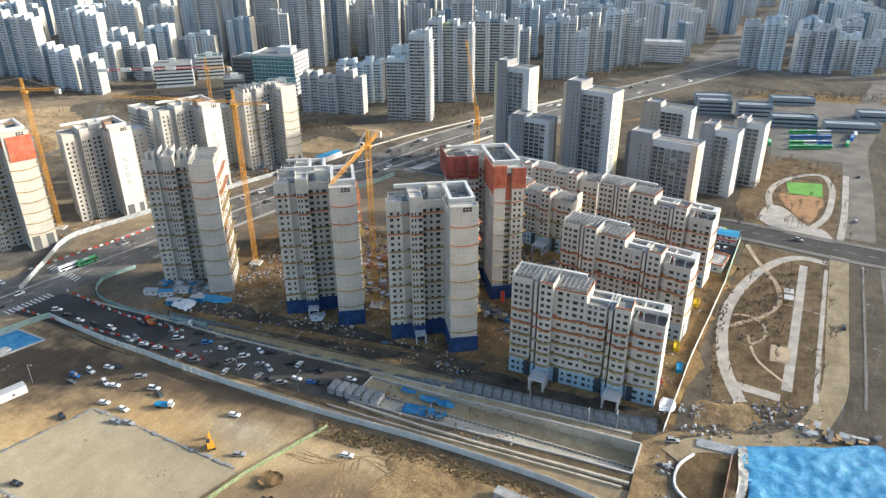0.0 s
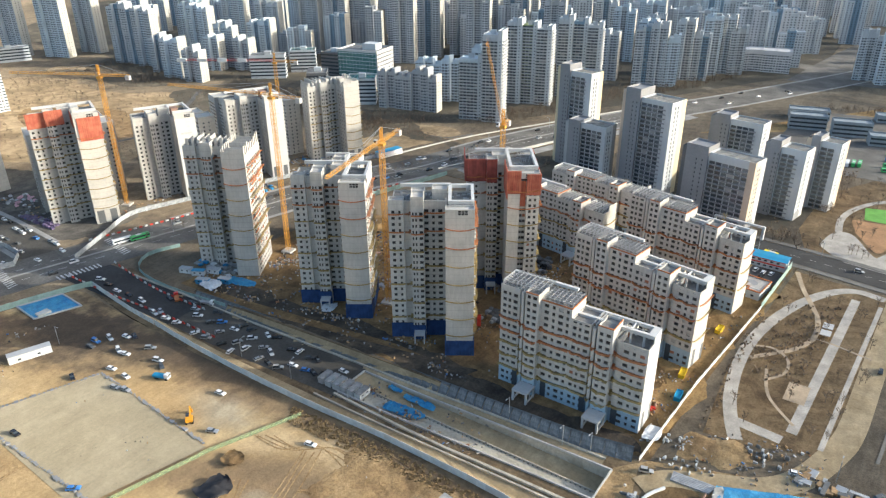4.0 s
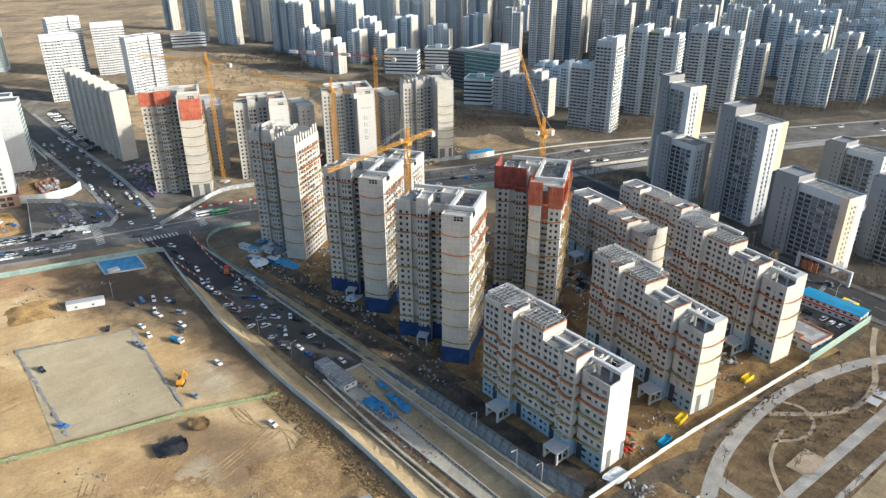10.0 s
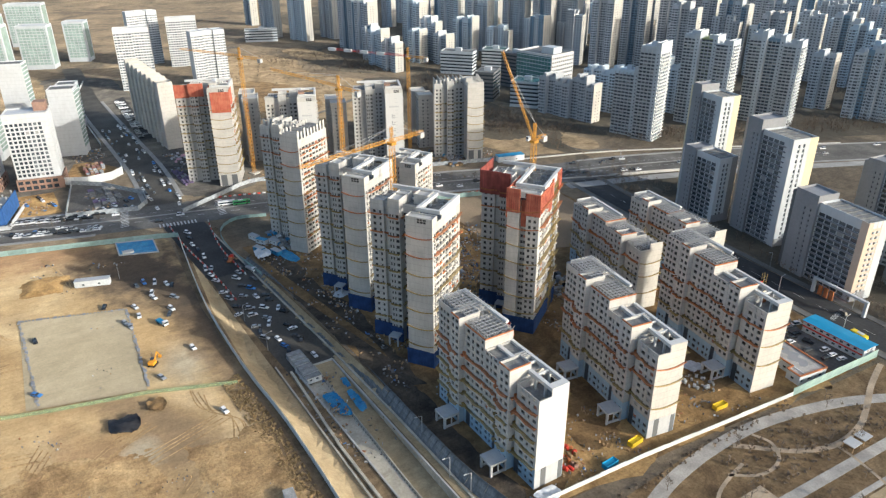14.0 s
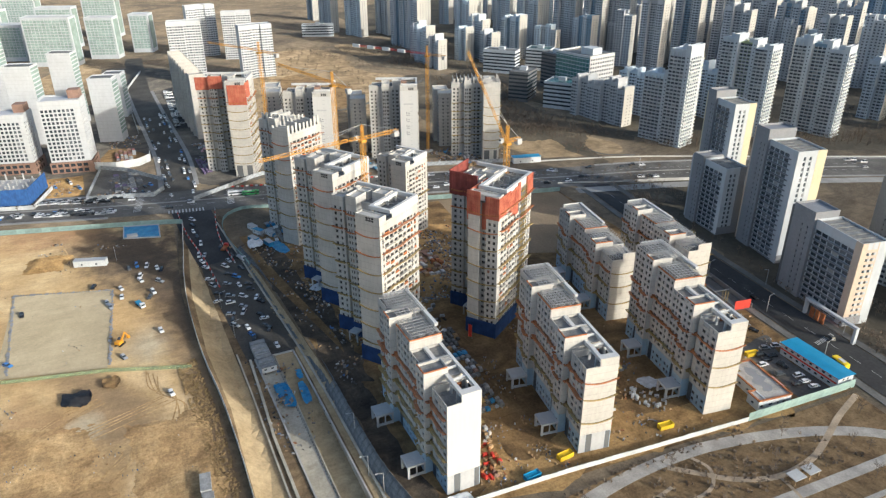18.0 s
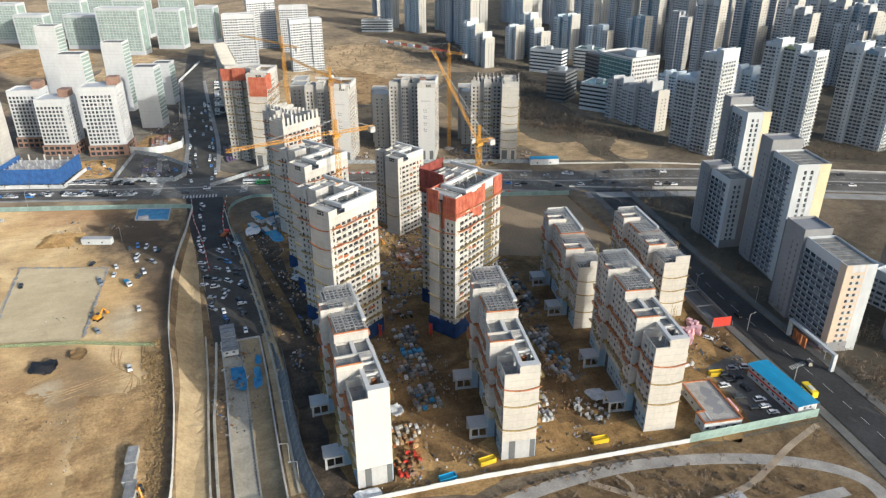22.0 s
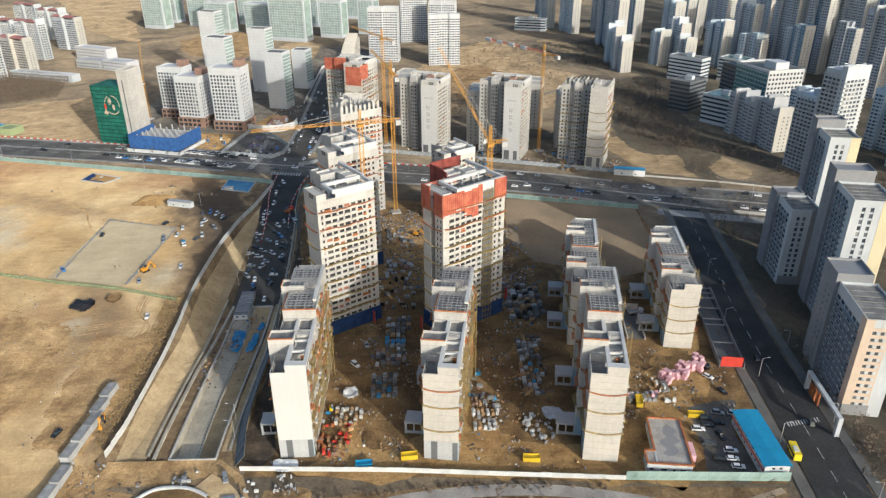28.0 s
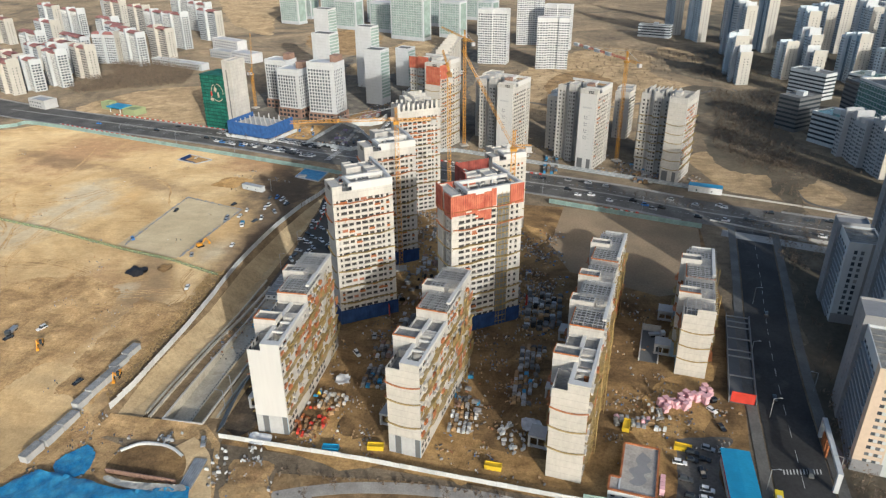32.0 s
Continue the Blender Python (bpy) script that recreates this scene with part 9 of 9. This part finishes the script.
thicket([(-700, 500), (-600, 560), (-560, 700), (-760, 760), (-860, 620)], 500, 6, "winter gardens between the far blocks")
thicket([(-560, 720), (-360, 600), (-220, 760), (-180, 980), (-420, 980)], 700, 6, "winter gardens between the tall towers")
thicket([(-480, -420), (-600, -330), (-960, -520), (-1000, -300), (-640, -230), (-490, -260)], 500, 6, "winter trees between the old flats")


thicket([(-618, 490), (-600, 530), (-540, 560), (-452, 516), (-409, 530), (-364, 510), (-352, 476), (-413, 464), (-500, 480)], 900, 4, "dark leafless scrub before the offices")
thicket([(-613, 518), (-413, 461), (-401, 474), (-368, 492), (-272, 487), (-269, 497), (-322, 507), (-339, 530), (-316, 551), (-348, 568), (-392, 550), (-443, 534), (-509, 538), (-634, 561)], 500, 4, "dark leafless scrub in the drainage hollow")
thicket([(-815, 480), (-870, 560), (-690, 560), (-655, 520), (-705, 475), (-770, 516)], 600, 5, "dark leafless scrub below the tall towers")
thicket([(-120, 500), (-100, 500), (-20, 478), (-20, 462), (-90, 470)], 60, 6, "leafless garden trees between the estate blocks")
thicket([(-255, 455), (-185, 470), (-190, 500), (-240, 500)], 110, 6, "leafless trees on the estate bank")
thicket([(-20, 441), (-24, 458), (-4, 462), (4, 444), (0, 436)], 28, 4, "low winter shrubs at the park corner")
thicket([(-85, 452), (-15, 446), (-15, 452), (-80, 456)], 40, 5, "small garden trees along the estate pavement")


STRAW = mat("dry_straw_grass", (0.44, 0.31, 0.155), 0.95, noise_scale=0.3, amount=0.4, rand=0.2, matte=1.0)
thicket([(-140, 171), (-98, 174), (-45, 174), (-26, 171), (-30, 166), (-60, 167), (-100, 165), (-135, 163)], 900, 0.4, "dry straw-coloured grass on the bank by the hoarding", STRAW, 10)
thicket([(-470, 300), (-560, 260), (-700, 280), (-860, 380), (-820, 450), (-700, 440), (-600, 490), (-500, 430)], 420, 3.5, "scattered leafless bushes on the graded hillside")
thicket([(-560, 40), (-720, 60), (-800, 130), (-800, 180), (-600, 172), (-520, 120)], 260, 6, "leafless street trees between the white towers")


# ---- wheel tracks on the sand ----
b = Build()
tk = random.Random(8)
RUTS = random.Random(18)
TRACKS = [[(-300, 60), (-260, 40), (-200, 30), (-140, 40), (-118, 52)], [(-90, 56), (-60, 20), (-50, -40)], [(-330, -40), (-270, -20), (-220, -30), (-160, -10)], [(-30, 60), (-20, 40), (-10, 0)], [(-310, 110), (-280, 118), (-262, 120)], [(-130, 92), (-136, 60), (-132, 20)], [(-200, 90), (-190, 60), (-150, 30)], [(-139, 151), (-124, 152), (-114, 160), (-98, 158), (-86, 152), (-60, 150)], [(-118, 156), (-112, 140), (-104, 118), (-96, 96)], [(-96, 168), (-70, 166), (-40, 160)]]
for _ in range(46):
    x, y, a = RUTS.uniform(-250, -20), RUTS.uniform(-60, 150), RUTS.uniform(0, 6.28)
    line = []
    for _ in range(5):
        line.append((x, y))
        a += RUTS.uniform(-0.5, 0.5)
        x, y = x + 14 * math.cos(a), y + 14 * math.sin(a)
    if all(inside(px, py, FIELD) and not inside(px, py, [(-238, 95), (-224, 141), (-149, 136), (-160, 92.5)]) for px, py in line):
        TRACKS.append(line)
for tr_ in TRACKS:
    for off in (-0.95, 0.95, 3.2, 5.0):
        pts = [(x + off + tk.uniform(-1, 1), y + off * 0.6 + tk.uniform(-1, 1)) for x, y in tr_]
        ribbon(b, pts, 0.5, 0.10 + 0.0015 * (len(b.v) % 37), 8)
solo("tyre_track", b, TAN, "brown tyre tracks across the sand", "track", kind="stuff")
b = Build()
for p, q in (((-238, 95), (-223, 141)), ((-223, 141), (-150, 137)), ((-238, 95), (-160, 97))):
    n = int(math.hypot(q[0] - p[0], q[1] - p[1]) / 1.6)
    for i in range(n):
        x, y = p[0] + (q[0] - p[0]) * i / n + tk.uniform(-0.3, 0.3), p[1] + (q[1] - p[1]) * i / n + tk.uniform(-0.3, 0.3)
        r = tk.uniform(0.3, 0.9)
        b.prism([(x - r, y - r * 0.6), (x + r * 0.8, y - r), (x + r, y + r * 0.7), (x - r * 0.5, y + r)], 0.05, 0.2 + r * 0.4)
solo("kerb_rubble", b, MIDGREY, "dark line of rubble round the levelled pad", "rubble", kind="stuff")


# ---- scattered debris ----
DEBRIS = random_mat("site_debris", [(0, (0.30, 0.29, 0.28)), (0.2, (0.18, 0.17, 0.165)), (0.42, (0.08, 0.075, 0.07)), (0.6, (0.36, 0.24, 0.13)), (0.86, (0.55, 0.55, 0.54)), (0.91, (0.08, 0.16, 0.32)), (0.95, (0.30, 0.14, 0.07))], 0.8, island=True)


def scatter(zones, label, seed, avoid=()):
    rg = random.Random(seed)
    b = Build()
    for poly, n, smin, smax in zones:
        xs, ys = [p[0] for p in poly], [p[1] for p in poly]
        clusters = []
        k = 0
        while k < n:
            if clusters and rg.random() < 0.7:
                cx, cy = rg.choice(clusters)
                x, y = rg.gauss(cx, 2.5), rg.gauss(cy, 2.5)
            else:
                x, y = rg.uniform(min(xs), max(xs)), rg.uniform(min(ys), max(ys))
                if inside(x, y, poly) and len(clusters) < n / 12:
                    clusters.append((x, y))
            k += 1
            if not inside(x, y, poly) or any(inside(x, y, a) for a in avoid):
                continue
            l, w, h = rg.uniform(smin, smax), rg.uniform(smin * 0.5, smax * 0.5), rg.uniform(0.15, 0.8)
            a = rg.uniform(0, 3.14)
            c, s = math.cos(a), math.sin(a)
            b.prism([(x + c * u - s * v, y + s * u + c * v) for u, v in ((-l / 2, -w / 2), (l / 2, -w / 2), (l / 2, w / 2), (-l / 2, w / 2))], 0.05, 0.1 + h)
    solo("site_debris", b, DEBRIS, label, "debris", kind="stuff")


SLABS = [[(-82, 225), (-18, 225), (-18, 250), (-82, 250)], [(-80, 287), (-16, 278), (-14, 301), (-80, 312)], [(-78, 345), (-14, 333), (-12, 357), (-78, 368)], [(-150, 352), (-86, 342), (-84, 366), (-148, 378)], [(-146, 396), (-82, 386), (-82, 408), (-144, 418)]]
scatter([([(-15, 228), (-12, 285), (-80, 290), (-140, 262), (-90, 250), (-85, 232)], 350, 0.3, 1.2), ([(-14, 300), (-8, 345), (-80, 350), (-160, 345), (-140, 300), (-80, 310)], 400, 0.3, 1.4), ([(-20, 360), (-6, 372), (-40, 420), (-80, 415), (-90, 370)], 110, 0.3, 1.2),
         ([(-80, 222), (-260, 214), (-265, 240), (-150, 262), (-100, 232)], 700, 0.3, 1.5), ([(-140, 262), (-240, 250), (-250, 300), (-200, 335), (-140, 300)], 600, 0.3, 1.6), ([(-90, 368), (-150, 378), (-150, 395), (-90, 390)], 100, 0.3, 1.2)], "loose boards, pipes and scraps strewn over the site", 4, SLABS)
scatter([([(-15, 228), (-12, 285), (-80, 290), (-140, 262), (-90, 250), (-85, 232)], 500, 0.2, 0.9), ([(-14, 300), (-8, 345), (-80, 350), (-160, 345), (-140, 300), (-80, 310)], 600, 0.2, 1.0), ([(-140, 262), (-240, 250), (-250, 300), (-200, 335), (-140, 300)], 1500, 0.25, 1.5), ([(-160, 300), (-90, 345), (-150, 350), (-230, 345), (-230, 300)], 900, 0.25, 1.8), ([(-20, 360), (-6, 372), (-40, 420), (-80, 415), (-90, 370)], 200, 0.2, 0.9)], "small rubble, offcuts and rebar between the towers", 14, SLABS)
scatter([([(-300, 60), (-120, 60), (-110, 160), (-300, 165)], 60, 0.15, 0.6), ([(-110, 60), (-30, 70), (-20, 165), (-110, 168)], 130, 0.15, 0.5), ([(-330, -100), (-120, -120), (-100, 60), (-330, 60)], 70, 0.2, 0.9)], "stones and clods scattered on the field", 15)
scatter([([(-340, 210), (-372, 240), (-360, 290), (-310, 440), (-340, 450), (-420, 300)], 900, 0.5, 2.2), ([(-384, 97), (-424, 97), (-422, 126), (-384, 128)], 60, 0.5, 2.0), ([(-372, 136), (-362, 160), (-380, 176), (-420, 152)], 160, 0.5, 2.2), ([(-400, 226), (-470, 226), (-470, 212), (-400, 208)], 140, 0.5, 2.0), ([(-484, 150), (-520, 150), (-520, 172), (-484, 174)], 140, 0.5, 2.2)], "strewn material on the neighbouring plots", 6)
scatter([([(0, 226), (40, 236), (44, 262), (10, 256), (-8, 240)], 260, 0.3, 1.2), ([(-22, 160), (-16, 190), (12, 190), (20, 160)], 120, 0.3, 1.2), ([(-128, 188), (-60, 188), (-60, 212), (-128, 209)], 160, 0.3, 1.4), ([(-300, 60), (-230, 20), (-250, 150), (-300, 160)], 40, 0.3, 1.2)], "scraps and stones on the works yard", 9)


# ---- everything laid on the relief ----
VIEW = Vector((116.7, 114.3))


def on_relief(p):
    """Where a point of the level plan lies on the relief."""
    h = relief(p.x, p.y)
    k = h / 177.5
    return Vector((p.x + (VIEW.x - p.x) * k, p.y + (VIEW.y - p.y) * k, p.z + h))


def drape(ob, fine):
    """Bends a mesh to the relief, cutting long edges first."""
    M = ob.matrix_world.copy()
    inv = M.inverted()
    if fine:
        bm = bmesh.new()
        bm.from_mesh(ob.data)
        bmesh.ops.triangulate(bm, faces=bm.faces[:])
        for _ in range(8):
            long_edges = [e for e in bm.edges if e.calc_length() > 5 and any(relief(*(M @ v.co).xy) for v in e.verts) or e.calc_length() > 40]
            if not long_edges or len(bm.verts) > 60000:
                break
            bmesh.ops.subdivide_edges(bm, edges=long_edges, cuts=1)
            bmesh.ops.triangulate(bm, faces=[f for f in bm.faces if len(f.verts) > 3])
        bm.to_mesh(ob.data)
        bm.free()
    for v in ob.data.vertices:
        v.co = inv @ on_relief(M @ v.co)


LEVEL = {"ground", "market_pavement", "cross_road", "road_median", "road_pavement", "market_street", "side_road", "side_pavement"}
FINE = {"sand_field", "gravel_pad", "earth_strip", "verge_earth", "dusty_verge", "parking_street", "street_mouth", "retaining_kerb"}
bpy.context.view_layer.update()
for ob in list(scene.objects):
    kind = ob.name.split(".")[0]
    if ob.parent or kind in LEVEL or ob.type not in ("MESH", "EMPTY") or "city" in kind or "glazing" in kind:
        continue
    if ob.type == "EMPTY":
        if kind in ("underpass_trench", "road_barrier_row") or "hoarding" in kind or "fence" in kind or kind == "netted_bank":
            for c in ob.children:
                if c.location.length > 0.01 or kind != "underpass_trench":
                    p = ob.matrix_world @ c.location
                    c.location = c.location + (on_relief(p) - p)
                else:
                    drape(c, True)
        else:
            p = ob.matrix_world.translation
            ob.location = ob.location + (on_relief(p) - p)
    elif len(ob.data.vertices) and max(ob.dimensions) > 12:
        lo, hi = [ob.matrix_world @ Vector(ob.bound_box[k]) for k in (0, 6)]
        if hi.x > -380 and lo.x < 0 and lo.y < 224:
            drape(ob, kind in FINE)
    elif max(ob.dimensions) > 0:
        c = ob.matrix_world @ (sum((Vector(q) for q in ob.bound_box), Vector()) / 8)
        ob.location = ob.location + (on_relief(c) - c)
